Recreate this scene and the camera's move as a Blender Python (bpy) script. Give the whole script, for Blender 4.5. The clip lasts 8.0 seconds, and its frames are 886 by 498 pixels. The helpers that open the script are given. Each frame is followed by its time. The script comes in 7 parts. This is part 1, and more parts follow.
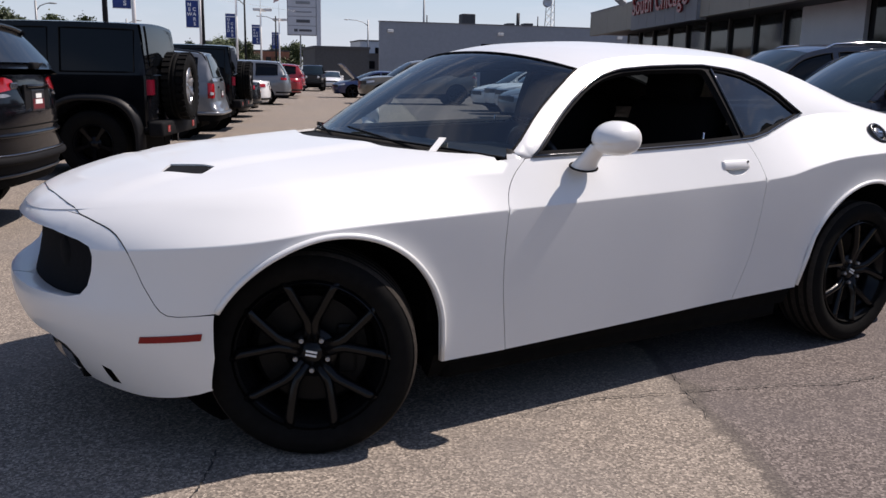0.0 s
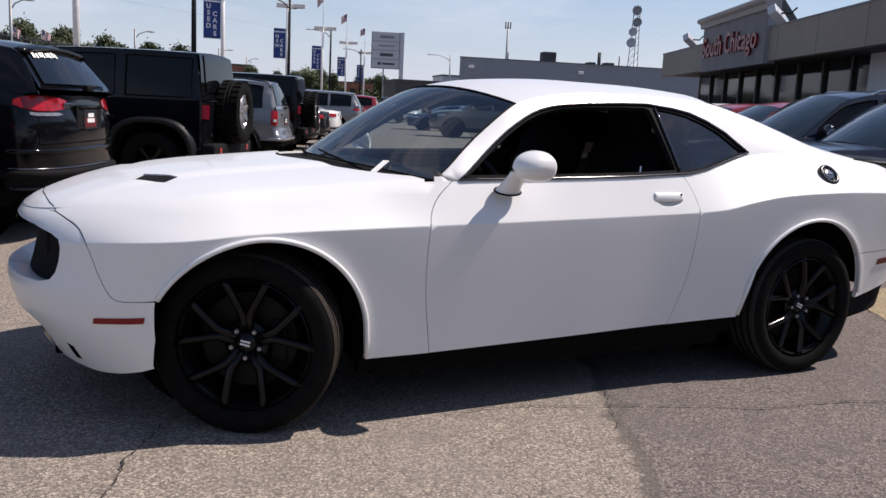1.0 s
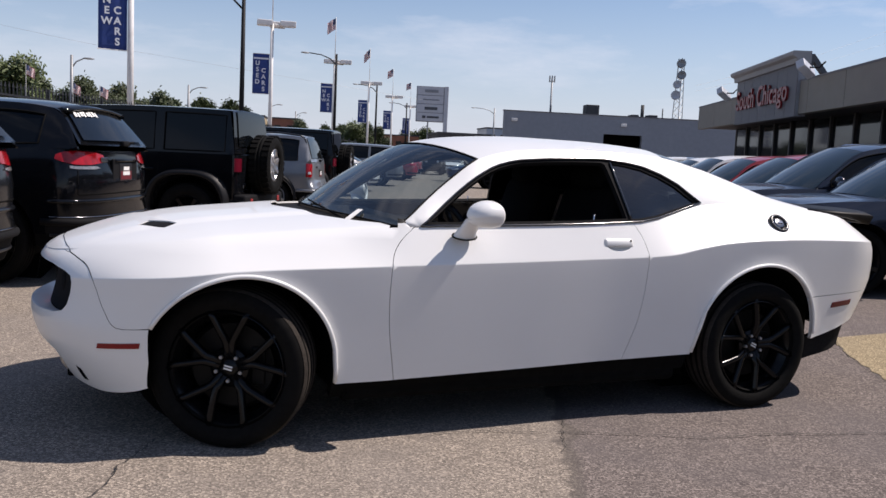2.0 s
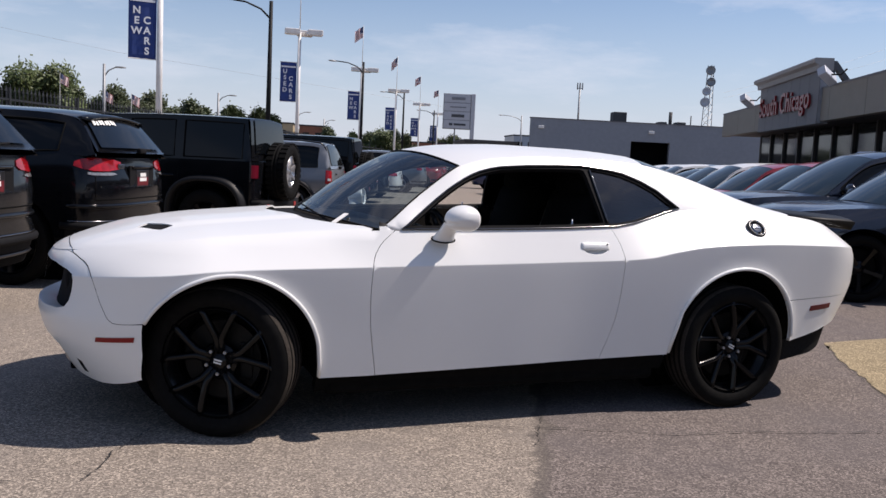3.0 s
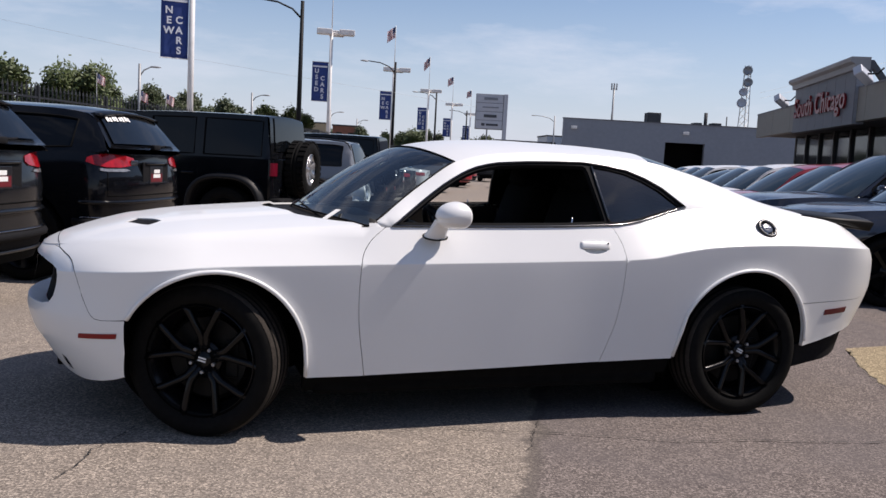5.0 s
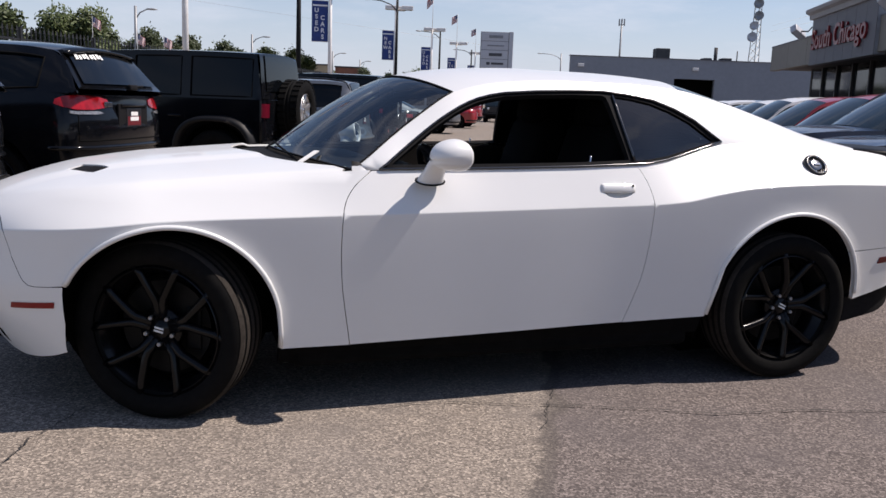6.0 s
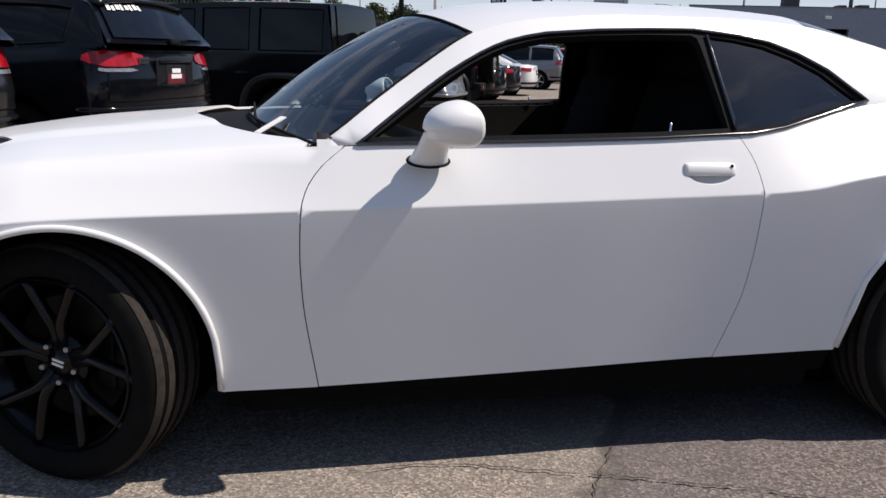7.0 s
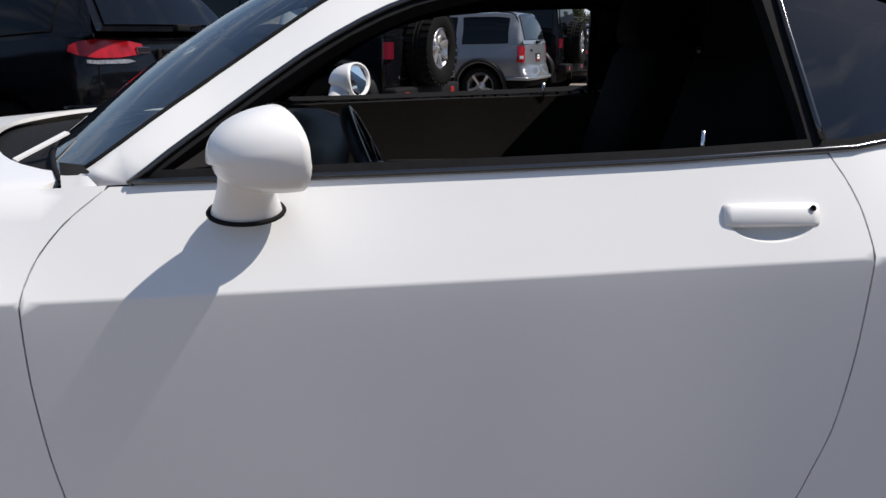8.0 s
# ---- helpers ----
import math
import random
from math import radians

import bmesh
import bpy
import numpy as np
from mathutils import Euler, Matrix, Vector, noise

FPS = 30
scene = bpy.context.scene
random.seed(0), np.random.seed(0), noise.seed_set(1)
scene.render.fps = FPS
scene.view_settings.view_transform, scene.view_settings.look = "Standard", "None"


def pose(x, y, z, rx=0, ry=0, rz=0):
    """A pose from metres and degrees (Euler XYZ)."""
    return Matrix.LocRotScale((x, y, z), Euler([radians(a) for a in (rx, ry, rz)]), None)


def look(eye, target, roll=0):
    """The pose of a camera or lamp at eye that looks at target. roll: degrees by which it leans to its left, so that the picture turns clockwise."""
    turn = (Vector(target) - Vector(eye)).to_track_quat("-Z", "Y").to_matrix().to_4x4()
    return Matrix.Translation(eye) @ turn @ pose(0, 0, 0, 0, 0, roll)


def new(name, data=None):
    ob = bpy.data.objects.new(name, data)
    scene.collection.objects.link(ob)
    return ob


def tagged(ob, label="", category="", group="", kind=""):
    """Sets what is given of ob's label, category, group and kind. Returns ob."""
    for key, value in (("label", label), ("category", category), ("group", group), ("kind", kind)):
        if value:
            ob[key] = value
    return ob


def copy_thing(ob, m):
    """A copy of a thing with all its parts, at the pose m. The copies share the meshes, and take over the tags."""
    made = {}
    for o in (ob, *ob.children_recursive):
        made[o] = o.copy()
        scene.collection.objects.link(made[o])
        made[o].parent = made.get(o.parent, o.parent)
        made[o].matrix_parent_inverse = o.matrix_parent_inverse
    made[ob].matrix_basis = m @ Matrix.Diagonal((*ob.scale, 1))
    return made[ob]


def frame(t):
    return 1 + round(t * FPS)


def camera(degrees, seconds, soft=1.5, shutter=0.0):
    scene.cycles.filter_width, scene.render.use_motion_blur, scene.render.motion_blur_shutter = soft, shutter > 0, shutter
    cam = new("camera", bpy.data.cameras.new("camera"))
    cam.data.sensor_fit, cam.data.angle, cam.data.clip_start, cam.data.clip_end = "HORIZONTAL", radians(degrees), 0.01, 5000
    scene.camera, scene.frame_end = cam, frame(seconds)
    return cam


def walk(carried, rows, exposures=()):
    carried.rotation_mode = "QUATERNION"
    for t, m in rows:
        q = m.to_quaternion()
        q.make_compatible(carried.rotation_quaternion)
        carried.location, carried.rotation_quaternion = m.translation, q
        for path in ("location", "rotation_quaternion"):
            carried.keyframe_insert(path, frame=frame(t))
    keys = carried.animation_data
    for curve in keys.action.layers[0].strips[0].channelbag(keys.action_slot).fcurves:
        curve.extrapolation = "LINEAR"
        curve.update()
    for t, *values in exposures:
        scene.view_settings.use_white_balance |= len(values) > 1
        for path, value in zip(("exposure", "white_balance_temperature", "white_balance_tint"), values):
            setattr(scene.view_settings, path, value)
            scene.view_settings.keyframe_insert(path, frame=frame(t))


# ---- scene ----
cam = camera(55.2, 8.0)
WHITE = [(0.0, 0.15, 6750, 18), (6.0, 0.15, 6750, 18), (8.0, 0.15, 6700, 13)]
PATH = [
    (0, (-2.514, -3.385, 1.289), (-1.493, -1.711, 0.887), 1.1),
    (0.5, (-2.381, -3.69, 1.288), (-1.464, -1.945, 0.939), 1.7),
    (1, (-2.184, -3.979, 1.29), (-1.316, -2.206, 0.961), 2.9),
    (1.5, (-2.02, -4.253, 1.308), (-1.219, -2.438, 1.046), 3.9),
    (2, (-2.028, -4.539, 1.324), (-1.258, -2.705, 1.109), 2.8),
    (2.2, (-2.023, -4.624, 1.335), (-1.266, -2.784, 1.123), 2.9),
    (3.3, (-1.829, -4.847, 1.333), (-1.153, -2.975, 1.136), 2.8),
    (3.5, (-1.801, -4.852, 1.327), (-1.151, -2.971, 1.132), 2.9),
    (4, (-1.746, -4.85, 1.328), (-1.115, -2.962, 1.136), 3.1),
    (4.5, (-1.689, -4.833, 1.323), (-1.056, -2.945, 1.13), 3.1),
    (4.7, (-1.678, -4.831, 1.321), (-1.044, -2.944, 1.123), 3.1),
    (5.8, (-1.51, -4.348, 1.301), (-0.87, -2.474, 1.014), 3.3),
    (6, (-1.428, -4.213, 1.276), (-0.809, -2.342, 0.936), 2.2),
    (6.3, (-1.238, -3.963, 1.274), (-0.712, -2.07, 0.899), 1.1),
    (6.5, (-1.113, -3.81, 1.268), (-0.685, -1.903, 0.842), 0.5),
    (7, (-0.813, -3.296, 1.255), (-0.447, -1.381, 0.808), 1.5),
    (7.5, (-0.485, -2.783, 1.244), (-0.284, -0.849, 0.776), -0.3),
    (8, (-0.182, -2.288, 1.232), (-0.06, -0.353, 0.745), -0.3),
]
walk(cam, [(t, look(eye, target, roll)) for t, eye, target, roll in PATH], WHITE)

# ---- light ----
SUN_TO = Vector((0.68, -0.125, 1.0)).normalized()
world = bpy.data.worlds.new("sky")
scene.world = world
world.use_nodes = True
wn, wl = world.node_tree.nodes, world.node_tree.links
wn.clear()
sky = wn.new("ShaderNodeTexSky")
sky.sky_type = "NISHITA"
sky.sun_disc = False
sky.sun_elevation = math.asin(SUN_TO.z)
sky.sun_rotation = math.atan2(SUN_TO.x, SUN_TO.y)
sky.air_density, sky.dust_density, sky.ozone_density = 1.0, 0.25, 3.5
# thin high cloud in the whole sky
geo = wn.new("ShaderNodeTexCoord")
stretch = wn.new("ShaderNodeMapping")
stretch.inputs["Scale"].default_value = (1.6, 1.6, 7.0)
cloud = wn.new("ShaderNodeTexNoise")
cloud.inputs["Scale"].default_value = 2.2
cloud.inputs["Detail"].default_value = 7
cloud.inputs["Roughness"].default_value = 0.62
cramp = wn.new("ShaderNodeValToRGB")
cramp.color_ramp.elements[0].position, cramp.color_ramp.elements[1].position = 0.50, 0.80
cramp.color_ramp.elements[1].color = (0.5, 0.5, 0.5, 1)
cmix = wn.new("ShaderNodeMixRGB")
cmix.inputs["Color2"].default_value = (9.0, 9.2, 9.6, 1)
wbg = wn.new("ShaderNodeBackground")
wbg.inputs["Strength"].default_value = 0.104
wout = wn.new("ShaderNodeOutputWorld")
wl.new(geo.outputs["Generated"], stretch.inputs["Vector"])
wl.new(stretch.outputs["Vector"], cloud.inputs["Vector"])
wl.new(cloud.outputs["Fac"], cramp.inputs["Fac"])
wl.new(cramp.outputs["Color"], cmix.inputs["Fac"])
wl.new(sky.outputs["Color"], cmix.inputs["Color1"])
split = wn.new("ShaderNodeSeparateXYZ")
wl.new(geo.outputs["Generated"], split.inputs["Vector"])
fade = wn.new("ShaderNodeMapRange")
fade.interpolation_type = "SMOOTHSTEP"
fade.inputs["From Min"].default_value, fade.inputs["From Max"].default_value = -0.02, 0.22
fade.inputs["To Min"].default_value, fade.inputs["To Max"].default_value = 0.80, 0.0
wl.new(split.outputs["Z"], fade.inputs["Value"])
haze = wn.new("ShaderNodeMixRGB")
haze.inputs["Color2"].default_value = (4.9, 5.7, 7.0, 1)
wl.new(fade.outputs["Result"], haze.inputs["Fac"])
wl.new(cmix.outputs["Color"], haze.inputs["Color1"])
wl.new(haze.outputs["Color"], wbg.inputs["Color"])
wl.new(wbg.outputs["Background"], wout.inputs["Surface"])
sun_data = bpy.data.lights.new("sun", "SUN")
sun_data.energy, sun_data.angle, sun_data.color = 4.85, radians(0.53), (1.0, 0.95, 0.87)
sun = new("sun", sun_data)
sun.matrix_world = look(SUN_TO * 60, (0, 0, 0))


# ---- materials ----
def material(name, color, rough=0.5, metal=0.0, coat=0.0, vary=0.0, grain=40.0, bump=0.0, bump_scale=120.0, stain=0.0,
             stain_scale=1.5, stain_color=(0.05, 0.045, 0.04), random=0.0, spec=0.5):
    """A procedural surface: fine grain, broad stains and fine relief, all in metres."""
    m = bpy.data.materials.new(name)
    m.use_nodes = True
    n, l = m.node_tree.nodes, m.node_tree.links
    b = n["Principled BSDF"]
    b.inputs["Base Color"].default_value = (*color, 1)
    b.inputs["Roughness"].default_value = rough
    b.inputs["Metallic"].default_value = metal
    b.inputs["Coat Weight"].default_value = coat
    b.inputs["Coat Roughness"].default_value = 0.04
    b.inputs["Specular IOR Level"].default_value = spec
    tc = n.new("ShaderNodeTexCoord")
    out = None
    if vary > 0 or random > 0:
        t = n.new("ShaderNodeTexNoise")
        t.inputs["Scale"].default_value, t.inputs["Detail"].default_value = grain, 6
        l.new(tc.outputs["Object"], t.inputs["Vector"])
        hsv = n.new("ShaderNodeHueSaturation")
        hsv.inputs["Color"].default_value = (*color, 1)
        mr = n.new("ShaderNodeMapRange")
        mr.inputs["From Min"].default_value, mr.inputs["From Max"].default_value = 0.3, 0.7
        mr.inputs["To Min"].default_value, mr.inputs["To Max"].default_value = 1 - vary, 1 + vary
        l.new(t.outputs["Fac"], mr.inputs["Value"])
        l.new(mr.outputs["Result"], hsv.inputs["Value"])
        out = hsv.outputs["Color"]
        if random > 0:
            info = n.new("ShaderNodeObjectInfo")
            mm = n.new("ShaderNodeMapRange")
            mm.inputs["To Min"].default_value, mm.inputs["To Max"].default_value = 1 - random, 1 + random
            l.new(info.outputs["Random"], mm.inputs["Value"])
            mu = n.new("ShaderNodeMath")
            mu.operation = "MULTIPLY"
            l.new(mr.outputs["Result"], mu.inputs[0])
            l.new(mm.outputs["Result"], mu.inputs[1])
            l.new(mu.outputs["Value"], hsv.inputs["Value"])
    if stain > 0:
        s = n.new("ShaderNodeTexNoise")
        s.inputs["Scale"].default_value, s.inputs["Detail"].default_value = stain_scale, 5
        l.new(tc.outputs["Object"], s.inputs["Vector"])
        r = n.new("ShaderNodeMapRange")
        r.inputs["From Min"].default_value, r.inputs["From Max"].default_value = 0.48, 0.72
        r.inputs["To Max"].default_value = stain
        l.new(s.outputs["Fac"], r.inputs["Value"])
        mx = n.new("ShaderNodeMixRGB")
        mx.inputs["Color1"].default_value = (*color, 1)
        mx.inputs["Color2"].default_value = (*stain_color, 1)
        if out is not None:
            l.new(out, mx.inputs["Color1"])
        l.new(r.outputs["Result"], mx.inputs["Fac"])
        out = mx.outputs["Color"]
    if out is not None:
        l.new(out, b.inputs["Base Color"])
    if bump > 0:
        bt = n.new("ShaderNodeTexNoise")
        bt.inputs["Scale"].default_value, bt.inputs["Detail"].default_value = bump_scale, 3
        l.new(tc.outputs["Object"], bt.inputs["Vector"])
        bp = n.new("ShaderNodeBump")
        bp.inputs["Strength"].default_value, bp.inputs["Distance"].default_value = min(1.0, bump), 0.01
        l.new(bt.outputs["Fac"], bp.inputs["Height"])
        l.new(bp.outputs["Normal"], b.inputs["Normal"])
    return m


def glass_material(name, tint, density, rough=0.0, ior=1.5):
    """Window glass: a tinted clear pane with a glossy face."""
    m = bpy.data.materials.new(name)
    m.use_nodes = True
    n, l = m.node_tree.nodes, m.node_tree.links
    n.clear()
    tr = n.new("ShaderNodeBsdfTransparent")
    tr.inputs["Color"].default_value = (*[density * c for c in tint], 1)
    gl = n.new("ShaderNodeBsdfGlossy")
    gl.inputs["Roughness"].default_value = rough
    fr = n.new("ShaderNodeFresnel")
    fr.inputs["IOR"].default_value = ior
    mx = n.new("ShaderNodeMixShader")
    o = n.new("ShaderNodeOutputMaterial")
    l.new(fr.outputs["Fac"], mx.inputs["Fac"])
    l.new(tr.outputs["BSDF"], mx.inputs[1])
    l.new(gl.outputs["BSDF"], mx.inputs[2])
    l.new(mx.outputs["Shader"], o.inputs["Surface"])
    return m


M = {}
M["white_paint"] = material("white_paint", (0.733, 0.742, 0.738), 0.36, coat=0.4, vary=0.012, grain=3, stain=0.04, stain_scale=2.2, stain_color=(0.5, 0.47, 0.42))
M["black_paint"] = material("black_paint", (0.0035, 0.004, 0.0055), 0.10, spec=0.27, vary=0.2, grain=5, stain=0.05, stain_scale=4, stain_color=(0.06, 0.055, 0.05))
M["granite_paint"] = material("granite_paint", (0.007, 0.008, 0.010), 0.14, spec=0.32, vary=0.15, grain=6, stain=0.05, stain_scale=4, stain_color=(0.06, 0.055, 0.05))
M["navy_paint"] = material("navy_paint", (0.008, 0.011, 0.022), 0.22, coat=0.6, vary=0.2, grain=5, stain=0.04, stain_scale=4, stain_color=(0.1, 0.1, 0.1))
M["silver_paint"] = material("silver_paint", (0.17, 0.18, 0.195), 0.32, metal=0.35, coat=0.6, vary=0.05, grain=4)
M["red_paint"] = material("red_paint", (0.30, 0.012, 0.018), 0.3, coat=0.9, vary=0.08, grain=5)
M["blue_paint"] = material("blue_paint", (0.008, 0.02, 0.075), 0.3, coat=0.5, vary=0.08, grain=5)
M["bronze_paint"] = material("bronze_paint", (0.13, 0.115, 0.09), 0.35, metal=0.3, coat=0.8, vary=0.06, grain=5)
M["far_white"] = material("far_white", (0.72, 0.72, 0.72), 0.35, coat=0.6, vary=0.02, grain=4)
M["trim_black"] = material("trim_black", (0.009, 0.009, 0.010), 0.8, vary=0.2, grain=60, bump=0.03, bump_scale=500, spec=0.12)
M["trim_gloss"] = material("trim_gloss", (0.012, 0.012, 0.013), 0.16, coat=1.0, vary=0.15, grain=40, spec=0.6)
M["flare_black"] = material("flare_black", (0.008, 0.008, 0.009), 0.5, spec=0.25, vary=0.2, grain=40, bump=0.03, bump_scale=400)
M["satin_black"] = material("satin_black", (0.010, 0.010, 0.012), 0.3, vary=0.15, grain=30)
M["spoiler_black"] = material("spoiler_black", (0.005, 0.005, 0.0055), 0.5, spec=0.15, vary=0.15, grain=30, bump=0.02, bump_scale=400)
M["gloss_black"] = material("gloss_black", (0.004, 0.004, 0.005), 0.22, spec=0.22, vary=0.2, grain=20, stain=0.2, stain_scale=9, stain_color=(0.009, 0.0088, 0.0085))
M["wheel_black"] = material("wheel_black", (0.0035, 0.0035, 0.004), 0.19, spec=0.22, coat=0.0, vary=0.2, grain=20, stain=0.15, stain_scale=9, stain_color=(0.014, 0.0138, 0.0135))
M["rubber"] = material("rubber", (0.005, 0.0049, 0.0048), 0.8, spec=0.10, vary=0.25, grain=40, bump=0.15, bump_scale=300, stain=0.3, stain_scale=7, stain_color=(0.012, 0.011, 0.010))
M["tread"] = material("tread", (0.030, 0.025, 0.021), 0.85, spec=0.2, vary=0.3, grain=60, bump=0.3, bump_scale=250, stain=0.4, stain_scale=12, stain_color=(0.055, 0.046, 0.038))
M["well_black"] = material("well_black", (0.004, 0.004, 0.004), 0.95, spec=0.1, vary=0.3, grain=20)
M["chrome"] = material("chrome", (0.75, 0.75, 0.76), 0.12, metal=1.0, vary=0.03, grain=30)
M["dark_chrome"] = material("dark_chrome", (0.22, 0.22, 0.23), 0.22, metal=1.0, vary=0.06, grain=30)
M["steel"] = material("steel", (0.38, 0.37, 0.36), 0.4, metal=1.0, vary=0.1, grain=30, stain=0.3, stain_scale=10, stain_color=(0.12, 0.08, 0.05))
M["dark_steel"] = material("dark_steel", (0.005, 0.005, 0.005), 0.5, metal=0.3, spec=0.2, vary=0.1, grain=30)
M["silver_rim"] = material("silver_rim", (0.5, 0.5, 0.51), 0.28, metal=0.8, vary=0.06, grain=20)
M["mirror"] = material("mirror", (0.85, 0.86, 0.87), 0.03, metal=1.0)
M["red_lens"] = material("red_lens", (0.29, 0.005, 0.009), 0.16, coat=0.15, vary=0.35, grain=14, spec=0.4)
M["marker_red"] = material("marker_red", (0.21, 0.008, 0.008), 0.3, spec=0.3, vary=0.10, grain=80)
M["marker_dark"] = material("marker_dark", (0.10, 0.003, 0.012), 0.25, spec=0.35, vary=0.10, grain=80)
M["clear_lens"] = material("clear_lens", (0.55, 0.56, 0.58), 0.12, metal=0.3, coat=0.9, vary=0.15, grain=90)
M["reverse_lens"] = material("reverse_lens", (0.22, 0.22, 0.23), 0.2, metal=0.3, coat=0.4, vary=0.5, grain=70)
M["dark_glass"] = material("dark_glass", (0.0035, 0.0045, 0.006), 0.05, vary=0.1, grain=3, spec=0.24)
M["mid_glass"] = material("mid_glass", (0.018, 0.030, 0.038), 0.05, coat=0.1, vary=0.15, grain=2, spec=0.45)
M["clear_glass"] = glass_material("clear_glass", (0.78, 0.96, 1.0), 0.58, ior=1.95)
M["tinted_glass"] = glass_material("tinted_glass", (0.75, 0.9, 1.0), 0.05, ior=1.8)
M["seat_cloth"] = material("seat_cloth", (0.006, 0.006, 0.0065), 0.95, spec=0.1, vary=0.2, grain=120, bump=0.3, bump_scale=600)
M["dash_plastic"] = material("dash_plastic", (0.012, 0.012, 0.013), 0.6, spec=0.25, vary=0.1, grain=80, bump=0.1, bump_scale=500)
M["door_card"] = material("door_card", (0.020, 0.018, 0.017), 0.65, spec=0.15, vary=0.1, grain=60, bump=0.1, bump_scale=400)
M["paper"] = material("paper", (0.75, 0.75, 0.73), 0.7, vary=0.03, grain=20)
M["plate_red"] = material("plate_red", (0.13, 0.008, 0.013), 0.4, vary=0.1, grain=30)
M["pole_white"] = material("pole_white", (0.72, 0.71, 0.69), 0.5, vary=0.05, grain=8, stain=0.25, stain_scale=3, stain_color=(0.35, 0.3, 0.25))
M["pole_dark"] = material("pole_dark", (0.006, 0.007, 0.009), 0.6, spec=0.2, vary=0.15, grain=10)
M["pole_grey"] = material("pole_grey", (0.26, 0.27, 0.28), 0.5, metal=0.4, vary=0.1, grain=10)
M["banner_blue"] = material("banner_blue", (0.016, 0.045, 0.20), 0.7, vary=0.12, grain=6, bump=0.2, bump_scale=30)
M["banner_white"] = material("banner_white", (0.72, 0.74, 0.78), 0.7, vary=0.04, grain=10)
M["flag_red"] = material("flag_red", (0.36, 0.07, 0.075), 0.75, vary=0.1, grain=12)
M["flag_white"] = material("flag_white", (0.75, 0.74, 0.73), 0.75, vary=0.05, grain=12)
M["flag_blue"] = material("flag_blue", (0.06, 0.075, 0.15), 0.75, vary=0.1, grain=12)
M["sign_red"] = material("sign_red", (0.20, 0.009, 0.014), 0.4, coat=0.2, vary=0.08, grain=10)
M["cornice_grey"] = material("cornice_grey", (0.27, 0.265, 0.265), 0.6, vary=0.05, grain=3, stain=0.2, stain_scale=1.2, stain_color=(0.19, 0.18, 0.17))
M["sign_panel"] = material("sign_panel", (0.46, 0.48, 0.52), 0.45, vary=0.04, grain=3)
M["sign_dark"] = material("sign_dark", (0.06, 0.065, 0.075), 0.5, vary=0.1, grain=10)
M["sign_mid"] = material("sign_mid", (0.22, 0.235, 0.26), 0.5, vary=0.1, grain=6)
M["facade_beige"] = material("facade_beige", (0.195, 0.178, 0.15), 0.6, vary=0.05, grain=2.5, stain=0.25, stain_scale=0.9, stain_color=(0.19, 0.17, 0.145))
M["facade_grey"] = material("facade_grey", (0.13, 0.13, 0.142), 0.6, vary=0.04, grain=2.5, stain=0.15, stain_scale=0.8, stain_color=(0.15, 0.15, 0.16))
M["stucco_grey"] = material("stucco_grey", (0.24, 0.26, 0.29), 0.8, vary=0.05, grain=4, stain=0.2, stain_scale=0.35, stain_color=(0.15, 0.16, 0.18), bump=0.04, bump_scale=20)
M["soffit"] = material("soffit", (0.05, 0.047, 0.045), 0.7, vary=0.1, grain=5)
M["mullion"] = material("mullion", (0.035, 0.033, 0.032), 0.5, vary=0.1, grain=10)
M["store_glass"] = material("store_glass", (0.020, 0.023, 0.025), 0.06, vary=0.6, grain=0.8, spec=0.26, stain=0.6, stain_scale=0.5, stain_color=(0.012, 0.012, 0.012))
M["roof_dark"] = material("roof_dark", (0.06, 0.06, 0.062), 0.8, vary=0.15, grain=5)
M["brick_far"] = material("brick_far", (0.26, 0.105, 0.065), 0.85, vary=0.2, grain=1.2, stain=0.3, stain_scale=0.3, stain_color=(0.2, 0.13, 0.09))
M["tan_far"] = material("tan_far", (0.42, 0.34, 0.22), 0.85, vary=0.1, grain=1.2)
M["bark"] = material("bark", (0.10, 0.075, 0.055), 0.9, vary=0.3, grain=15, bump=0.5, bump_scale=40)
M["leaf"] = material("leaf", (0.058, 0.080, 0.022), 0.6, vary=0.35, grain=1.5, random=0.2)
M["leaf_dark"] = material("leaf_dark", (0.043, 0.062, 0.018), 0.65, vary=0.35, grain=1.5, random=0.2)
M["fence"] = material("fence", (0.012, 0.012, 0.013), 0.5, vary=0.2, grain=20)
M["tar"] = material("tar", (0.035, 0.032, 0.029), 0.7, vary=0.25, grain=40, bump=0.3, bump_scale=120)


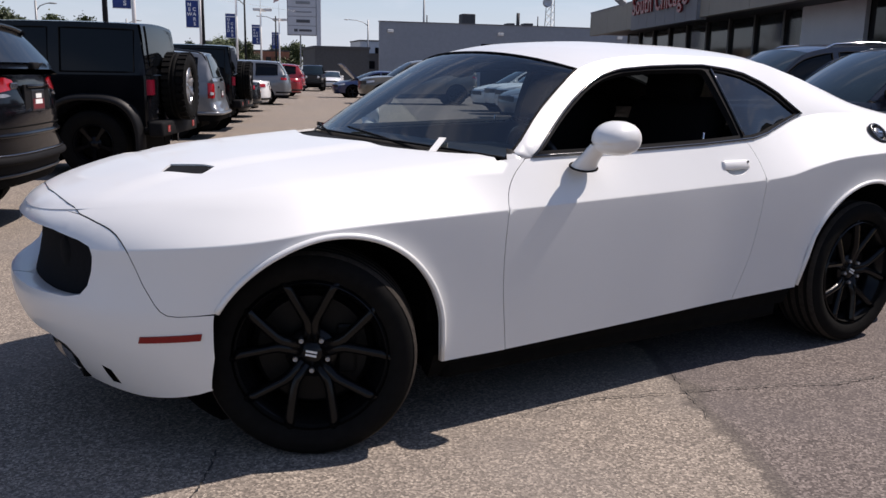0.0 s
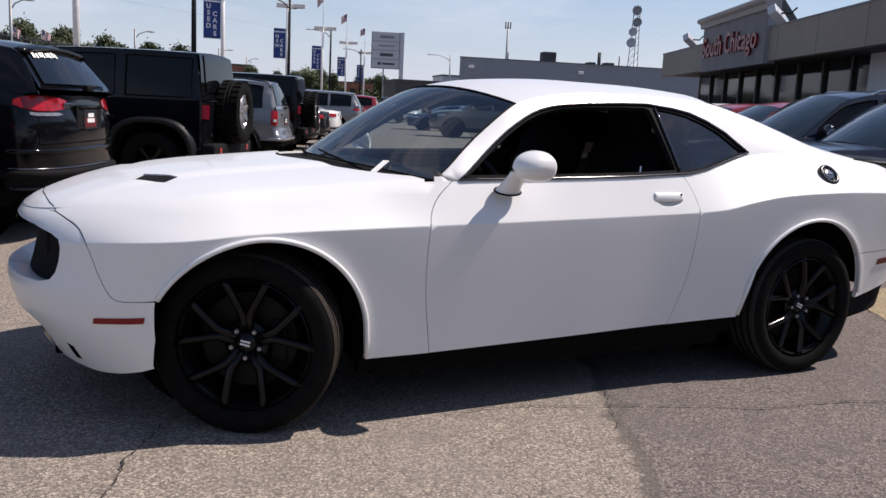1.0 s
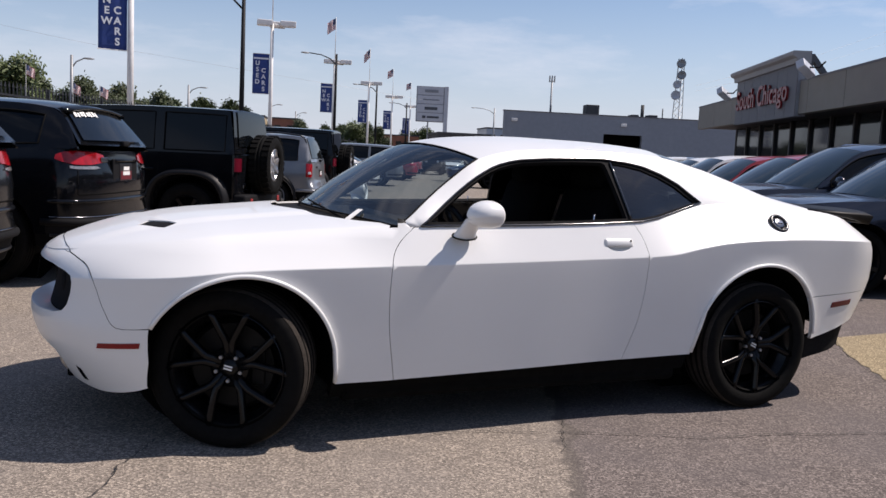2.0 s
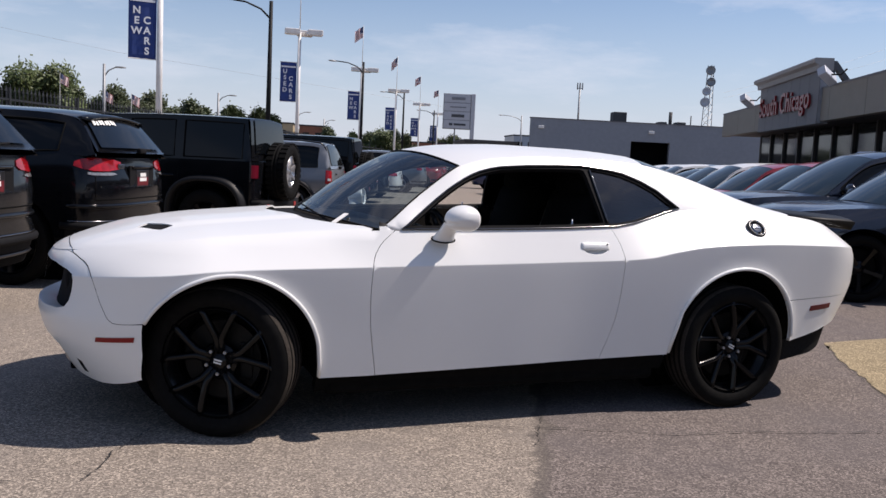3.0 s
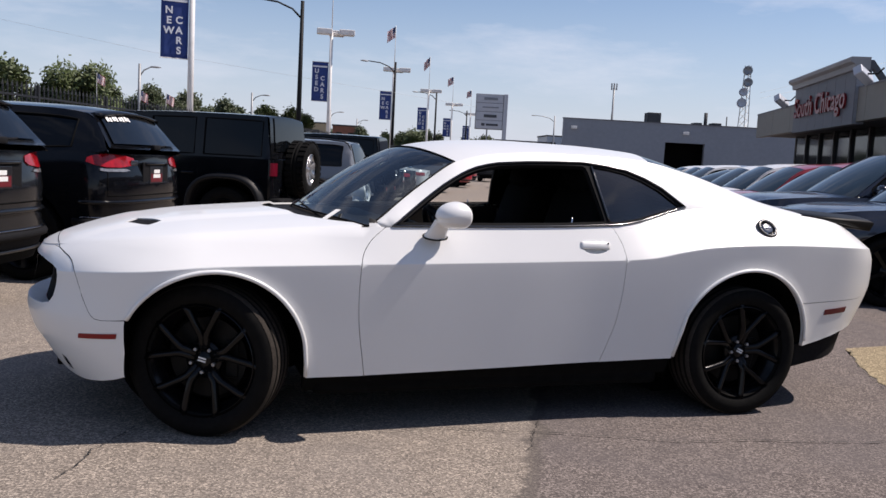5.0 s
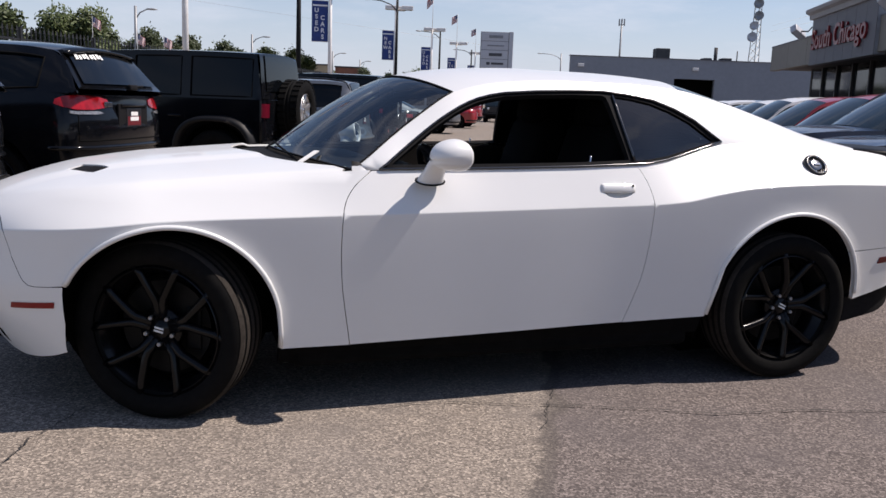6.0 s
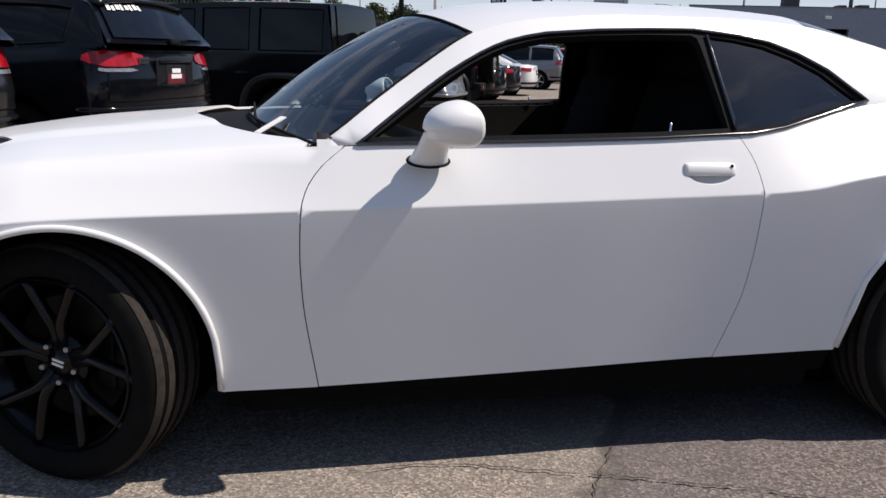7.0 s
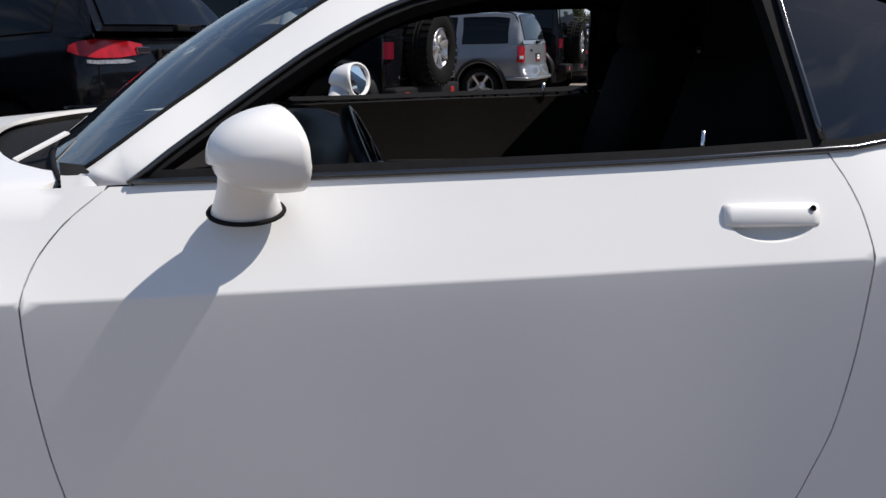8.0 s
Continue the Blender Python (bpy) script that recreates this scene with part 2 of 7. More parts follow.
def asphalt(name="asphalt", warm=(1.0, 1.0, 1.0), seam=False):
    """Old sun-bleached asphalt: light aggregate in a dark binder, worn in broad bands."""
    m = bpy.data.materials.new(name)
    m.use_nodes = True
    n, l = m.node_tree.nodes, m.node_tree.links
    b = n["Principled BSDF"]
    b.inputs["Roughness"].default_value = 1.0
    b.inputs["Specular IOR Level"].default_value = 0.04
    tc = n.new("ShaderNodeTexCoord")
    vo = n.new("ShaderNodeTexVoronoi")
    vo.inputs["Scale"].default_value = 125
    l.new(tc.outputs["Object"], vo.inputs["Vector"])
    st = n.new("ShaderNodeValToRGB")
    e = st.color_ramp.elements
    e[0].position, e[0].color = 0.0, (0.10, 0.088, 0.075, 1)
    e[1].position, e[1].color = 1.0, (0.44, 0.38, 0.305, 1)
    for at, c in ((0.30, (0.158, 0.138, 0.113, 1)), (0.62, (0.235, 0.203, 0.165, 1)), (0.86, (0.32, 0.278, 0.225, 1))):
        q = e.new(at)
        q.color = c
    sep = n.new("ShaderNodeSeparateColor")
    l.new(vo.outputs["Color"], sep.inputs["Color"])
    l.new(sep.outputs["Red"], st.inputs["Fac"])
    fine = n.new("ShaderNodeTexNoise")
    fine.inputs["Scale"].default_value, fine.inputs["Detail"].default_value = 210, 2
    l.new(tc.outputs["Object"], fine.inputs["Vector"])
    big = n.new("ShaderNodeTexNoise")
    big.inputs["Scale"].default_value, big.inputs["Detail"].default_value = 0.75, 6
    l.new(tc.outputs["Object"], big.inputs["Vector"])
    mid = n.new("ShaderNodeTexNoise")
    mid.inputs["Scale"].default_value, mid.inputs["Detail"].default_value = 6.0, 5
    l.new(tc.outputs["Object"], mid.inputs["Vector"])
    last = st.outputs["Color"]
    for tex, lo, hi, a, c in ((fine, 0.35, 0.7, 0.45, (0.115, 0.100, 0.085, 1)), (mid, 0.5, 0.75, 0.40, (0.115, 0.100, 0.085, 1)), (big, 0.45, 0.66, 0.55, (0.165, 0.150, 0.134, 1))):
        r = n.new("ShaderNodeMapRange")
        r.inputs["From Min"].default_value, r.inputs["From Max"].default_value, r.inputs["To Max"].default_value = lo, hi, a
        l.new(tex.outputs["Fac"], r.inputs["Value"])
        mx = n.new("ShaderNodeMixRGB")
        mx.inputs["Color2"].default_value = c
        l.new(r.outputs["Result"], mx.inputs["Fac"])
        l.new(last, mx.inputs["Color1"])
        last = mx.outputs["Color"]
    pits = n.new("ShaderNodeTexVoronoi")
    pits.inputs["Scale"].default_value = 17
    l.new(tc.outputs["Object"], pits.inputs["Vector"])
    pm = n.new("ShaderNodeMapRange")
    pm.inputs["From Min"].default_value, pm.inputs["From Max"].default_value = 0.10, 0.045
    pm.inputs["To Max"].default_value = 0.75
    l.new(pits.outputs["Distance"], pm.inputs["Value"])
    px = n.new("ShaderNodeMixRGB")
    px.inputs["Color2"].default_value = (0.06, 0.05, 0.042, 1)
    l.new(pm.outputs["Result"], px.inputs["Fac"])
    l.new(last, px.inputs["Color1"])
    last = px.outputs["Color"]
    if seam:
        # an old seam: a dark ragged band, greyer asphalt on its far side
        wob = n.new("ShaderNodeTexNoise")
        wob.inputs["Scale"].default_value, wob.inputs["Detail"].default_value = 3.0, 6
        l.new(tc.outputs["Object"], wob.inputs["Vector"])
        dot = n.new("ShaderNodeVectorMath")
        dot.operation = "DOT_PRODUCT"
        dot.inputs[1].default_value = (0.895, -0.446, 0.0)
        l.new(tc.outputs["Object"], dot.inputs[0])
        off = n.new("ShaderNodeMath")
        off.operation = "MULTIPLY_ADD"
        off.inputs[1].default_value, off.inputs[2].default_value = 0.30, -0.744
        l.new(wob.outputs["Fac"], off.inputs[0])
        sum_u = n.new("ShaderNodeMath")
        l.new(dot.outputs["Value"], sum_u.inputs[0])
        l.new(off.outputs["Value"], sum_u.inputs[1])
        side = n.new("ShaderNodeMapRange")
        side.interpolation_type = "SMOOTHSTEP"
        side.inputs["From Min"].default_value, side.inputs["From Max"].default_value = -0.03, 0.06
        l.new(sum_u.outputs["Value"], side.inputs["Value"])
        gm = n.new("ShaderNodeMixRGB")
        gm.blend_type = "MULTIPLY"
        gm.inputs["Color2"].default_value = (0.66, 0.655, 0.71, 1)
        l.new(side.outputs["Result"], gm.inputs["Fac"])
        l.new(last, gm.inputs["Color1"])
        away = n.new("ShaderNodeMath")
        away.operation = "ABSOLUTE"
        l.new(sum_u.outputs["Value"], away.inputs[0])
        band = n.new("ShaderNodeMapRange")
        band.interpolation_type = "SMOOTHSTEP"
        band.inputs["From Min"].default_value, band.inputs["From Max"].default_value = 0.055, 0.018
        band.inputs["To Max"].default_value = 0.6
        l.new(away.outputs["Value"], band.inputs["Value"])
        bmx = n.new("ShaderNodeMixRGB")
        bmx.inputs["Color2"].default_value = (0.062, 0.056, 0.052, 1)
        l.new(band.outputs["Result"], bmx.inputs["Fac"])
        l.new(gm.outputs["Color"], bmx.inputs["Color1"])
        last = bmx.outputs["Color"]
    tone = n.new("ShaderNodeMixRGB")
    tone.blend_type = "MULTIPLY"
    tone.inputs["Fac"].default_value, tone.inputs["Color2"].default_value = 1.0, (*warm, 1)
    l.new(last, tone.inputs["Color1"])
    l.new(tone.outputs["Color"], b.inputs["Base Color"])
    bp = n.new("ShaderNodeBump")
    bp.inputs["Strength"].default_value, bp.inputs["Distance"].default_value = 0.40, 0.003
    l.new(vo.outputs["Distance"], bp.inputs["Height"])
    l.new(bp.outputs["Normal"], b.inputs["Normal"])
    return m


M["asphalt"] = asphalt("asphalt", (1.20, 1.19, 1.23), True)
M["asphalt_pale"] = asphalt("asphalt_pale", (1.42, 1.33, 1.06))


# ---- building blocks ----
def mesh_object(name, verts, faces, mat, parent=None, smooth=True, label="", normals=None, mats=None, face_mats=None):
    me = bpy.data.meshes.new(name)
    me.from_pydata([tuple(v) for v in verts], [], [tuple(f) for f in faces])
    for q in (mats or [mat]):
        me.materials.append(M[q])
    if face_mats is not None:
        me.polygons.foreach_set("material_index", face_mats)
    me.polygons.foreach_set("use_smooth", [smooth] * len(me.polygons))
    me.update()
    if normals is not None:
        me.normals_split_custom_set_from_vertices([tuple(q) for q in normals])
    ob = new(name, me)
    if parent is not None:
        ob.parent = parent
    if label:
        ob["label"] = label
    return ob


def part(name, bm, mat, parent=None, label="", smooth=False):
    """Links a bmesh as one mesh object under a thing or a part."""
    me = bpy.data.meshes.new(name)
    bmesh.ops.recalc_face_normals(bm, faces=bm.faces)
    bm.to_mesh(me)
    bm.free()
    me.materials.append(M[mat])
    me.polygons.foreach_set("use_smooth", [smooth] * len(me.polygons))
    ob = new(name, me)
    if parent is not None:
        ob.parent = parent
    if label:
        ob["label"] = label
    return ob


def thing(name, m, label, category, group="", kind=""):
    ob = new(name)
    ob.empty_display_size = 0.1
    ob.matrix_world = m
    return tagged(ob, label, category, group, kind)


def add_box(bm, x0, x1, y0, y1, z0, z1, bevel=0.0, m=None):
    r = bmesh.ops.create_cube(bm, size=1.0)
    vs = r["verts"]
    for v in vs:
        v.co = Vector(((x0 + x1) / 2 + v.co.x * (x1 - x0), (y0 + y1) / 2 + v.co.y * (y1 - y0), (z0 + z1) / 2 + v.co.z * (z1 - z0)))
    if bevel > 0:
        es = list({e for v in vs for e in v.link_edges})
        r = bmesh.ops.bevel(bm, geom=es, offset=bevel, segments=2, affect="EDGES", profile=0.5)
        vs = list({v for f in r["faces"] for v in f.verts} | {v for v in vs if v.is_valid})
    if m is not None:
        bmesh.ops.transform(bm, matrix=m, verts=vs)
    return vs


def add_tube(bm, pts, r0, r1=None, seg=8, caps=True):
    """A round bar along a line of points, tapering from r0 to r1."""
    r1 = r0 if r1 is None else r1
    pts = [Vector(p) for p in pts]
    rings = []
    for i, p in enumerate(pts):
        d = (pts[min(i + 1, len(pts) - 1)] - pts[max(i - 1, 0)]).normalized()
        side = d.cross(Vector((0, 0, 1)))
        if side.length < 1e-3:
            side = d.cross(Vector((0, 1, 0)))
        side.normalize()
        up = side.cross(d)
        r = r0 + (r1 - r0) * i / max(1, len(pts) - 1)
        rings.append([bm.verts.new(p + side * (r * math.cos(a)) + up * (r * math.sin(a))) for a in [2 * math.pi * k / seg for k in range(seg)]])
    for a, b in zip(rings, rings[1:]):
        for k in range(seg):
            bm.faces.new((a[k], a[(k + 1) % seg], b[(k + 1) % seg], b[k]))
    if caps:
        bm.faces.new(rings[0][::-1])
        bm.faces.new(rings[-1])
    return rings


def add_revolve(bm, profile, seg=32, axis="y", close=False):
    """Turns a profile of (radius, along) round the axis."""
    rings = []
    for k in range(seg):
        a = 2 * math.pi * k / seg
        ring = []
        for r, h in profile:
            c, s = r * math.cos(a), r * math.sin(a)
            ring.append(bm.verts.new((c, h, s) if axis == "y" else (c, s, h)))
        rings.append(ring)
    n = len(profile)
    for k in range(seg):
        a, b = rings[k], rings[(k + 1) % seg]
        for i in range(n if close else n - 1):
            j = (i + 1) % n
            bm.faces.new((a[i], a[j], b[j], b[i]))
    return rings


def add_prism(bm, outline, d0, d1, plane="xz"):
    """A plate with that outline, between two depths."""
    def put(p, d):
        return {"xz": (p[0], d, p[1]), "yz": (d, p[0], p[1]), "xy": (p[0], p[1], d)}[plane]
    a = [bm.verts.new(put(p, d0)) for p in outline]
    b = [bm.verts.new(put(p, d1)) for p in outline]
    n = len(outline)
    bm.faces.new(a)
    bm.faces.new(b[::-1])
    for i in range(n):
        bm.faces.new((a[i], b[i], b[(i + 1) % n], a[(i + 1) % n]))


def table(rows):
    """A smooth curve through (x, value) rows."""
    xs = np.array([r[0] for r in rows], float)
    ys = np.array([r[1] for r in rows], float)
    h, d = np.diff(xs), np.diff(ys) / np.diff(xs)
    s = np.zeros(len(xs))
    s[0], s[-1] = d[0], d[-1]
    for i in range(1, len(xs) - 1):
        if d[i - 1] * d[i] > 0:
            w1, w2 = 2 * h[i] + h[i - 1], h[i] + 2 * h[i - 1]
            s[i] = (w1 + w2) / (w1 / d[i - 1] + w2 / d[i])

    def f(x):
        x = min(max(x, xs[0]), xs[-1])
        i = min(int(np.searchsorted(xs, x, side="right")) - 1, len(xs) - 2)
        t = (x - xs[i]) / h[i]
        return float((2 * t**3 - 3 * t**2 + 1) * ys[i] + (t**3 - 2 * t**2 + t) * h[i] * s[i] + (3 * t**2 - 2 * t**3) * ys[i + 1] + (t**3 - t**2) * h[i] * s[i + 1])
    return f


def dense(poly, step, closed=True):
    out = []
    n = len(poly)
    for i in range(n if closed else n - 1):
        a, b = poly[i], poly[(i + 1) % n]
        k = max(1, int(math.ceil(math.hypot(b[0] - a[0], b[1] - a[1]) / step)))
        out += [(a[0] + (b[0] - a[0]) * j / k, a[1] + (b[1] - a[1]) * j / k) for j in range(k)]
    if not closed:
        out.append(tuple(poly[-1]))
    return out


def inside(poly, p):
    p = np.asarray(p, float).reshape(-1, 2)
    q = np.asarray(poly, float)
    hit = np.zeros(len(p), bool)
    for i in range(len(q)):
        a, b = q[i - 1], q[i]
        if a[1] == b[1]:
            continue
        c = (a[1] > p[:, 1]) != (b[1] > p[:, 1])
        hit ^= c & (p[:, 0] < (b[0] - a[0]) * (p[:, 1] - a[1]) / (b[1] - a[1]) + a[0])
    return hit


def shrink(poly, d):
    """The outline moved inwards by d."""
    n = len(poly)
    area = sum(poly[i - 1][0] * poly[i][1] - poly[i][0] * poly[i - 1][1] for i in range(n))
    s = 1 if area > 0 else -1
    out = []
    for i in range(n):
        a, b, c = Vector(poly[i - 1]), Vector(poly[i]), Vector(poly[(i + 1) % n])
        u, v = (b - a).normalized(), (c - b).normalized()
        n1, n2 = Vector((-u.y, u.x)) * s, Vector((-v.y, v.x)) * s
        w = n1 + n2
        w = w / max(0.5, w.length_squared / 2) if w.length > 1e-6 else n1
        out.append((b.x + w.x * d, b.y + w.y * d))
    return out


def sheet(fn, outline, holes=(), step=0.06, skirt=0.015, lift=0.0, flip=False, ridge=None):
    """A skin over a curved surface fn(a, b), cut to an outline with holes, with turned-in edges. Gives vertices, faces and normals."""
    from mathutils.geometry import delaunay_2d_cdt
    loops = [dense(outline, step)] + [dense(h, step) for h in holes]
    pts, edges = [], []
    for lp in loops:
        k = len(pts)
        pts += lp
        edges += [(k + i, k + (i + 1) % len(lp)) for i in range(len(lp))]
    a = np.array(loops[0])
    lo, hi = a.min(0), a.max(0)
    gx, gy = np.meshgrid(np.arange(lo[0] + step / 2, hi[0], step), np.arange(lo[1] + step / 2, hi[1], step))
    g = np.c_[gx.ravel(), gy.ravel()]
    if ridge is not None and len(g):
        # rows of points close to both sides of a sharp character line
        rz = np.array([ridge(q) for q in g[:, 0]])
        g = g[np.abs(g[:, 1] - rz) > step * 0.35]
        u = np.arange(lo[0] + step / 4, hi[0], step / 2)
        g = np.r_[g, [(q, ridge(q) + d) for q in u for d in (-0.004, 0.004)]]
    if len(g):
        ok = inside(loops[0], g)
        for h in loops[1:]:
            ok &= ~inside(h, g)
        g = g[ok]
        allp = np.array(pts)
        if len(g):
            near = np.array([np.min(np.hypot(*(allp - q).T)) for q in g])
            g = g[near > step * (0.45 if ridge is None else 0.2)]
    pts = [Vector(p) for p in pts] + [Vector(p) for p in g]
    v2, _, tri, *_ = delaunay_2d_cdt(pts, edges, [], 0, 1e-6)
    cen = np.array([((v2[t[0]] + v2[t[1]] + v2[t[2]]) / 3)[:] for t in tri])
    keep = inside(loops[0], cen)
    for h in loops[1:]:
        keep &= ~inside(h, cen)
    tri = [t for t, k in zip(tri, keep) if k]
    e = 1e-3
    verts, norms = [], []
    for p in v2:
        q = Vector(fn(p.x, p.y))
        nn = (Vector(fn(p.x + e, p.y)) - Vector(fn(p.x - e, p.y))).cross(Vector(fn(p.x, p.y + e)) - Vector(fn(p.x, p.y - e)))
        nn = nn.normalized() if nn.length > 1e-12 else Vector((0, 0, 1))
        if flip:
            nn = -nn
        verts.append(q + nn * lift)
        norms.append(nn)
    faces = []
    for t in tri:
        fnm = (verts[t[1]] - verts[t[0]]).cross(verts[t[2]] - verts[t[0]])
        faces.append(tuple(t) if fnm.dot(norms[t[0]] + norms[t[1]] + norms[t[2]]) >= 0 else tuple(t[::-1]))
    if skirt > 0 and len(v2) == len(pts):
        k = 0
        for q, lp in enumerate(loops):
            n = len(lp)
            turn = sum(lp[i - 1][0] * lp[i][1] - lp[i][0] * lp[i - 1][1] for i in range(n))
            s = (1 if turn > 0 else -1) * (1 if q == 0 else -1)
            base = len(verts)
            for i in range(n):
                # the turned-in edge looks away from the panel
                u, w = lp[i - 1], lp[(i + 1) % n]
                d = Vector((w[1] - u[1], u[0] - w[0])).normalized() * (s * e)
                c = Vector(fn(*lp[i]))
                o = Vector(fn(lp[i][0] + d.x, lp[i][1] + d.y)) - c
                o = o.normalized() if o.length > 1e-9 else norms[k + i]
                verts += [verts[k + i], verts[k + i] - norms[k + i] * skirt]
                norms += [o, o]
            for i in range(n):
                j = (i + 1) % n
                f4 = (base + 2 * i, base + 2 * j, base + 2 * j + 1, base + 2 * i + 1)
                g4 = (verts[f4[1]] - verts[f4[0]]).cross(verts[f4[3]] - verts[f4[0]])
                faces.append(f4 if g4.dot(norms[f4[0]] + norms[f4[1]]) >= 0 else f4[::-1])
            k += n
    return verts, faces, norms


def join_sheets(sheets):
    V, F, N = [], [], []
    for v, f, n in sheets:
        k = len(V)
        V += v
        N += n
        F += [tuple(i + k for i in q) for q in f]
    return V, F, N


def skin(name, sheets, mat, parent, label=""):
    V, F, N = join_sheets(sheets)
    return mesh_object(name, V, F, mat, parent, True, label, N)


class Shell:
    """The skin of a car with its nose towards -x: a side that wraps round nose and tail, a glasshouse, and the top."""

    def __init__(s, **k):
        s.sill, s.crease, s.wide, s.belt, s.belt_y = (table(k[q]) for q in ("sill", "crease", "wide", "belt", "belt_y"))
        s.rail_y, s.rail_z = table(k["rail_y"]), table(k["rail_z"])
        s.nose, s.tail = table(k["nose"]), table(k["tail"])
        s.xc, s.xr = k["corner"], k["rear_corner"]
        s.nf, s.nr = k.get("front_round", 2.0), k.get("rear_round", 2.5)
        s.lf, s.lr = k.get("front_len", 1.3), k.get("rear_len", 1.1)
        s.under, s.lean = k.get("under", 0.055), k.get("lean", 1.6)
        s.bulge = k.get("bulge", 0.015)
        s.pf, s.pr = s.xc - s.lf, s.xr + s.lr
        s.flare = k.get("flare", ())

    def bend(s, p):
        if p < s.xc:
            a = min(1.0, (s.xc - p) / s.lf) * math.pi / 2
            e = 2 / s.nf
            return math.sin(a) ** e, math.cos(a) ** e if a < math.pi / 2 - 1e-9 else 0.0, -1
        if p > s.xr:
            a = min(1.0, (p - s.xr) / s.lr) * math.pi / 2
            e = 2 / s.nr
            return math.sin(a) ** e, math.cos(a) ** e if a < math.pi / 2 - 1e-9 else 0.0, 1
        return 0.0, 1.0, 0

    def heights(s, p):
        along, _, end = s.bend(p)
        x = p if end == 0 else (s.xc + along * (s.nose(0.6) - s.xc) if end < 0 else s.xr + along * (s.tail(0.7) - s.xr))
        return x, s.sill(x), s.crease(x), s.belt(x)

    def side(s, p, z, sign=-1):
        x, z0, z1, z2 = s.heights(p)
        along, across, end = s.bend(p)
        w, yb = s.wide(x), s.belt_y(x)
        if z <= z1:
            y = w - s.under * (1 - max(0.0, (z - z0) / (z1 - z0))) ** 1.12
        else:
            y = w - (w - yb) * min(1.2, (z - z1) / (z2 - z1)) ** s.lean
        for cx, cz, r, amount in s.flare:
            d = (math.hypot(p - cx, z - cz) - r) / 0.07
            if 0 <= d < 1 and cz - 0.25 < z < z1:
                y += amount * (1 - d) ** 2 * min(1.0, (z1 - z) / 0.05)
        if end < 0:
            x = s.xc + along * (s.nose(z) - s.xc)
        elif end > 0:
            x = s.xr + along * (s.tail(z) - s.xr)
        return (x, sign * y * across, z)

    def p_at(s, x, z):
        """The place along the side where it reaches x at height z."""
        if x < s.xc:
            t = min(1.0, (s.xc - x) / (s.xc - s.nose(z)))
            return s.xc - s.lf * math.asin(t ** (s.nf / 2)) * 2 / math.pi
        if x > s.xr:
            t = min(1.0, (x - s.xr) / (s.tail(z) - s.xr))
            return s.xr + s.lr * math.asin(t ** (s.nr / 2)) * 2 / math.pi
        return x

    def line(s, pts):
        return [(s.p_at(x, z), z) for x, z in pts]

    def house(s, x, z, sign=-1):
        z0, z1 = s.belt(x), s.rail_z(x)
        t = (z - z0) / max(0.01, z1 - z0)
        t = max(-0.3, min(1.3, t))
        y = s.belt_y(x) + (s.rail_y(x) - s.belt_y(x)) * t + s.bulge * 4 * t * (1 - t)
        return (x, sign * y, z)

    def belt_line(s, p0, p1, n=24):
        return [(p0 + (p1 - p0) * i / n, s.heights(p0 + (p1 - p0) * i / n)[3]) for i in range(n + 1)]

    def sill_line(s, p0, p1, n=24):
        return [(p0 + (p1 - p0) * i / n, s.heights(p0 + (p1 - p0) * i / n)[1]) for i in range(n + 1)]


def arch_line(cx, cz, r, a0, a1, n=18, squash=1.0):
    return [(cx + r * math.cos(radians(a0 + (a1 - a0) * i / n)), cz + squash * r * math.sin(radians(a0 + (a1 - a0) * i / n))) for i in range(n + 1)]


def patch(fn, na, nb):
    """A grid over fn(a, b) with a in -1..1 and b in 0..1. Gives vertices, faces and normals."""
    V, F, N = [], [], []
    e = 1e-3
    for i in range(na + 1):
        for j in range(nb + 1):
            a, b = -1 + 2 * i / na, j / nb
            V.append(Vector(fn(a, b)))
            nn = (Vector(fn(a + e, b)) - Vector(fn(a - e, b))).cross(Vector(fn(a, b + e)) - Vector(fn(a, b - e))).normalized()
            N.append(nn if nn.z >= 0 else -nn)
    for i in range(na):
        for j in range(nb):
            q = (i * (nb + 1) + j, (i + 1) * (nb + 1) + j, (i + 1) * (nb + 1) + j + 1, i * (nb + 1) + j + 1)
            nn = (V[q[1]] - V[q[0]]).cross(V[q[2]] - V[q[0]])
            F.append(q if nn.dot(N[q[0]]) >= 0 else q[::-1])
    return V, F, N


# ---- wheels ----
def tyre_mesh(bm, r, w, rim, grooves=4, seg=64):
    """Tyre with rounded shoulders and grooves round the tread, its axle along y."""
    h = w / 2
    prof = [(rim - 0.008, -h * 0.72), (rim + 0.012, -h * 0.88), (rim + (r - rim) * 0.45, -h), (r - 0.03, -h * 0.95), (r - 0.010, -h * 0.84)]
    n = grooves
    g = 0.010 * r / 0.36
    span = h * 1.56
    for i in range(n):
        c = -span / 2 + span * (i + 0.5) / n
        prof += [(r - 0.002, c - g), (r - 0.011, c - g * 0.6), (r - 0.011, c + g * 0.6), (r - 0.002, c + g)]
    prof += [(r - 0.010, h * 0.84), (r - 0.03, h * 0.95), (rim + (r - rim) * 0.45, h), (rim + 0.012, h * 0.88), (rim - 0.008, h * 0.72)]
    add_revolve(bm, prof, seg)


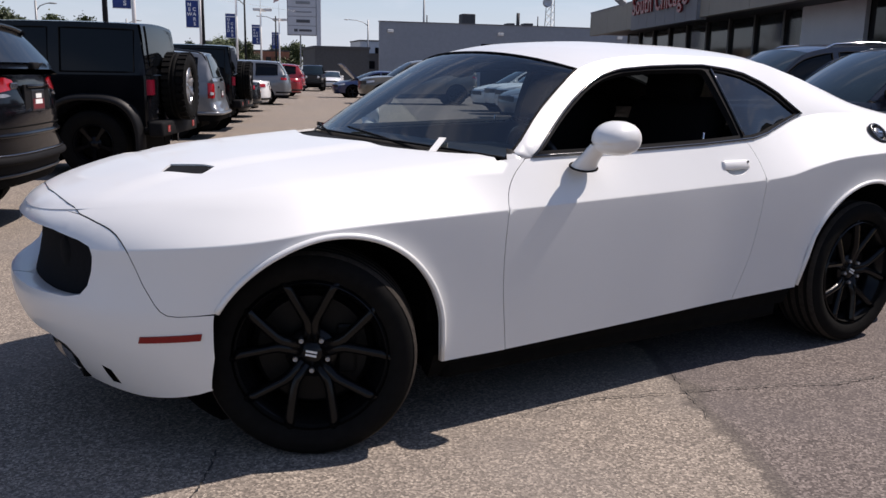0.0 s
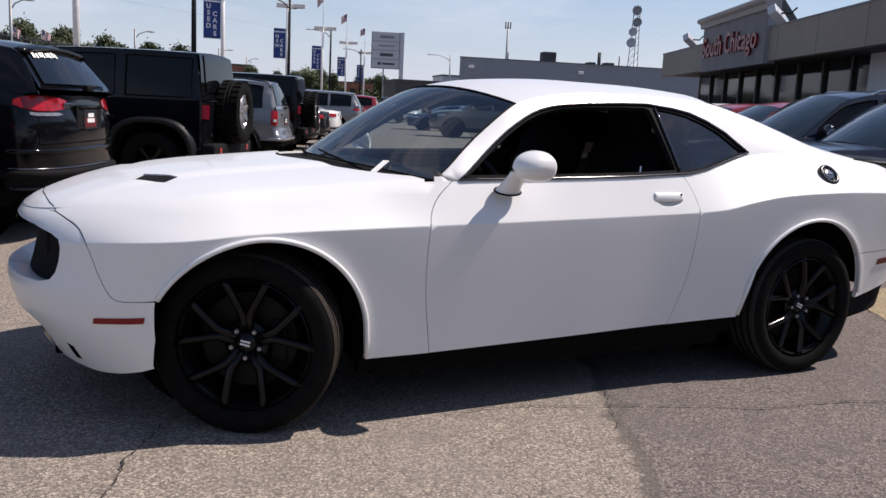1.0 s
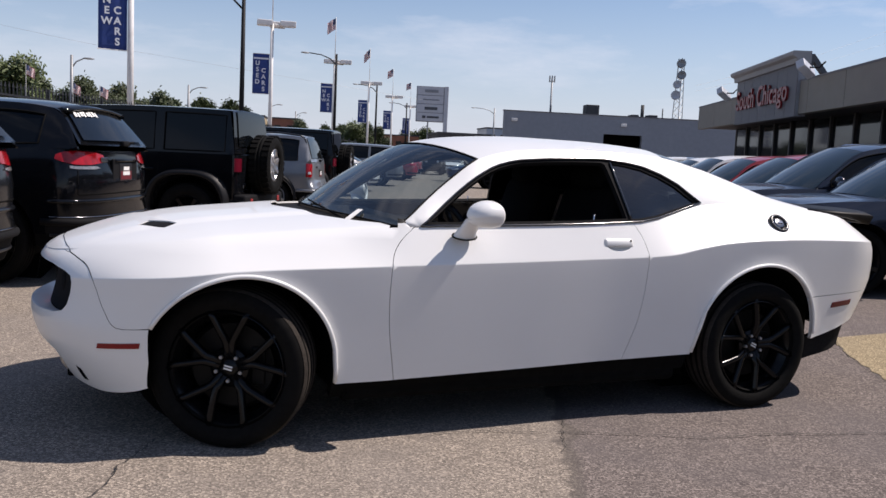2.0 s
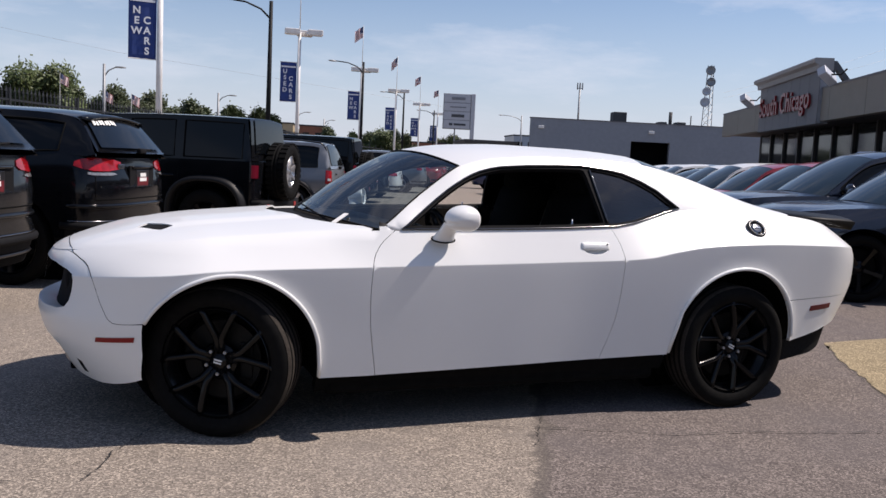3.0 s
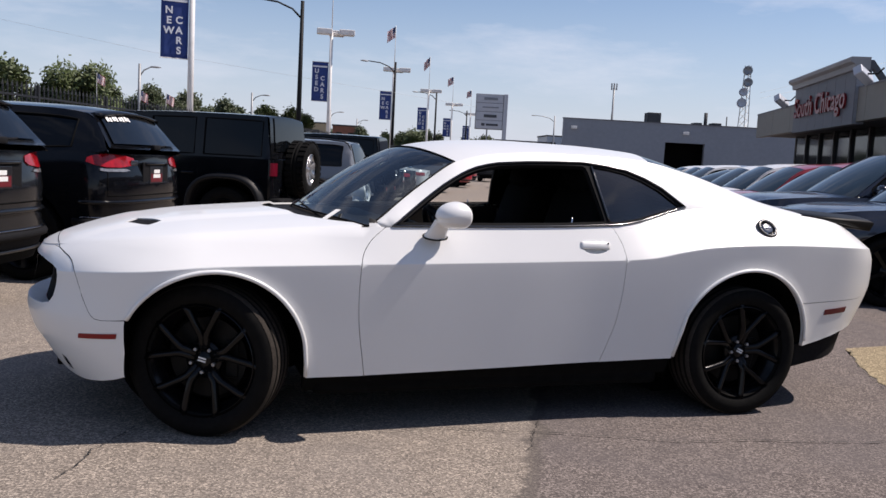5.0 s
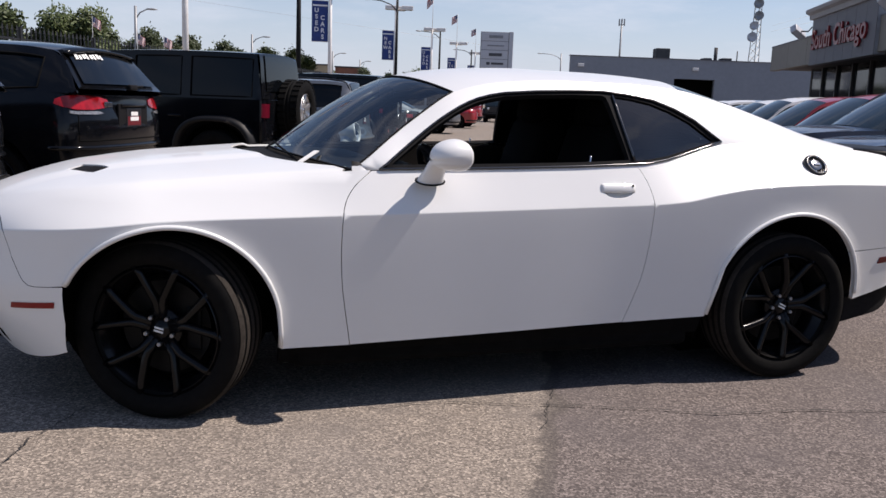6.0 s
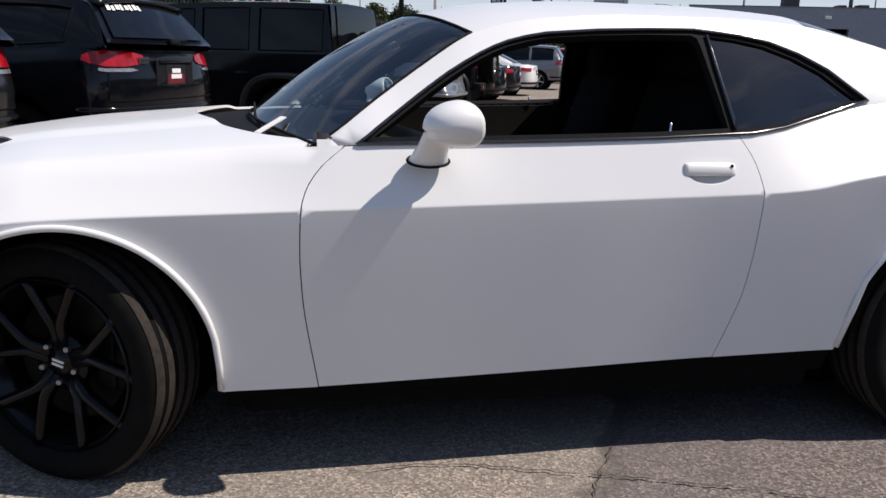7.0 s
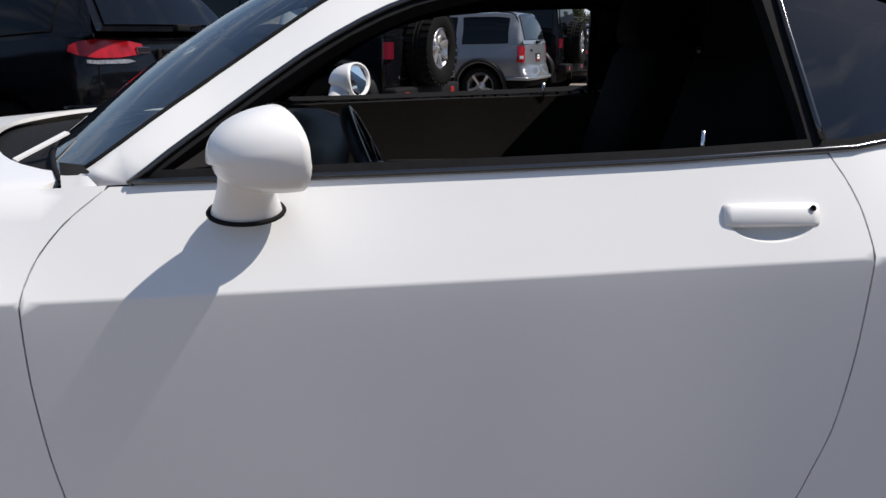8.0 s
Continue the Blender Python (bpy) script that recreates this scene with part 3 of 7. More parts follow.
def tread_mesh(bm, r, w, grooves=4, seg=64):
    """The dusty running surface: bands between the grooves, just proud of the tyre."""
    h, g = w / 2, 0.010 * r / 0.36
    span = h * 1.56
    for i in range(grooves + 1):
        a = -span / 2 + span * (i - 0.5) / grooves + g if i else -h * 0.86
        b = -span / 2 + span * (i + 0.5) / grooves - g if i < grooves else h * 0.86
        ra, rb = (r - 0.011 if i == 0 else r - 0.001), (r - 0.011 if i == grooves else r - 0.001)
        add_revolve(bm, [(ra, a), ((ra + rb) / 2 + (0.003 if ra != rb else 0.0), (a + b) / 2), (rb, b)], seg)


def wheel_at(parent, m, r, w, rim, style, rim_mat, name="wheel", side=-1):
    """A wheel: tyre, rim barrel, spokes, hub and nuts; its outer face looks to y * side."""
    base = new(name)
    base.empty_display_size = 0.1
    base.parent = parent
    base.matrix_local = m @ Matrix.Diagonal((1, -side, 1, 1)) if side > 0 else m
    bm = bmesh.new()
    tyre_mesh(bm, r, w, rim)
    part("tyre", bm, "rubber", base, smooth=True)
    if style == "twin":
        bm = bmesh.new()
        tread_mesh(bm, r, w)
        part("tread", bm, "tread", base, "dusty worn tread", True)
    bm = bmesh.new()
    o = -w / 2 * 0.80
    add_revolve(bm, [(rim - 0.004, o - 0.012), (rim + 0.008, o - 0.004), (rim - 0.006, o + 0.012), (rim - 0.03, o + 0.05), (rim - 0.05, 0.0), (rim - 0.04, w / 2 * 0.8), (rim + 0.006, w / 2 * 0.82)], 48)
    part("rim", bm, rim_mat, base, smooth=True)
    bm = bmesh.new()
    if style == "twin":
        for k in range(5):
            a0 = radians(90 + 72 * k)
            turn = Matrix.Rotation(-a0, 4, "Y")
            for s in (-1, 1):
                # each pair runs from the hub and spreads towards the rim
                rows = [(0.040, 0.011, 0.038, 0.022, 0.036), (0.105, 0.012, 0.038, 0.012, 0.032), (0.126, 0.019, 0.039, 0.006, 0.030), (0.178, 0.046, 0.039, -0.001, 0.027), (0.225, 0.071, 0.041, -0.006, 0.025), (rim - 0.004, 0.089, 0.050, -0.010, 0.024)]
                rings = []
                for x, off, wd, yo, th in rows:
                    c = off * s
                    ring = [(x, o + yo + th, c - wd / 2), (x, o + yo + 0.013, c - wd / 2 * 0.96), (x, o + yo + 0.004, c - wd / 2 * 0.66), (x, o + yo, c - wd / 2 * 0.26), (x, o + yo, c + wd / 2 * 0.26), (x, o + yo + 0.004, c + wd / 2 * 0.66), (x, o + yo + 0.013, c + wd / 2 * 0.96), (x, o + yo + th, c + wd / 2)]
                    rings.append([bm.verts.new(turn @ Vector(q)) for q in ring])
                for ra, rb in zip(rings, rings[1:]):
                    for i in range(8):
                        bm.faces.new((ra[i], ra[(i + 1) % 8], rb[(i + 1) % 8], rb[i]))
                bm.faces.new(rings[0])
                bm.faces.new(rings[-1][::-1])
    else:
        cnt = {"five": 5, "seven": 7, "eight": 8}[style]
        for k in range(cnt):
            turn = Matrix.Rotation(2 * math.pi * k / cnt + 0.3, 4, "Y")
            rings = []
            for x, wd, yo, th in ((0.05, 0.06, 0.022, 0.03), (rim * 0.55, 0.052, 0.012, 0.03), (rim - 0.01, 0.075, 0.0, 0.025)):
                ring = [(x, o + yo + th, -wd / 2), (x, o + yo, -wd / 2 * 0.7), (x, o + yo, wd / 2 * 0.7), (x, o + yo + th, wd / 2)]
                rings.append([bm.verts.new(turn @ Vector(q)) for q in ring])
            for ra, rb in zip(rings, rings[1:]):
                for i in range(4):
                    bm.faces.new((ra[i], ra[(i + 1) % 4], rb[(i + 1) % 4], rb[i]))
            bm.faces.new(rings[-1][::-1])
    part("spokes", bm, rim_mat, base, smooth=style == "twin")
    bm = bmesh.new()
    add_revolve(bm, [(0.0, o + 0.020), (0.033, o + 0.022), (0.038, o + 0.03), (0.085, o + 0.034), (0.092, o + 0.05), (0.0, o + 0.06)], 30)
    part("hub", bm, rim_mat, base, smooth=True)
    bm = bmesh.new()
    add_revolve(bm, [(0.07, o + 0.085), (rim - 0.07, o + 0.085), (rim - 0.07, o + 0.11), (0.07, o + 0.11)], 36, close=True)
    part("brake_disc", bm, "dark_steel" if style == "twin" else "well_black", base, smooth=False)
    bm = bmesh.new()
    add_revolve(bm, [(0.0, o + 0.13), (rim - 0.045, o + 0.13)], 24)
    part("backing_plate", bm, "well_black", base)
    if style == "twin":
        for k in range(5):
            bm = bmesh.new()
            add_revolve(bm, [(0.0, 0.004), (0.0035, 0.004), (0.005, 0.0), (0.0075, 0.0), (0.009, 0.004), (0.0095, 0.03)], 14)
            a = radians(90 + 36 + 72 * k)
            nut = part("lug_nut", bm, "steel", base, smooth=True)
            nut.location = (0.0575 * math.cos(a), o + 0.012, 0.0575 * math.sin(a))
        bm = bmesh.new()
        for z in (-0.006, 0.007):
            add_box(bm, -0.020, 0.018, o + 0.017, o + 0.0205, z - 0.0035, z + 0.0035, 0.0, Matrix.Rotation(0.2, 4, "Y"))
        part("cap_badge", bm, "paper", base, "two small white bars")
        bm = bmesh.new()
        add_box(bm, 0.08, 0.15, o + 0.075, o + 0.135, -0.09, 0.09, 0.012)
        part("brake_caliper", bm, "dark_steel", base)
    return base


# ---- the white coupe ----
coupe = thing("muscle_coupe", Matrix(), "white two-door muscle coupe with black wheels, front wheels turned, window down", "car")
HC = Shell(
    sill=[(-2.4, 0.235), (-2.2, 0.225), (-2.1, 0.222), (-2.0, 0.235), (-1.9, 0.258), (-1.8, 0.285), (-1.0, 0.281), (1.0, 0.326), (1.75, 0.36), (2.3, 0.465), (2.6, 0.495)],
    crease=[(-2.35, 0.705), (-2.1, 0.732), (-1.954, 0.751), (-1.7, 0.776), (-1.468, 0.800), (-0.955, 0.82), (-0.392, 0.835), (0.227, 0.851), (0.629, 0.863), (0.80, 0.876), (0.98, 0.911), (1.16, 0.938), (1.384, 0.953), (1.666, 0.96), (2.117, 0.953), (2.6, 0.925)],
    wide=[(-2.35, 0.93), (-1.5, 0.952), (-0.77, 0.974), (0.0, 0.963), (0.5, 0.948), (1.45, 0.956), (2.1, 0.915), (2.6, 0.87)],
    belt=[(-2.35, 0.79), (-2.15, 0.84), (-2.0, 0.868), (-1.66, 0.913), (-1.3, 0.947), (-1.0, 0.972), (-0.65, 0.997), (0.0, 1.012), (0.62, 1.034), (0.82, 1.072), (1.06, 1.122), (1.3, 1.143), (1.6, 1.14), (1.9, 1.118), (2.45, 1.045), (2.62, 1.02)],
    belt_y=[(-2.35, 0.80), (-2.0, 0.80), (-1.66, 0.795), (-1.0, 0.835), (-0.65, 0.882), (0.0, 0.885), (0.62, 0.860), (0.85, 0.80), (1.06, 0.757), (1.5, 0.735), (2.0, 0.735), (2.62, 0.72)],
    rail_y=[(-0.72, 0.874), (-0.655, 0.852), (-0.577, 0.808), (-0.485, 0.755), (-0.381, 0.715), (-0.30, 0.688), (-0.24, 0.668), (0.0, 0.635), (0.5, 0.615), (0.9, 0.60), (1.2, 0.575), (1.65, 0.60), (1.95, 0.65)],
    rail_z=[(-0.72, 0.997), (-0.655, 1.040), (-0.577, 1.098), (-0.485, 1.163), (-0.381, 1.234), (-0.30, 1.288), (-0.24, 1.322), (0.0, 1.376), (0.3, 1.395), (0.6, 1.395), (0.9, 1.381), (1.2, 1.328), (1.45, 1.258), (1.7, 1.182), (1.95, 1.128)],
    nose=[(0.15, -2.06), (0.24, -2.145), (0.34, -2.22), (0.44, -2.272), (0.53, -2.292), (0.60, -2.275), (0.68, -2.258), (0.76, -2.250), (0.80, -2.228), (0.84, -2.182), (0.90, -2.11)],
    tail=[(0.3, 2.44), (0.46, 2.54), (0.60, 2.64), (0.72, 2.688), (0.86, 2.668), (0.95, 2.60), (1.05, 2.50)],
    corner=-1.52, rear_corner=2.05, front_round=2.05, rear_round=2.5, front_len=1.32, rear_len=1.15, under=0.064, lean=1.0,
    flare=((-1.422, 0.365, 0.405, 0.008), (1.437, 0.385, 0.425, 0.008)))
FA, RA = (-1.422, 0.365, 0.413), (1.437, 0.385, 0.430)
seam = [(-1.797, 0.5515), (-1.85, 0.5445), (-1.90, 0.541), (-1.925, 0.544), (-1.942, 0.556), (-1.955, 0.576), (-1.967, 0.603), (-1.983, 0.640), (-2.013, 0.73), (-2.019, 0.745), (-2.026, 0.765), (-2.034, 0.782), (-2.044, 0.793), (-2.056, 0.801), (-2.072, 0.808), (-2.088, 0.816), (-2.106, 0.823)]
door_front = table([(0.284, -0.722), (0.59, -0.768), (0.70, -0.773), (0.82, -0.770), (0.874, -0.756), (0.935, -0.715), (0.996, -0.642)])
door_back = table([(0.315, 0.550), (0.42, 0.585), (0.55, 0.620), (0.72, 0.635), (0.86, 0.637), (0.93, 0.628), (0.98, 0.610), (1.031, 0.580)])
door_line = [(door_front(z), z) for z in np.linspace(0.996, 0.284, 34)] + [(door_back(z), z) for z in np.linspace(0.315, 1.031, 34)]
house_line = [(-0.72 + 2.67 * i / 60, HC.rail_z(-0.72 + 2.67 * i / 60) if i else HC.belt(-0.72)) for i in range(61)]
house_low = [(1.95 - 2.67 * i / 45, HC.belt(1.95 - 2.67 * i / 45)) for i in range(1, 45)]
dlo = [(-0.61, 1.0), (-0.578, 1.023), (-0.546, 1.048), (-0.503, 1.079), (-0.456, 1.113), (-0.393, 1.158), (-0.327, 1.203), (-0.275, 1.234), (-0.223, 1.262), (-0.178, 1.283), (-0.13, 1.301), (-0.068, 1.317), (-0.003, 1.329), (0.166, 1.343), (0.34, 1.351), (0.5, 1.355), (0.655, 1.341), (0.76, 1.323), (0.865, 1.287), (0.968, 1.236), (1.095, 1.143), (0.934, 1.1), (0.771, 1.062), (0.63, 1.04), (0.3, 1.026), (0.0, 1.017), (-0.3, 1.009)]
door_glass_hole = [(-0.558, 1.022), (-0.533, 1.04), (-0.493, 1.07), (-0.438, 1.11), (-0.378, 1.153), (-0.313, 1.196), (-0.248, 1.235), (-0.187, 1.265), (-0.128, 1.288), (-0.064, 1.305), (0.0, 1.317), (0.15, 1.329), (0.333, 1.337), (0.49, 1.339), (0.508, 1.33), (0.514, 1.305), (0.521, 1.244), (0.529, 1.185), (0.541, 1.11), (0.549, 1.056), (0.3, 1.044), (0.0, 1.035), (-0.3, 1.027)]
quarter_hole = [(0.543, 1.338), (0.645, 1.328), (0.744, 1.310), (0.846, 1.275), (0.944, 1.227), (1.058, 1.144), (0.91, 1.108), (0.76, 1.074), (0.627, 1.056), (0.572, 1.054), (0.563, 1.11), (0.553, 1.186), (0.547, 1.244)]
fuel = (1.562, 1.040)

# hollow under the door handle
cup_c, cup_a, cup_b = (0.466, 0.924), 0.074, 0.034
cup_hole = [(cup_c[0] + cup_a * math.cos(t), cup_c[1] + (cup_b * math.sin(t) if math.sin(t) < 0 else 0.006 * math.sin(t))) for t in np.linspace(0, 2 * math.pi, 36, endpoint=False)]


def crease_at(p):
    return HC.heights(p)[2]


edge = [HC.side(p, HC.heights(p)[3], -1) for p in np.linspace(HC.pf, -0.72, 360)]
ex, ey, ez = np.array([q[0] for q in edge]), np.array([-q[1] for q in edge]), np.array([q[2] for q in edge])


def hood_z(x, y):
    w = max(0.03, float(np.interp(x, ex, ey)))
    t = min(1.0, abs(y) / w)
    z = float(np.interp(x, ex, ez)) + 0.055 * min(1.0, w / 0.7) * (1 - t ** 2.6)
    ridge = max(0.0, min(1.0, (0.46 - abs(y)) / 0.10))
    return z + 0.012 * ridge * ridge * (3 - 2 * ridge) * max(0.0, min(1.0, (x + 2.2) / 0.35))


def slope_of(fn, a, b, e=2e-3):
    n = (Vector(fn(a + e, b)) - Vector(fn(a - e, b))).cross(Vector(fn(a, b + e)) - Vector(fn(a, b - e)))
    return n.normalized() * (1 if n.z >= 0 else -1)


# the rounded shoulder where hood and fender meet: one normal for both
shoulder = []
for p in np.linspace(HC.pf, -0.72, 360):
    q = HC.side(p, HC.heights(p)[3], -1)
    up = slope_of(lambda x, y: (x, y, hood_z(x, y)), q[0] + 0.006, min(-0.01, q[1] + 0.02))
    out = slope_of(lambda u, z: HC.side(u, z, -1), max(p, HC.pf + 0.01), HC.heights(p)[3] - 0.006)
    shoulder.append((up + out).normalized())


def soften(sh, reach=0.06):
    """Blend the shading of a panel into the shoulder along its upper edge."""
    V, F, N = sh
    for i, (v, n) in enumerate(zip(V, N)):
        if n.z < 0.25 or v.x > -0.74:
            continue
        d = (ex - v.x) ** 2 + (ey - abs(v.y)) ** 2 + (ez - v.z) ** 2
        k = int(np.argmin(d))
        w = 1 - math.sqrt(d[k]) / reach
        if w > 0:
            w = w * w * (3 - 2 * w)
            c = shoulder[k]
            N[i] = (n * (1 - w) + Vector((c.x, c.y if v.y < 0 else -c.y, c.z)) * w).normalized()
    return V, F, N


for sgn in (-1, 1):
    fl = sgn > 0

    def sd(p, z, q=sgn):
        return HC.side(p, z, q)

    def gh(x, z, q=sgn):
        return HC.house(x, z, q)
    bel = HC.belt_line
    # fender: from the bumper seam to the door
    fen = [(-0.724, 0.284), (-1.0, 0.281)] + HC.line(arch_line(*FA, 10, 153.5, 24)) + HC.line(seam) + bel(HC.p_at(-2.124, 0.843), -0.645, 30) + [(door_front(z) - 0.002, z) for z in np.linspace(0.985, 0.30, 32)]
    skin("front_fender", [soften(sheet(sd, fen, (), 0.04, 0.02, flip=fl, ridge=crease_at))], "white_paint", coupe)
    skin("door", [sheet(sd, shrink(door_line, 0.0012), (cup_hole,), 0.05, 0.02, flip=fl, ridge=crease_at)], "white_paint", coupe)
    qua = [(0.552, 0.315), (0.985, 0.326)] + HC.line(arch_line(*RA, 155, 34, 26)) + [(1.80, 0.628)] + HC.line([(2.34, 0.652), (2.40, 0.76), (2.45, 0.93)]) + bel(HC.p_at(2.45, 0.95), 0.582, 34) + [(door_back(z) + 0.002, z) for z in np.linspace(1.022, 0.33, 32)]
    skin("rear_quarter", [sheet(sd, qua, (), 0.05, 0.02, flip=fl, ridge=crease_at)], "white_paint", coupe)
    # glasshouse skin with the window opening cut out
    skin("roof_pillar", [sheet(gh, house_line + house_low, (dlo,), 0.05, 0.02, flip=fl)], "white_paint", coupe)
    skin("window_surround", [sheet(gh, dlo, (door_glass_hole, quarter_hole), 0.03, 0.03, -0.004, flip=fl)], "trim_black", coupe, "black window surround")
    skin("quarter_window", [sheet(gh, quarter_hole, (), 0.06, 0.0, -0.012, flip=fl)], "tinted_glass", coupe, "dark tinted side glass")
    skin("pillar_lining", [sheet(gh, house_line + house_low, (dlo,), 0.08, 0.02, -0.022, flip=fl)], "dash_plastic", coupe, "dark inner pillar lining")
    # bright line under the windows
    bm = bmesh.new()
    add_tube(bm, [Vector(gh(x, z)) + Vector((0, sgn * 0.004, 0)) for x, z in dense([(-0.60, 1.003), (-0.3, 1.008), (0.0, 1.016), (0.3, 1.025), (0.63, 1.040), (0.76, 1.058), (0.90, 1.092), (1.095, 1.143)], 0.08, False)], 0.0065, seg=8)
    part("belt_moulding", bm, "trim_gloss", coupe, "glossy black belt moulding", True)
    bm = bmesh.new()
    add_tube(bm, [Vector(gh(x, z)) + Vector((0, sgn * 0.003, 0)) for x, z in dense(dlo[:21], 0.05, False)], 0.0055, seg=8)
    part("drip_moulding", bm, "trim_gloss", coupe, "glossy black moulding over the windows", True)
    bm = bmesh.new()
    add_tube(bm, [Vector(gh(x, z)) + Vector((0, sgn * 0.002, 0)) for x, z in dense([quarter_hole[9], quarter_hole[10], quarter_hole[11], quarter_hole[12], quarter_hole[0]], 0.05, False)], 0.0062, seg=8)
    part("quarter_window_seal", bm, "trim_gloss", coupe, smooth=True)
    # lips round the wheel openings
    for nm, (cx, cz, r), a0, a1 in (("front_arch_lip", FA, 11, 153), ("rear_arch_lip", RA, 3, 155)):
        bm = bmesh.new()
        pts = HC.line(([(-1.003, 0.29), (-1.004, 0.36)] if cx < 0 else []) + arch_line(cx, cz, r + 0.004, a0, a1, 40) + ([] if cx < 0 else [(1.020, 0.47), (0.990, 0.338)]))
        add_tube(bm, [Vector(sd(p, z)) + Vector((0, sgn * 0.002, 0)) for p, z in pts], 0.010, seg=8)
        part(nm, bm, "white_paint", coupe, smooth=True)
    # black sill under the door
    low = [(-1.0, 0.288), (0.99, 0.333), (0.99, 0.235), (-1.0, 0.19)]
    skin("side_skirt", [sheet(lambda x, z, q=sgn: (x, q * (0.872 - 0.45 * max(0, 0.33 - z)), z), low, (), 0.12, 0.05, 0, flip=fl)], "well_black", coupe, "matt black sill")
    # wheel well
    for cx, r in ((-1.42, 0.45), (1.437, 0.455)):
        bm = bmesh.new()
        a = [2 * math.pi * k / 40 for k in range(40)]
        o = [bm.verts.new((cx + r * math.cos(t), sgn * (0.885 if cx > 0 and math.sin(t) > 0.4 else 0.78), 0.385 + r * math.sin(t))) for t in a]
        i = [bm.verts.new((cx + r * math.cos(t), sgn * 0.40, 0.385 + r * math.sin(t))) for t in a]
        for k in range(40):
            if math.sin(a[k]) > (-0.45 if cx > 0 else 0.22) or (cx < 0 and math.cos(a[k]) > 0 and math.sin(a[k]) > -0.45):
                bm.faces.new((o[k], o[(k + 1) % 40], i[(k + 1) % 40], i[k]))
        bm.faces.new(i)
        part("wheel_well", bm, "well_black", coupe)
    # rear side marker, front side marker
    mk = HC.line([(-1.998, 0.444), (-1.835, 0.462), (-1.832, 0.485), (-1.995, 0.466)])
    skin("side_marker", [sheet(sd, mk, (), 0.03, 0.012, 0.004, flip=fl)], "marker_red", coupe, "amber-red side marker")
    mk = HC.line([(1.995, 0.556), (2.165, 0.571), (2.172, 0.602), (2.002, 0.587)])
    skin("rear_side_marker", [sheet(sd, mk, (), 0.03, 0.012, 0.004, flip=fl)], "marker_dark", coupe, "dark red side marker")
    # rear bumper lower lip
    lw = [(1.80, 0.352)] + HC.sill_line(1.84, HC.pr, 20) + [(HC.pr, 0.36), (2.4, 0.33), (1.80, 0.24)]
    skin("rear_valance", [sheet(lambda p, z, q=sgn: tuple(c * f for c, f in zip(HC.side(p, max(z, 0.3), q)[:2], (0.99, 0.965))) + (z,), lw, (), 0.08, 0.03, flip=fl)], "trim_black", coupe, "matt black lower bumper")
    rb = HC.sill_line(1.868, HC.pr, 20) + bel(HC.pr, HC.p_at(2.45, 0.95), 14) + HC.line([(2.452, 0.93), (2.402, 0.76), (2.342, 0.650)]) + arch_line(*RA, 33.5, 1, 10)
    skin("rear_bumper", [sheet(sd, rb, (), 0.06, 0.02, flip=fl, ridge=crease_at)], "white_paint", coupe)

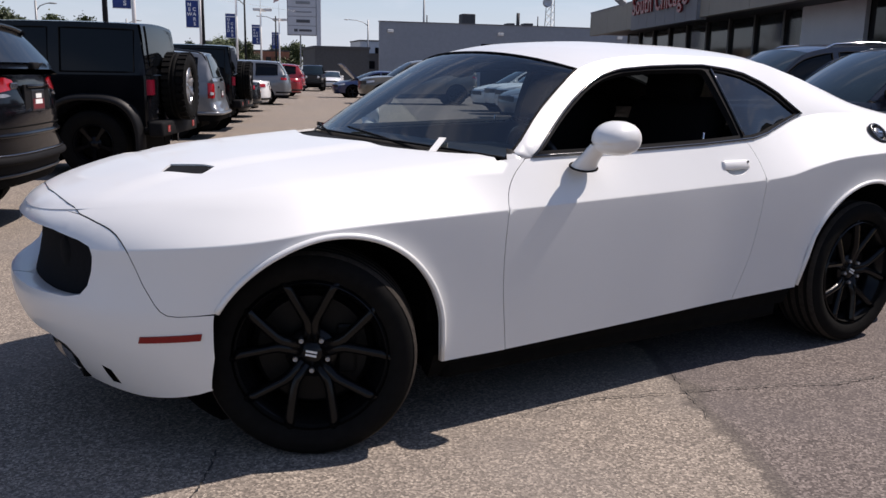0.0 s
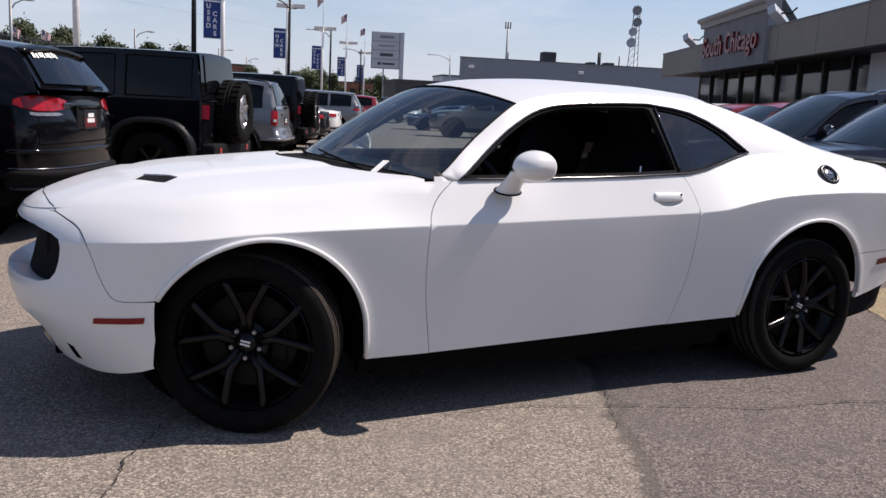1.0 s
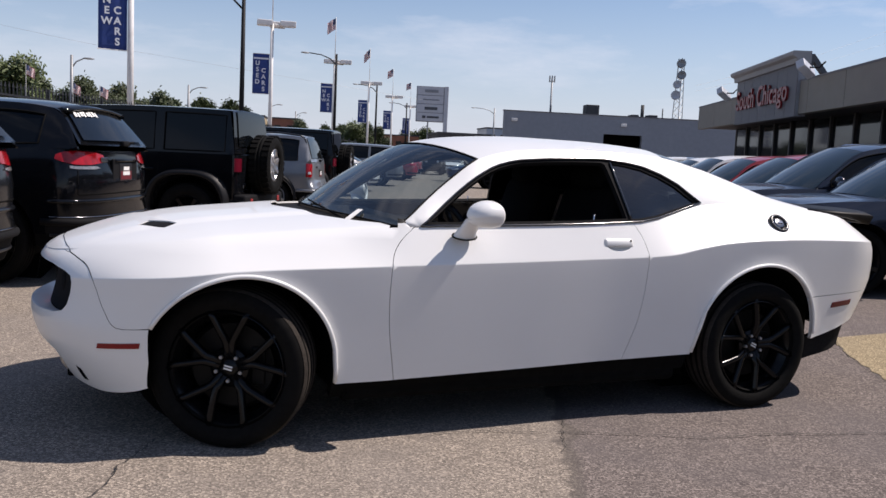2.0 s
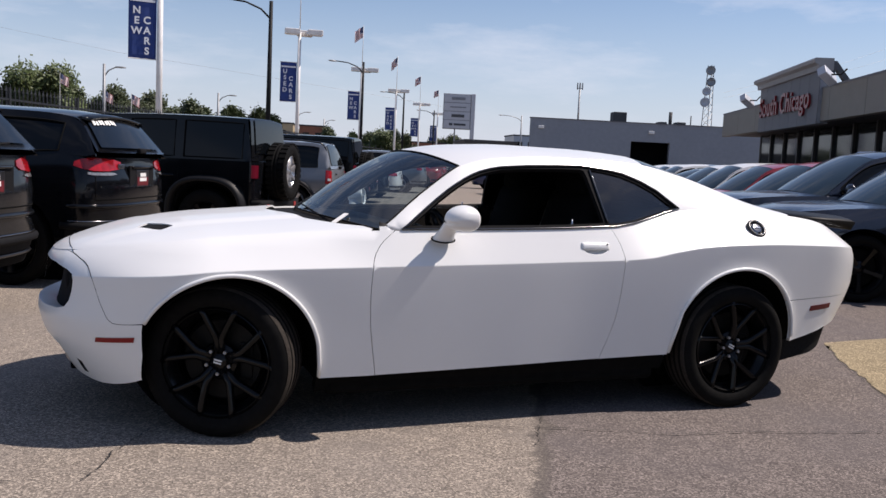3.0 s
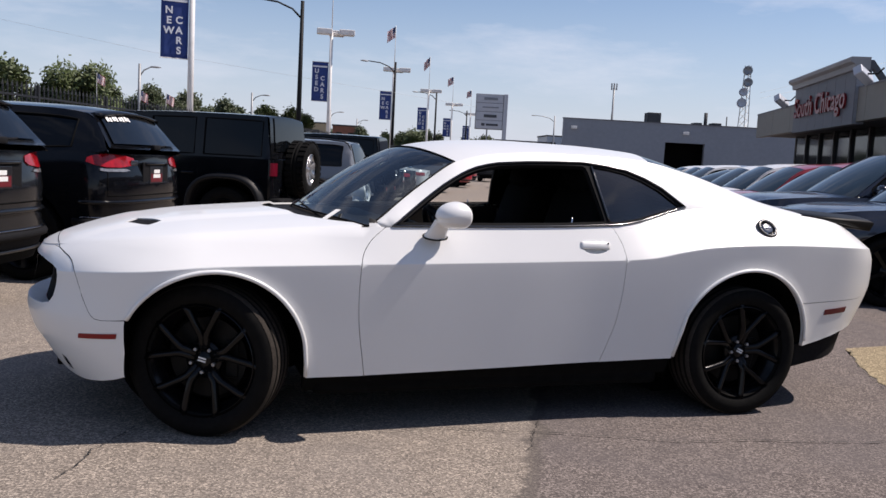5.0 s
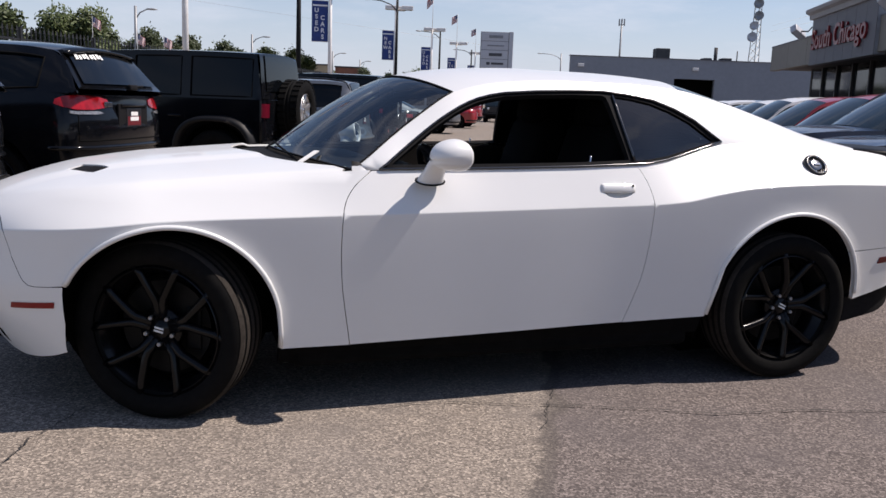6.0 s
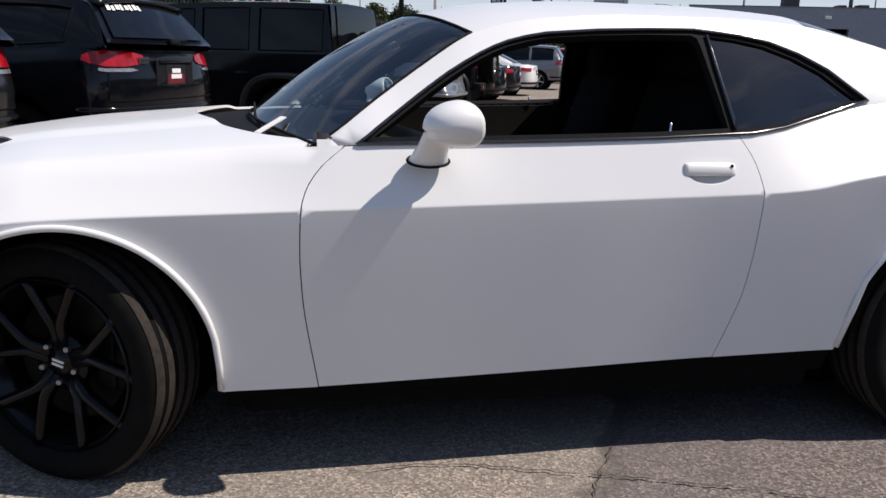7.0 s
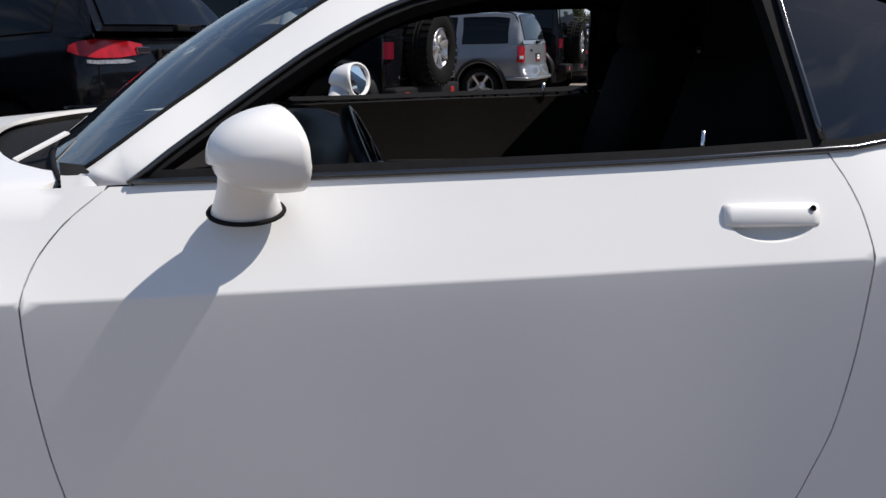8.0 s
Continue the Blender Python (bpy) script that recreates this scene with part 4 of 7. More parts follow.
# nose: brow, bumper bar and lower fascia in one cover, with the grille slot and lower intake left open
for sgn in (-1, 1):
    def sd(p, z, q=sgn):
        return HC.side(p, z, q)
    top_line = HC.line(seam)[1:] + HC.belt_line(HC.p_at(-2.124, 0.843), HC.pf, 24)
    nose_line = HC.sill_line(HC.pf, HC.p_at(-1.80, 0.3), 30) + HC.line([(-1.798, 0.29), (-1.795, 0.40), (-1.798, 0.549)]) + top_line
    pg = HC.p_at(-2.103, 0.68)
    slot = [(HC.pf + 0.002, 0.560), (pg - 0.30, 0.558), (pg - 0.10, 0.565), (pg - 0.035, 0.580), (pg - 0.008, 0.612), (pg, 0.66), (pg, 0.71), (pg - 0.012, 0.738), (pg - 0.06, 0.752), (pg - 0.2, 0.768), (HC.pf + 0.002, 0.775)]
    pl = HC.p_at(-2.10, 0.3)
    low_slot = [(HC.pf + 0.002, 0.262), (HC.p_at(-2.108, 0.262), 0.262), (HC.p_at(-2.138, 0.325), 0.325), (HC.p_at(-2.172, 0.375), 0.375), (HC.p_at(-2.215, 0.40), 0.40), (HC.pf + 0.002, 0.41)]
    fog = HC.line([(-2.048, 0.262), (-2.028, 0.262), (-2.060, 0.318), (-2.084, 0.330), (-2.070, 0.300)])
    rim_line = shrink(nose_line, 0.0025)
    rim_line[-25:] = nose_line[-25:]
    skin("front_bumper", [soften(sheet(sd, rim_line, (slot, low_slot, fog), 0.035, 0.085, flip=sgn > 0, ridge=crease_at))], "white_paint", coupe)
    # white edges of the slot, turned in
    bm = bmesh.new()
    prev = None
    for p, z in dense(slot, 0.03, False):
        c = Vector(HC.side(p, z, sgn))
        n = Vector((0.085, -sgn * 0.10 * min(1.0, abs(c.y) / 0.62) ** 3, -0.020 if z < 0.62 else 0.004))
        cur = [bm.verts.new(c + n * f) for f in (0.0, 0.12, 1.0)]
        cur[1].co.z += 0.004 if z < 0.62 else -0.004
        if prev:
            for i in range(2):
                bm.faces.new((prev[i], prev[i + 1], cur[i + 1], cur[i]))
        prev = cur
    part("grille_surround", bm, "white_paint", coupe, "white turned-in edge of the grille slot", True)
    bm = bmesh.new()
    add_tube(bm, [Vector(HC.side(p, z, sgn)) + Vector((0.004, -sgn * 0.002, -0.0085)) for p, z in HC.belt_line(HC.p_at(-2.124, 0.843), HC.pf, 24)], 0.0062, seg=8)
    part("hood_landing", bm, "white_paint", coupe, smooth=True)
    rec = [(p, z) for p, z in ((HC.pf, 0.46), (pg + 0.05, 0.46), (pg + 0.05, 0.80), (HC.pf, 0.80))]
    skin("grille", [sheet(sd, rec, (), 0.06, 0.0, -0.085, flip=sgn > 0)], "trim_black", coupe, "black recessed grille")
    rec = [(HC.pf, 0.20), (pl + 0.14, 0.21), (pl + 0.14, 0.43), (HC.pf, 0.43)]
    skin("lower_grille", [sheet(sd, rec, (), 0.06, 0.0, -0.022, flip=sgn > 0)], "trim_black", coupe, "black lower intake")
    # headlamps sunk in the grille slot
    for k in (0.10, 0.30):
        c = Vector(HC.side(pg - k, 0.664, sgn))
        bm = bmesh.new()
        add_revolve(bm, [(0.0, 0.0), (0.045, 0.004), (0.062, 0.014), (0.066, 0.03)], 24)
        lamp = part("headlamp", bm, "trim_black", coupe, "dark ringed headlamp", True)
        lamp.matrix_local = Matrix.Translation(c + Vector((0.075, -sgn * 0.035, 0))) @ pose(0, 0, 0, 0, 0, -90 + (0 if sgn > 0 else 0))

# hood: inside the line of the fender tops, with a raised middle and two scoops


def cowl_x(y):
    u = abs(y) / 0.80
    return -1.13 + 0.31 * u ** 1.6 + 0.09 * u ** 8


hood_line = [(q[0] - (0.003 if q[0] < -2.1 else 0.0), q[1]) for q in edge[:-1:8]] + [(cowl_x(y), y) for y in np.linspace(-0.80, 0.80, 30)] + [(q[0] - (0.003 if q[0] < -2.1 else 0.0), -q[1]) for q in edge[-2:0:-8]]
scoops = [[(-1.825, s * 0.352), (-1.765, s * 0.255), (-1.652, s * 0.414), (-1.712, s * 0.462)] for s in (-1, 1)]
hood_fn = lambda x, y: (x, y, hood_z(x, y))
skin("hood", [soften(sheet(hood_fn, hood_line, scoops, 0.032, 0.010))], "white_paint", coupe)
for q in scoops:
    skin("hood_scoop", [sheet(lambda x, y: (x, y, hood_z(x, y) - 0.006), [(a, b) for a, b in shrink(q, -0.004)], (), 0.02, 0.0)], "trim_black", coupe, "black hood scoop inlet")


# gap along the front of the hood, from one fender seam to the other
bm = bmesh.new()
half = [(-2.146, 0.0), (-2.142, -0.083), (-2.135, -0.21), (-2.125, -0.31), (-2.115, -0.37)]
half = [(x, y, hood_z(x, y) + 0.0015) for x, y in half] + [HC.side(p, z, -1) for p, z in HC.line([(-2.106, 0.823), (-2.088, 0.816), (-2.072, 0.808), (-2.056, 0.801), (-2.044, 0.793), (-2.034, 0.782), (-2.026, 0.765), (-2.019, 0.745), (-2.013, 0.73)])]
add_tube(bm, [(x, -y, z) for x, y, z in half[::-1]] + half[1:], 0.0014, seg=6)
part("hood_gap", bm, "well_black", coupe)


def wind(s, t):
    """Windscreen from the cowl to the roof's front edge."""
    xe = -0.72 + 0.48 * t
    q = Vector((xe - (0.215 * (1 - t) + 0.108 * t) * (1 - s * s), HC.rail_y(xe) * s, HC.rail_z(xe) + (0.033 * (1 - t) + 0.073 * t) * (1 - abs(s) ** 2.3)))
    q.z += 0.02 * 4 * t * (1 - t) * (1 - s * s)
    q.x -= 0.01 * 4 * t * (1 - t) * (1 - s * s)
    return q


def roof(s, t):
    """Roof skin between the rails."""
    x0, x1 = -0.24 - 0.108 * (1 - s * s), 0.93 + 0.10 * (1 - s * s)
    x = x0 + (x1 - x0) * t
    xe = -0.24 + (0.93 + 0.24) * t
    return Vector((x, HC.rail_y(xe) * s, HC.rail_z(xe) + (0.073 - 0.011 * t) * (1 - abs(s) ** 2.3)))


def back(s, t):
    """Rear glass between the sail panels."""
    xe = 0.93 + (1.93 - 0.93) * t
    return Vector((xe + 0.10 * (1 - s * s), HC.rail_y(xe) * s, HC.rail_z(xe) + (0.062 - 0.085 * t + 0.038 * t * t) * (1 - abs(s) ** 2.3)))


def deck(s, t):
    x = 1.90 + (2.49 - 1.90) * t
    w = min(HC.belt_y(x), 0.73)
    w = w * (1 - 0.10 * t ** 3)
    x += 0.06 * t * (1 - s * s)
    return Vector((x, w * s, HC.belt(min(x, 2.55)) + 0.012 * (1 - s * s)))


for nm, fn, mt, na, nb, lb in (("windscreen", wind, "clear_glass", 16, 12, "clear windscreen"), ("roof_panel", roof, "white_paint", 20, 24, ""), ("rear_window", back, "tinted_glass", 16, 14, "dark tinted rear glass"), ("boot_lid", deck, "white_paint", 18, 12, "")):
    V, F, N = patch(fn, na, nb)
    ob = mesh_object(nm, V, F, mt, coupe, True, lb, N)
    if nm == "windscreen":
        ob.visible_shadow = False
# black band round the windscreen
bm = bmesh.new()
for ts in ([(s, 0.0) for s in np.linspace(-1, 1, 15)], [(s, 1.0) for s in np.linspace(-1, 1, 15)], [(-0.995, t) for t in np.linspace(0, 1, 9)], [(0.995, t) for t in np.linspace(0, 1, 9)]):
    add_tube(bm, [wind(s, t) + Vector((0, 0, 0.001)) for s, t in ts], 0.005, seg=6)
part("windscreen_seal", bm, "trim_black", coupe, smooth=True)
# cowl under the wipers
V, F, N = patch(lambda s, t: Vector(((-1.16 + 0.33 * abs(s) ** 1.6 + 0.08 * abs(s) ** 8) * (1 - t) + (-0.70 - 0.215 * (1 - s * s)) * t, 0.785 * s, 0.985 + 0.012 * t + 0.02 * (1 - s * s))), 16, 4)
mesh_object("cowl_panel", V, F, "trim_black", coupe, True, "black cowl", N)
for y0, y1 in ((-0.55, 0.05), (0.08, 0.62)):
    bm = bmesh.new()
    a = wind(y0 / 0.84, 0.0) + Vector((-0.030, 0, -0.024))
    b = wind(y1 / 0.84, 0.045) + Vector((-0.01, 0, 0.010))
    add_tube(bm, [a, a.lerp(b, 0.5) + Vector((-0.012, 0, 0.008)), b], 0.006, 0.004, 6)
    part("wiper", bm, "trim_black", coupe, smooth=True)
# black lip spoiler on the boot
bm = bmesh.new()
rows = []
for s in np.linspace(-1, 1, 25):
    w = 0.685 * s
    lift = 0.070 - 0.03 * abs(s) ** 8
    x1 = 2.535 - 0.05 * s * s
    zb = 1.052
    rows.append([bm.verts.new(q) for q in ((1.98, w, 1.117), (2.30, w, 1.082 + lift * 0.5), (x1, w, zb + lift), (x1 + 0.012, w, zb + lift - 0.008), (x1 - 0.02, w, zb - 0.015), (1.98, w, 1.098))])
for a, b in zip(rows, rows[1:]):
    for i in range(6):
        bm.faces.new((a[i], a[(i + 1) % 6], b[(i + 1) % 6], b[i]))
bm.faces.new(rows[0])
bm.faces.new(rows[-1][::-1])
part("boot_spoiler", bm, "spoiler_black", coupe, "black lip spoiler", True)
# fuel filler: dark ring, bright cap and its bar
c = Vector(HC.side(fuel[0], fuel[1], -1))
nrm = Vector((0.02, -0.76, 0.65)).normalized()
turn = nrm.to_track_quat("-Y", "Z").to_matrix().to_4x4()
filler = new("fuel_filler")
filler.parent, filler.matrix_local = coupe, Matrix.Translation(c + nrm * 0.011) @ turn @ Matrix.Scale(0.84, 4)
for nm, prof, mt in (("filler_ring", [(0.048, 0.03), (0.050, -0.004), (0.060, -0.009), (0.070, -0.006), (0.074, 0.004), (0.072, 0.03)], "satin_black"), ("filler_cap", [(0.0, -0.006), (0.030, -0.006), (0.046, 0.0), (0.05, 0.012), (0.0, 0.02)], "dark_chrome")):
    bm = bmesh.new()
    add_revolve(bm, prof, 32)
    part(nm, bm, mt, filler, smooth=True)
for k in range(6):
    bm = bmesh.new()
    add_revolve(bm, [(0.0, -0.003), (0.005, -0.002), (0.006, 0.006)], 8)
    q = part("filler_bolt", bm, "chrome", filler, smooth=True)
    q.location = (0.060 * math.cos(k * 1.047), -0.008, 0.060 * math.sin(k * 1.047))
bm = bmesh.new()
add_box(bm, -0.020, 0.020, -0.012, -0.005, -0.006, 0.006, 0.002)
part("filler_badge", bm, "chrome", filler, "bright raised bar")
# door handles, mirrors
for sgn in (-1, 1):
    c = Vector(HC.side(0.464, 0.933, sgn))
    handle = new("door_handle")
    handle.parent = coupe
    handle.matrix_local = Matrix.Translation(c) @ pose(0, 0, 0, 22 * sgn, 0, 0)
    bm = bmesh.new()
    rows = []
    for x in np.linspace(-0.082, 0.082, 15):
        u = abs(x) / 0.082
        hz = 0.0205 * (1 - 0.06 * u ** 8)
        o = 0.013 - 0.005 * u ** 2
        rows.append([bm.verts.new((x, sgn * d, z)) for d, z in ((o - 0.012, hz - 0.004), (o - 0.005, hz), (o, hz - 0.006), (o + 0.001, 0.0), (o - 0.002, -hz + 0.006), (o - 0.007, -hz), (o - 0.013, -hz + 0.004))])
    for ra, rb in zip(rows, rows[1:]):
        for i in range(7):
            bm.faces.new((ra[i], ra[(i + 1) % 7], rb[(i + 1) % 7], rb[i]))
    bm.faces.new(rows[0])
    bm.faces.new(rows[-1][::-1])
    add_box(bm, -0.080, -0.062, min(-sgn * 0.01, sgn * 0.006), max(-sgn * 0.01, sgn * 0.006), -0.014, 0.015, 0.004)
    add_box(bm, 0.058, 0.080, min(-sgn * 0.01, sgn * 0.006), max(-sgn * 0.01, sgn * 0.006), -0.014, 0.015, 0.004)
    part("grip", bm, "white_paint", handle, smooth=True)
    bm = bmesh.new()
    add_revolve(bm, [(0.0, 0.0), (0.0045, 0.0), (0.0055, 0.003 * sgn)], 14)
    lock = part("lock", bm, "trim_black", handle, smooth=True)
    lock.location = (0.069, sgn * 0.0105, 0.009)
    bm = bmesh.new()
    rings = []
    for r, d in ((1.01, 0.0), (0.93, 0.008), (0.78, 0.016), (0.5, 0.021), (0.05, 0.022)):
        rings.append([bm.verts.new(Vector(HC.side(cup_c[0] + (x - cup_c[0]) * r, cup_c[1] - 0.010 + (z - cup_c[1] + 0.010) * r, sgn)) - Vector((0, sgn * d, 0))) for x, z in cup_hole])
    for ra, rb in zip(rings, rings[1:]):
        for i in range(36):
            bm.faces.new((ra[i], ra[(i + 1) % 36], rb[(i + 1) % 36], rb[i]))
    bm.faces.new(rings[-1])
    part("handle_cup", bm, "white_paint", coupe, smooth=True)
    # mirror: foot on the door, rounded head, glass looking back
    mir = new("door_mirror")
    mir.parent = coupe
    mir.matrix_local = Matrix.Translation((-0.412 if sgn < 0 else -0.372, sgn * (0.951 if sgn < 0 else 0.93), 0.974))
    bm = bmesh.new()
    foot = []
    for k, (x, y, z, rx, ry) in enumerate(((0.0, -0.012, -0.014, 0.058, 0.036), (0.004, 0.004, 0.012, 0.050, 0.033), (0.008, 0.026, 0.036, 0.044, 0.031), (0.020, 0.062, 0.075, 0.046, 0.036))):
        foot.append([bm.verts.new((x + rx * math.cos(a), sgn * (y + ry * math.sin(a)), z - (0.010 if k == 0 else 0.004) * math.sin(a))) for a in np.linspace(0, 2 * math.pi, 24, endpoint=False)])
    for a, b in zip(foot, foot[1:]):
        for i in range(24):
            bm.faces.new((a[i], a[(i + 1) % 24], b[(i + 1) % 24], b[i]))
    part("mirror_foot", bm, "white_paint", mir, smooth=True)
    bm = bmesh.new()
    g = [Vector((0.060 * math.cos(a), sgn * (-0.010 + 0.037 * math.sin(a)), -0.012 - 0.014 * math.sin(a))) for a in np.linspace(0, 2 * math.pi, 29)]
    add_tube(bm, g, 0.0040, seg=6, caps=False)
    part("mirror_gasket", bm, "trim_black", mir, smooth=True)
    # head: domed in front with a soft crease round its middle, a flat open back set inwards
    lean_in = Matrix.Translation((0.056, sgn * 0.090, 0.095)) @ pose(0, 0, 0, 0, 0, -sgn * 24) @ Matrix.Scale(0.93, 4)

    def shell_at(u, a, q=sgn):
        # u from the nose (0) to the rim (1), a round the head
        r = math.sin(u * math.pi / 2) ** 0.78
        c, s = math.cos(a), math.sin(a)
        c = math.copysign(abs(c) ** 0.86, c)
        s = math.copysign(abs(s) ** 0.86, s)
        up = 0.074 if s > 0 else 0.064
        tuck = min(1.0, max(0.0, -s) * 5.0) * (1 - 0.75 * u)
        z = up * s * r - 0.012 * (1 - u) ** 1.2
        x = -0.098 + 0.132 * (1 - math.cos(u * math.pi / 2)) ** 0.9 - 0.020 * max(0.0, s) ** 2 * u + 0.010 * tuck
        return Vector((x, q * (0.098 * c * r * (1 - 0.07 * tuck) + 0.004 * s), z + (0.0035 * r * (1 - u) if abs(s) < 0.02 else 0)))
    bm = bmesh.new()
    rings = [[bm.verts.new(shell_at(u, a)) for a in np.linspace(0, 2 * math.pi, 40, endpoint=False)] for u in np.linspace(0.02, 1.0, 16)]
    rim_in = [bm.verts.new(shell_at(1.0, a) * 0.90 + Vector((0.004, 0, 0))) for a in np.linspace(0, 2 * math.pi, 40, endpoint=False)]
    deep = [bm.verts.new(shell_at(1.0, a) * 0.86 + Vector((-0.012, 0, 0))) for a in np.linspace(0, 2 * math.pi, 40, endpoint=False)]
    rings += [rim_in, deep]
    for ra, rb in zip(rings, rings[1:]):
        for i in range(40):
            bm.faces.new((ra[i], ra[(i + 1) % 40], rb[(i + 1) % 40], rb[i]))
    bm.faces.new(rings[0])
    head = part("mirror_head", bm, "white_paint", mir, smooth=True)
    head.matrix_local = lean_in
    bm = bmesh.new()
    bm.faces.new([bm.verts.new(shell_at(1.0, a) * 0.89 + Vector((-0.004, 0, 0))) for a in np.linspace(0, 2 * math.pi, 40, endpoint=False)])
    mg = part("mirror_glass", bm, "mirror", mir, "mirror glass")
    mg.matrix_local = lean_in

# wheels
STEER = 27
wheel_at(coupe, pose(-1.428, -0.752, 0.357, 0, 0, -STEER), 0.359, 0.245, 0.258, "twin", "wheel_black", "front_wheel", -1)
wheel_at(coupe, pose(1.430, -0.812, 0.357, 0, 13, 0), 0.359, 0.245, 0.258, "twin", "wheel_black", "rear_wheel", -1)
wheel_at(coupe, pose(-1.473, 0.765, 0.357, 0, 0, -STEER), 0.359, 0.245, 0.258, "twin", "wheel_black", "front_wheel", 1)
wheel_at(coupe, pose(1.430, 0.812, 0.357), 0.359, 0.245, 0.258, "twin", "wheel_black", "rear_wheel", 1)

# underbody and cabin
bm = bmesh.new()
add_box(bm, -2.12, -1.95, -0.36, 0.36, 0.235, 0.45, 0.01)
part("intake_duct", bm, "well_black", coupe, "dark inside of the lower intake")
bm = bmesh.new()
add_box(bm, -2.0, -0.95, -0.36, 0.36, 0.19, 0.75, 0.03)
part("engine_bay", bm, "well_black", coupe, "dark underside")
bm = bmesh.new()
add_box(bm, -0.95, 0.95, -0.83, 0.83, 0.17, 0.40, 0.03)
part("floor_pan", bm, "well_black", coupe, "dark underside")
bm = bmesh.new()
add_box(bm, 0.95, 2.35, -0.38, 0.38, 0.25, 0.80, 0.03)
part("boot_floor", bm, "well_black", coupe, "dark underside")
bm = bmesh.new()
add_box(bm, -1.0, -0.90, -0.80, 0.80, 0.4, 0.97, 0.01)
part("firewall", bm, "well_black", coupe, "dark cabin firewall")
bm = bmesh.new()
add_box(bm, 1.15, 1.22, -0.72, 0.72, 0.4, 1.05, 0.01)
part("bulkhead", bm, "well_black", coupe, "dark cabin bulkhead")
bm = bmesh.new()
rows = []
for y in np.linspace(-0.78, 0.78, 19):
    hump = 0.03 * math.exp(-((y + 0.38) / 0.22) ** 2)
    rows.append([bm.verts.new(q) for q in ((-0.96, y, 0.985), (-0.70, y, 0.995 + 0.3 * hump), (-0.42, y, 0.985 + hump), (-0.33, y, 0.955 + hump), (-0.31, y, 0.90), (-0.36, y, 0.62))])
for a, b in zip(rows, rows[1:]):
    for i in range(5):
        bm.faces.new((a[i], a[i + 1], b[i + 1], b[i]))
part("dashboard", bm, "dash_plastic", coupe, "dark grey dashboard", True)
for sgn in (-1, 1):
    skin("door_trim", [sheet(lambda x, z, q=sgn: (x, q * (0.80 - 0.10 * max(0, 0.95 - z)), z), [(-0.62, 0.45), (0.60, 0.45), (0.60, 1.025), (0.0, 1.012), (-0.62, 0.992)], (), 0.2, 0.04, 0, flip=sgn < 0)], "door_card", coupe, "grey inner door panel")
    bm = bmesh.new()
    add_box(bm, -0.2, 0.45, min(sgn * 0.70, sgn * 0.79), max(sgn * 0.70, sgn * 0.79), 0.72, 0.80, 0.02)
    part("arm_rest", bm, "dash_plastic", coupe, smooth=True)
    bm = bmesh.new()
    add_tube(bm, [(0.38, sgn * 0.80, 1.01), (0.38, sgn * 0.798, 1.066)], 0.0045, seg=8)
    part("lock_pin", bm, "chrome", coupe, smooth=True)
bm = bmesh.new()
add_box(bm, -0.75, 1.15, -0.80, 0.80, 0.38, 0.44, 0.01)
add_box(bm, -0.60, 0.55, -0.12, 0.12, 0.42, 0.72, 0.03)
part("cabin_floor", bm, "well_black", coupe, "black cabin floor")
V, F, N = patch(lambda s, t: roof(s * 0.985, t) - Vector((0, 0, 0.028)), 10, 10)
mesh_object("headliner", V, [q[::-1] for q in F], "dash_plastic", coupe, True, "dark headliner", [-q for q in N])


def car_seat(parent, x, y, back_tilt=18):
    seat = new("front_seat")
    seat.parent, seat.location = parent, (x, y, 0.44)
    bm = bmesh.new()
    add_box(bm, -0.25, 0.27, -0.25, 0.25, 0.06, 0.22, 0.055)
    part("cushion", bm, "seat_cloth", seat, smooth=True)
    bm = bmesh.new()
    add_box(bm, -0.08, 0.08, -0.28, 0.28, 0.0, 0.66, 0.07)
    q = part("backrest", bm, "seat_cloth", seat, smooth=True)
    q.matrix_local = pose(0.27, 0, 0.14, 0, back_tilt, 0)
    bm = bmesh.new()
    add_box(bm, -0.055, 0.055, -0.16, 0.16, 0.62, 0.83, 0.05)
    q = part("head_rest", bm, "seat_cloth", seat, smooth=True)
    q.matrix_local = pose(0.27, 0, 0.14, 0, back_tilt - 6, 0)


car_seat(coupe, 0.20, -0.38)
car_seat(coupe, 0.20, 0.38)
bm = bmesh.new()
add_box(bm, 0.78, 1.12, -0.60, 0.60, 0.44, 0.66, 0.05)
add_box(bm, 1.04, 1.16, -0.60, 0.60, 0.6, 1.06, 0.05)
part("rear_bench", bm, "seat_cloth", coupe, "black rear bench", True)
wheel_c = Vector((-0.20, -0.38, 0.90))
steer = new("steering_wheel")
steer.parent, steer.matrix_local = coupe, Matrix.Translation(wheel_c) @ pose(0, 0, 0, 0, 66, 0)
bm = bmesh.new()
add_tube(bm, [(0.185 * math.cos(a), 0.185 * math.sin(a), 0) for a in np.linspace(0, 2 * math.pi, 33)], 0.016, seg=8, caps=False)
part("wheel_ring", bm, "satin_black", steer, smooth=True)
bm = bmesh.new()
add_revolve(bm, [(0.0, 0.03), (0.05, 0.03), (0.07, 0.0), (0.0, -0.03)], 20, "z")
for a in (0.1, 2.1, 3.04, 4.2):
    add_tube(bm, [(0.05 * math.cos(a), 0.05 * math.sin(a), 0), (0.18 * math.cos(a), 0.18 * math.sin(a), 0)], 0.014, seg=6)
part("wheel_hub", bm, "satin_black", steer, smooth=True)
bm = bmesh.new()
bmesh.ops.create_uvsphere(bm, u_segments=16, v_segments=10, radius=1.0)
bmesh.ops.scale(bm, vec=(0.025, 0.12, 0.035), verts=bm.verts)
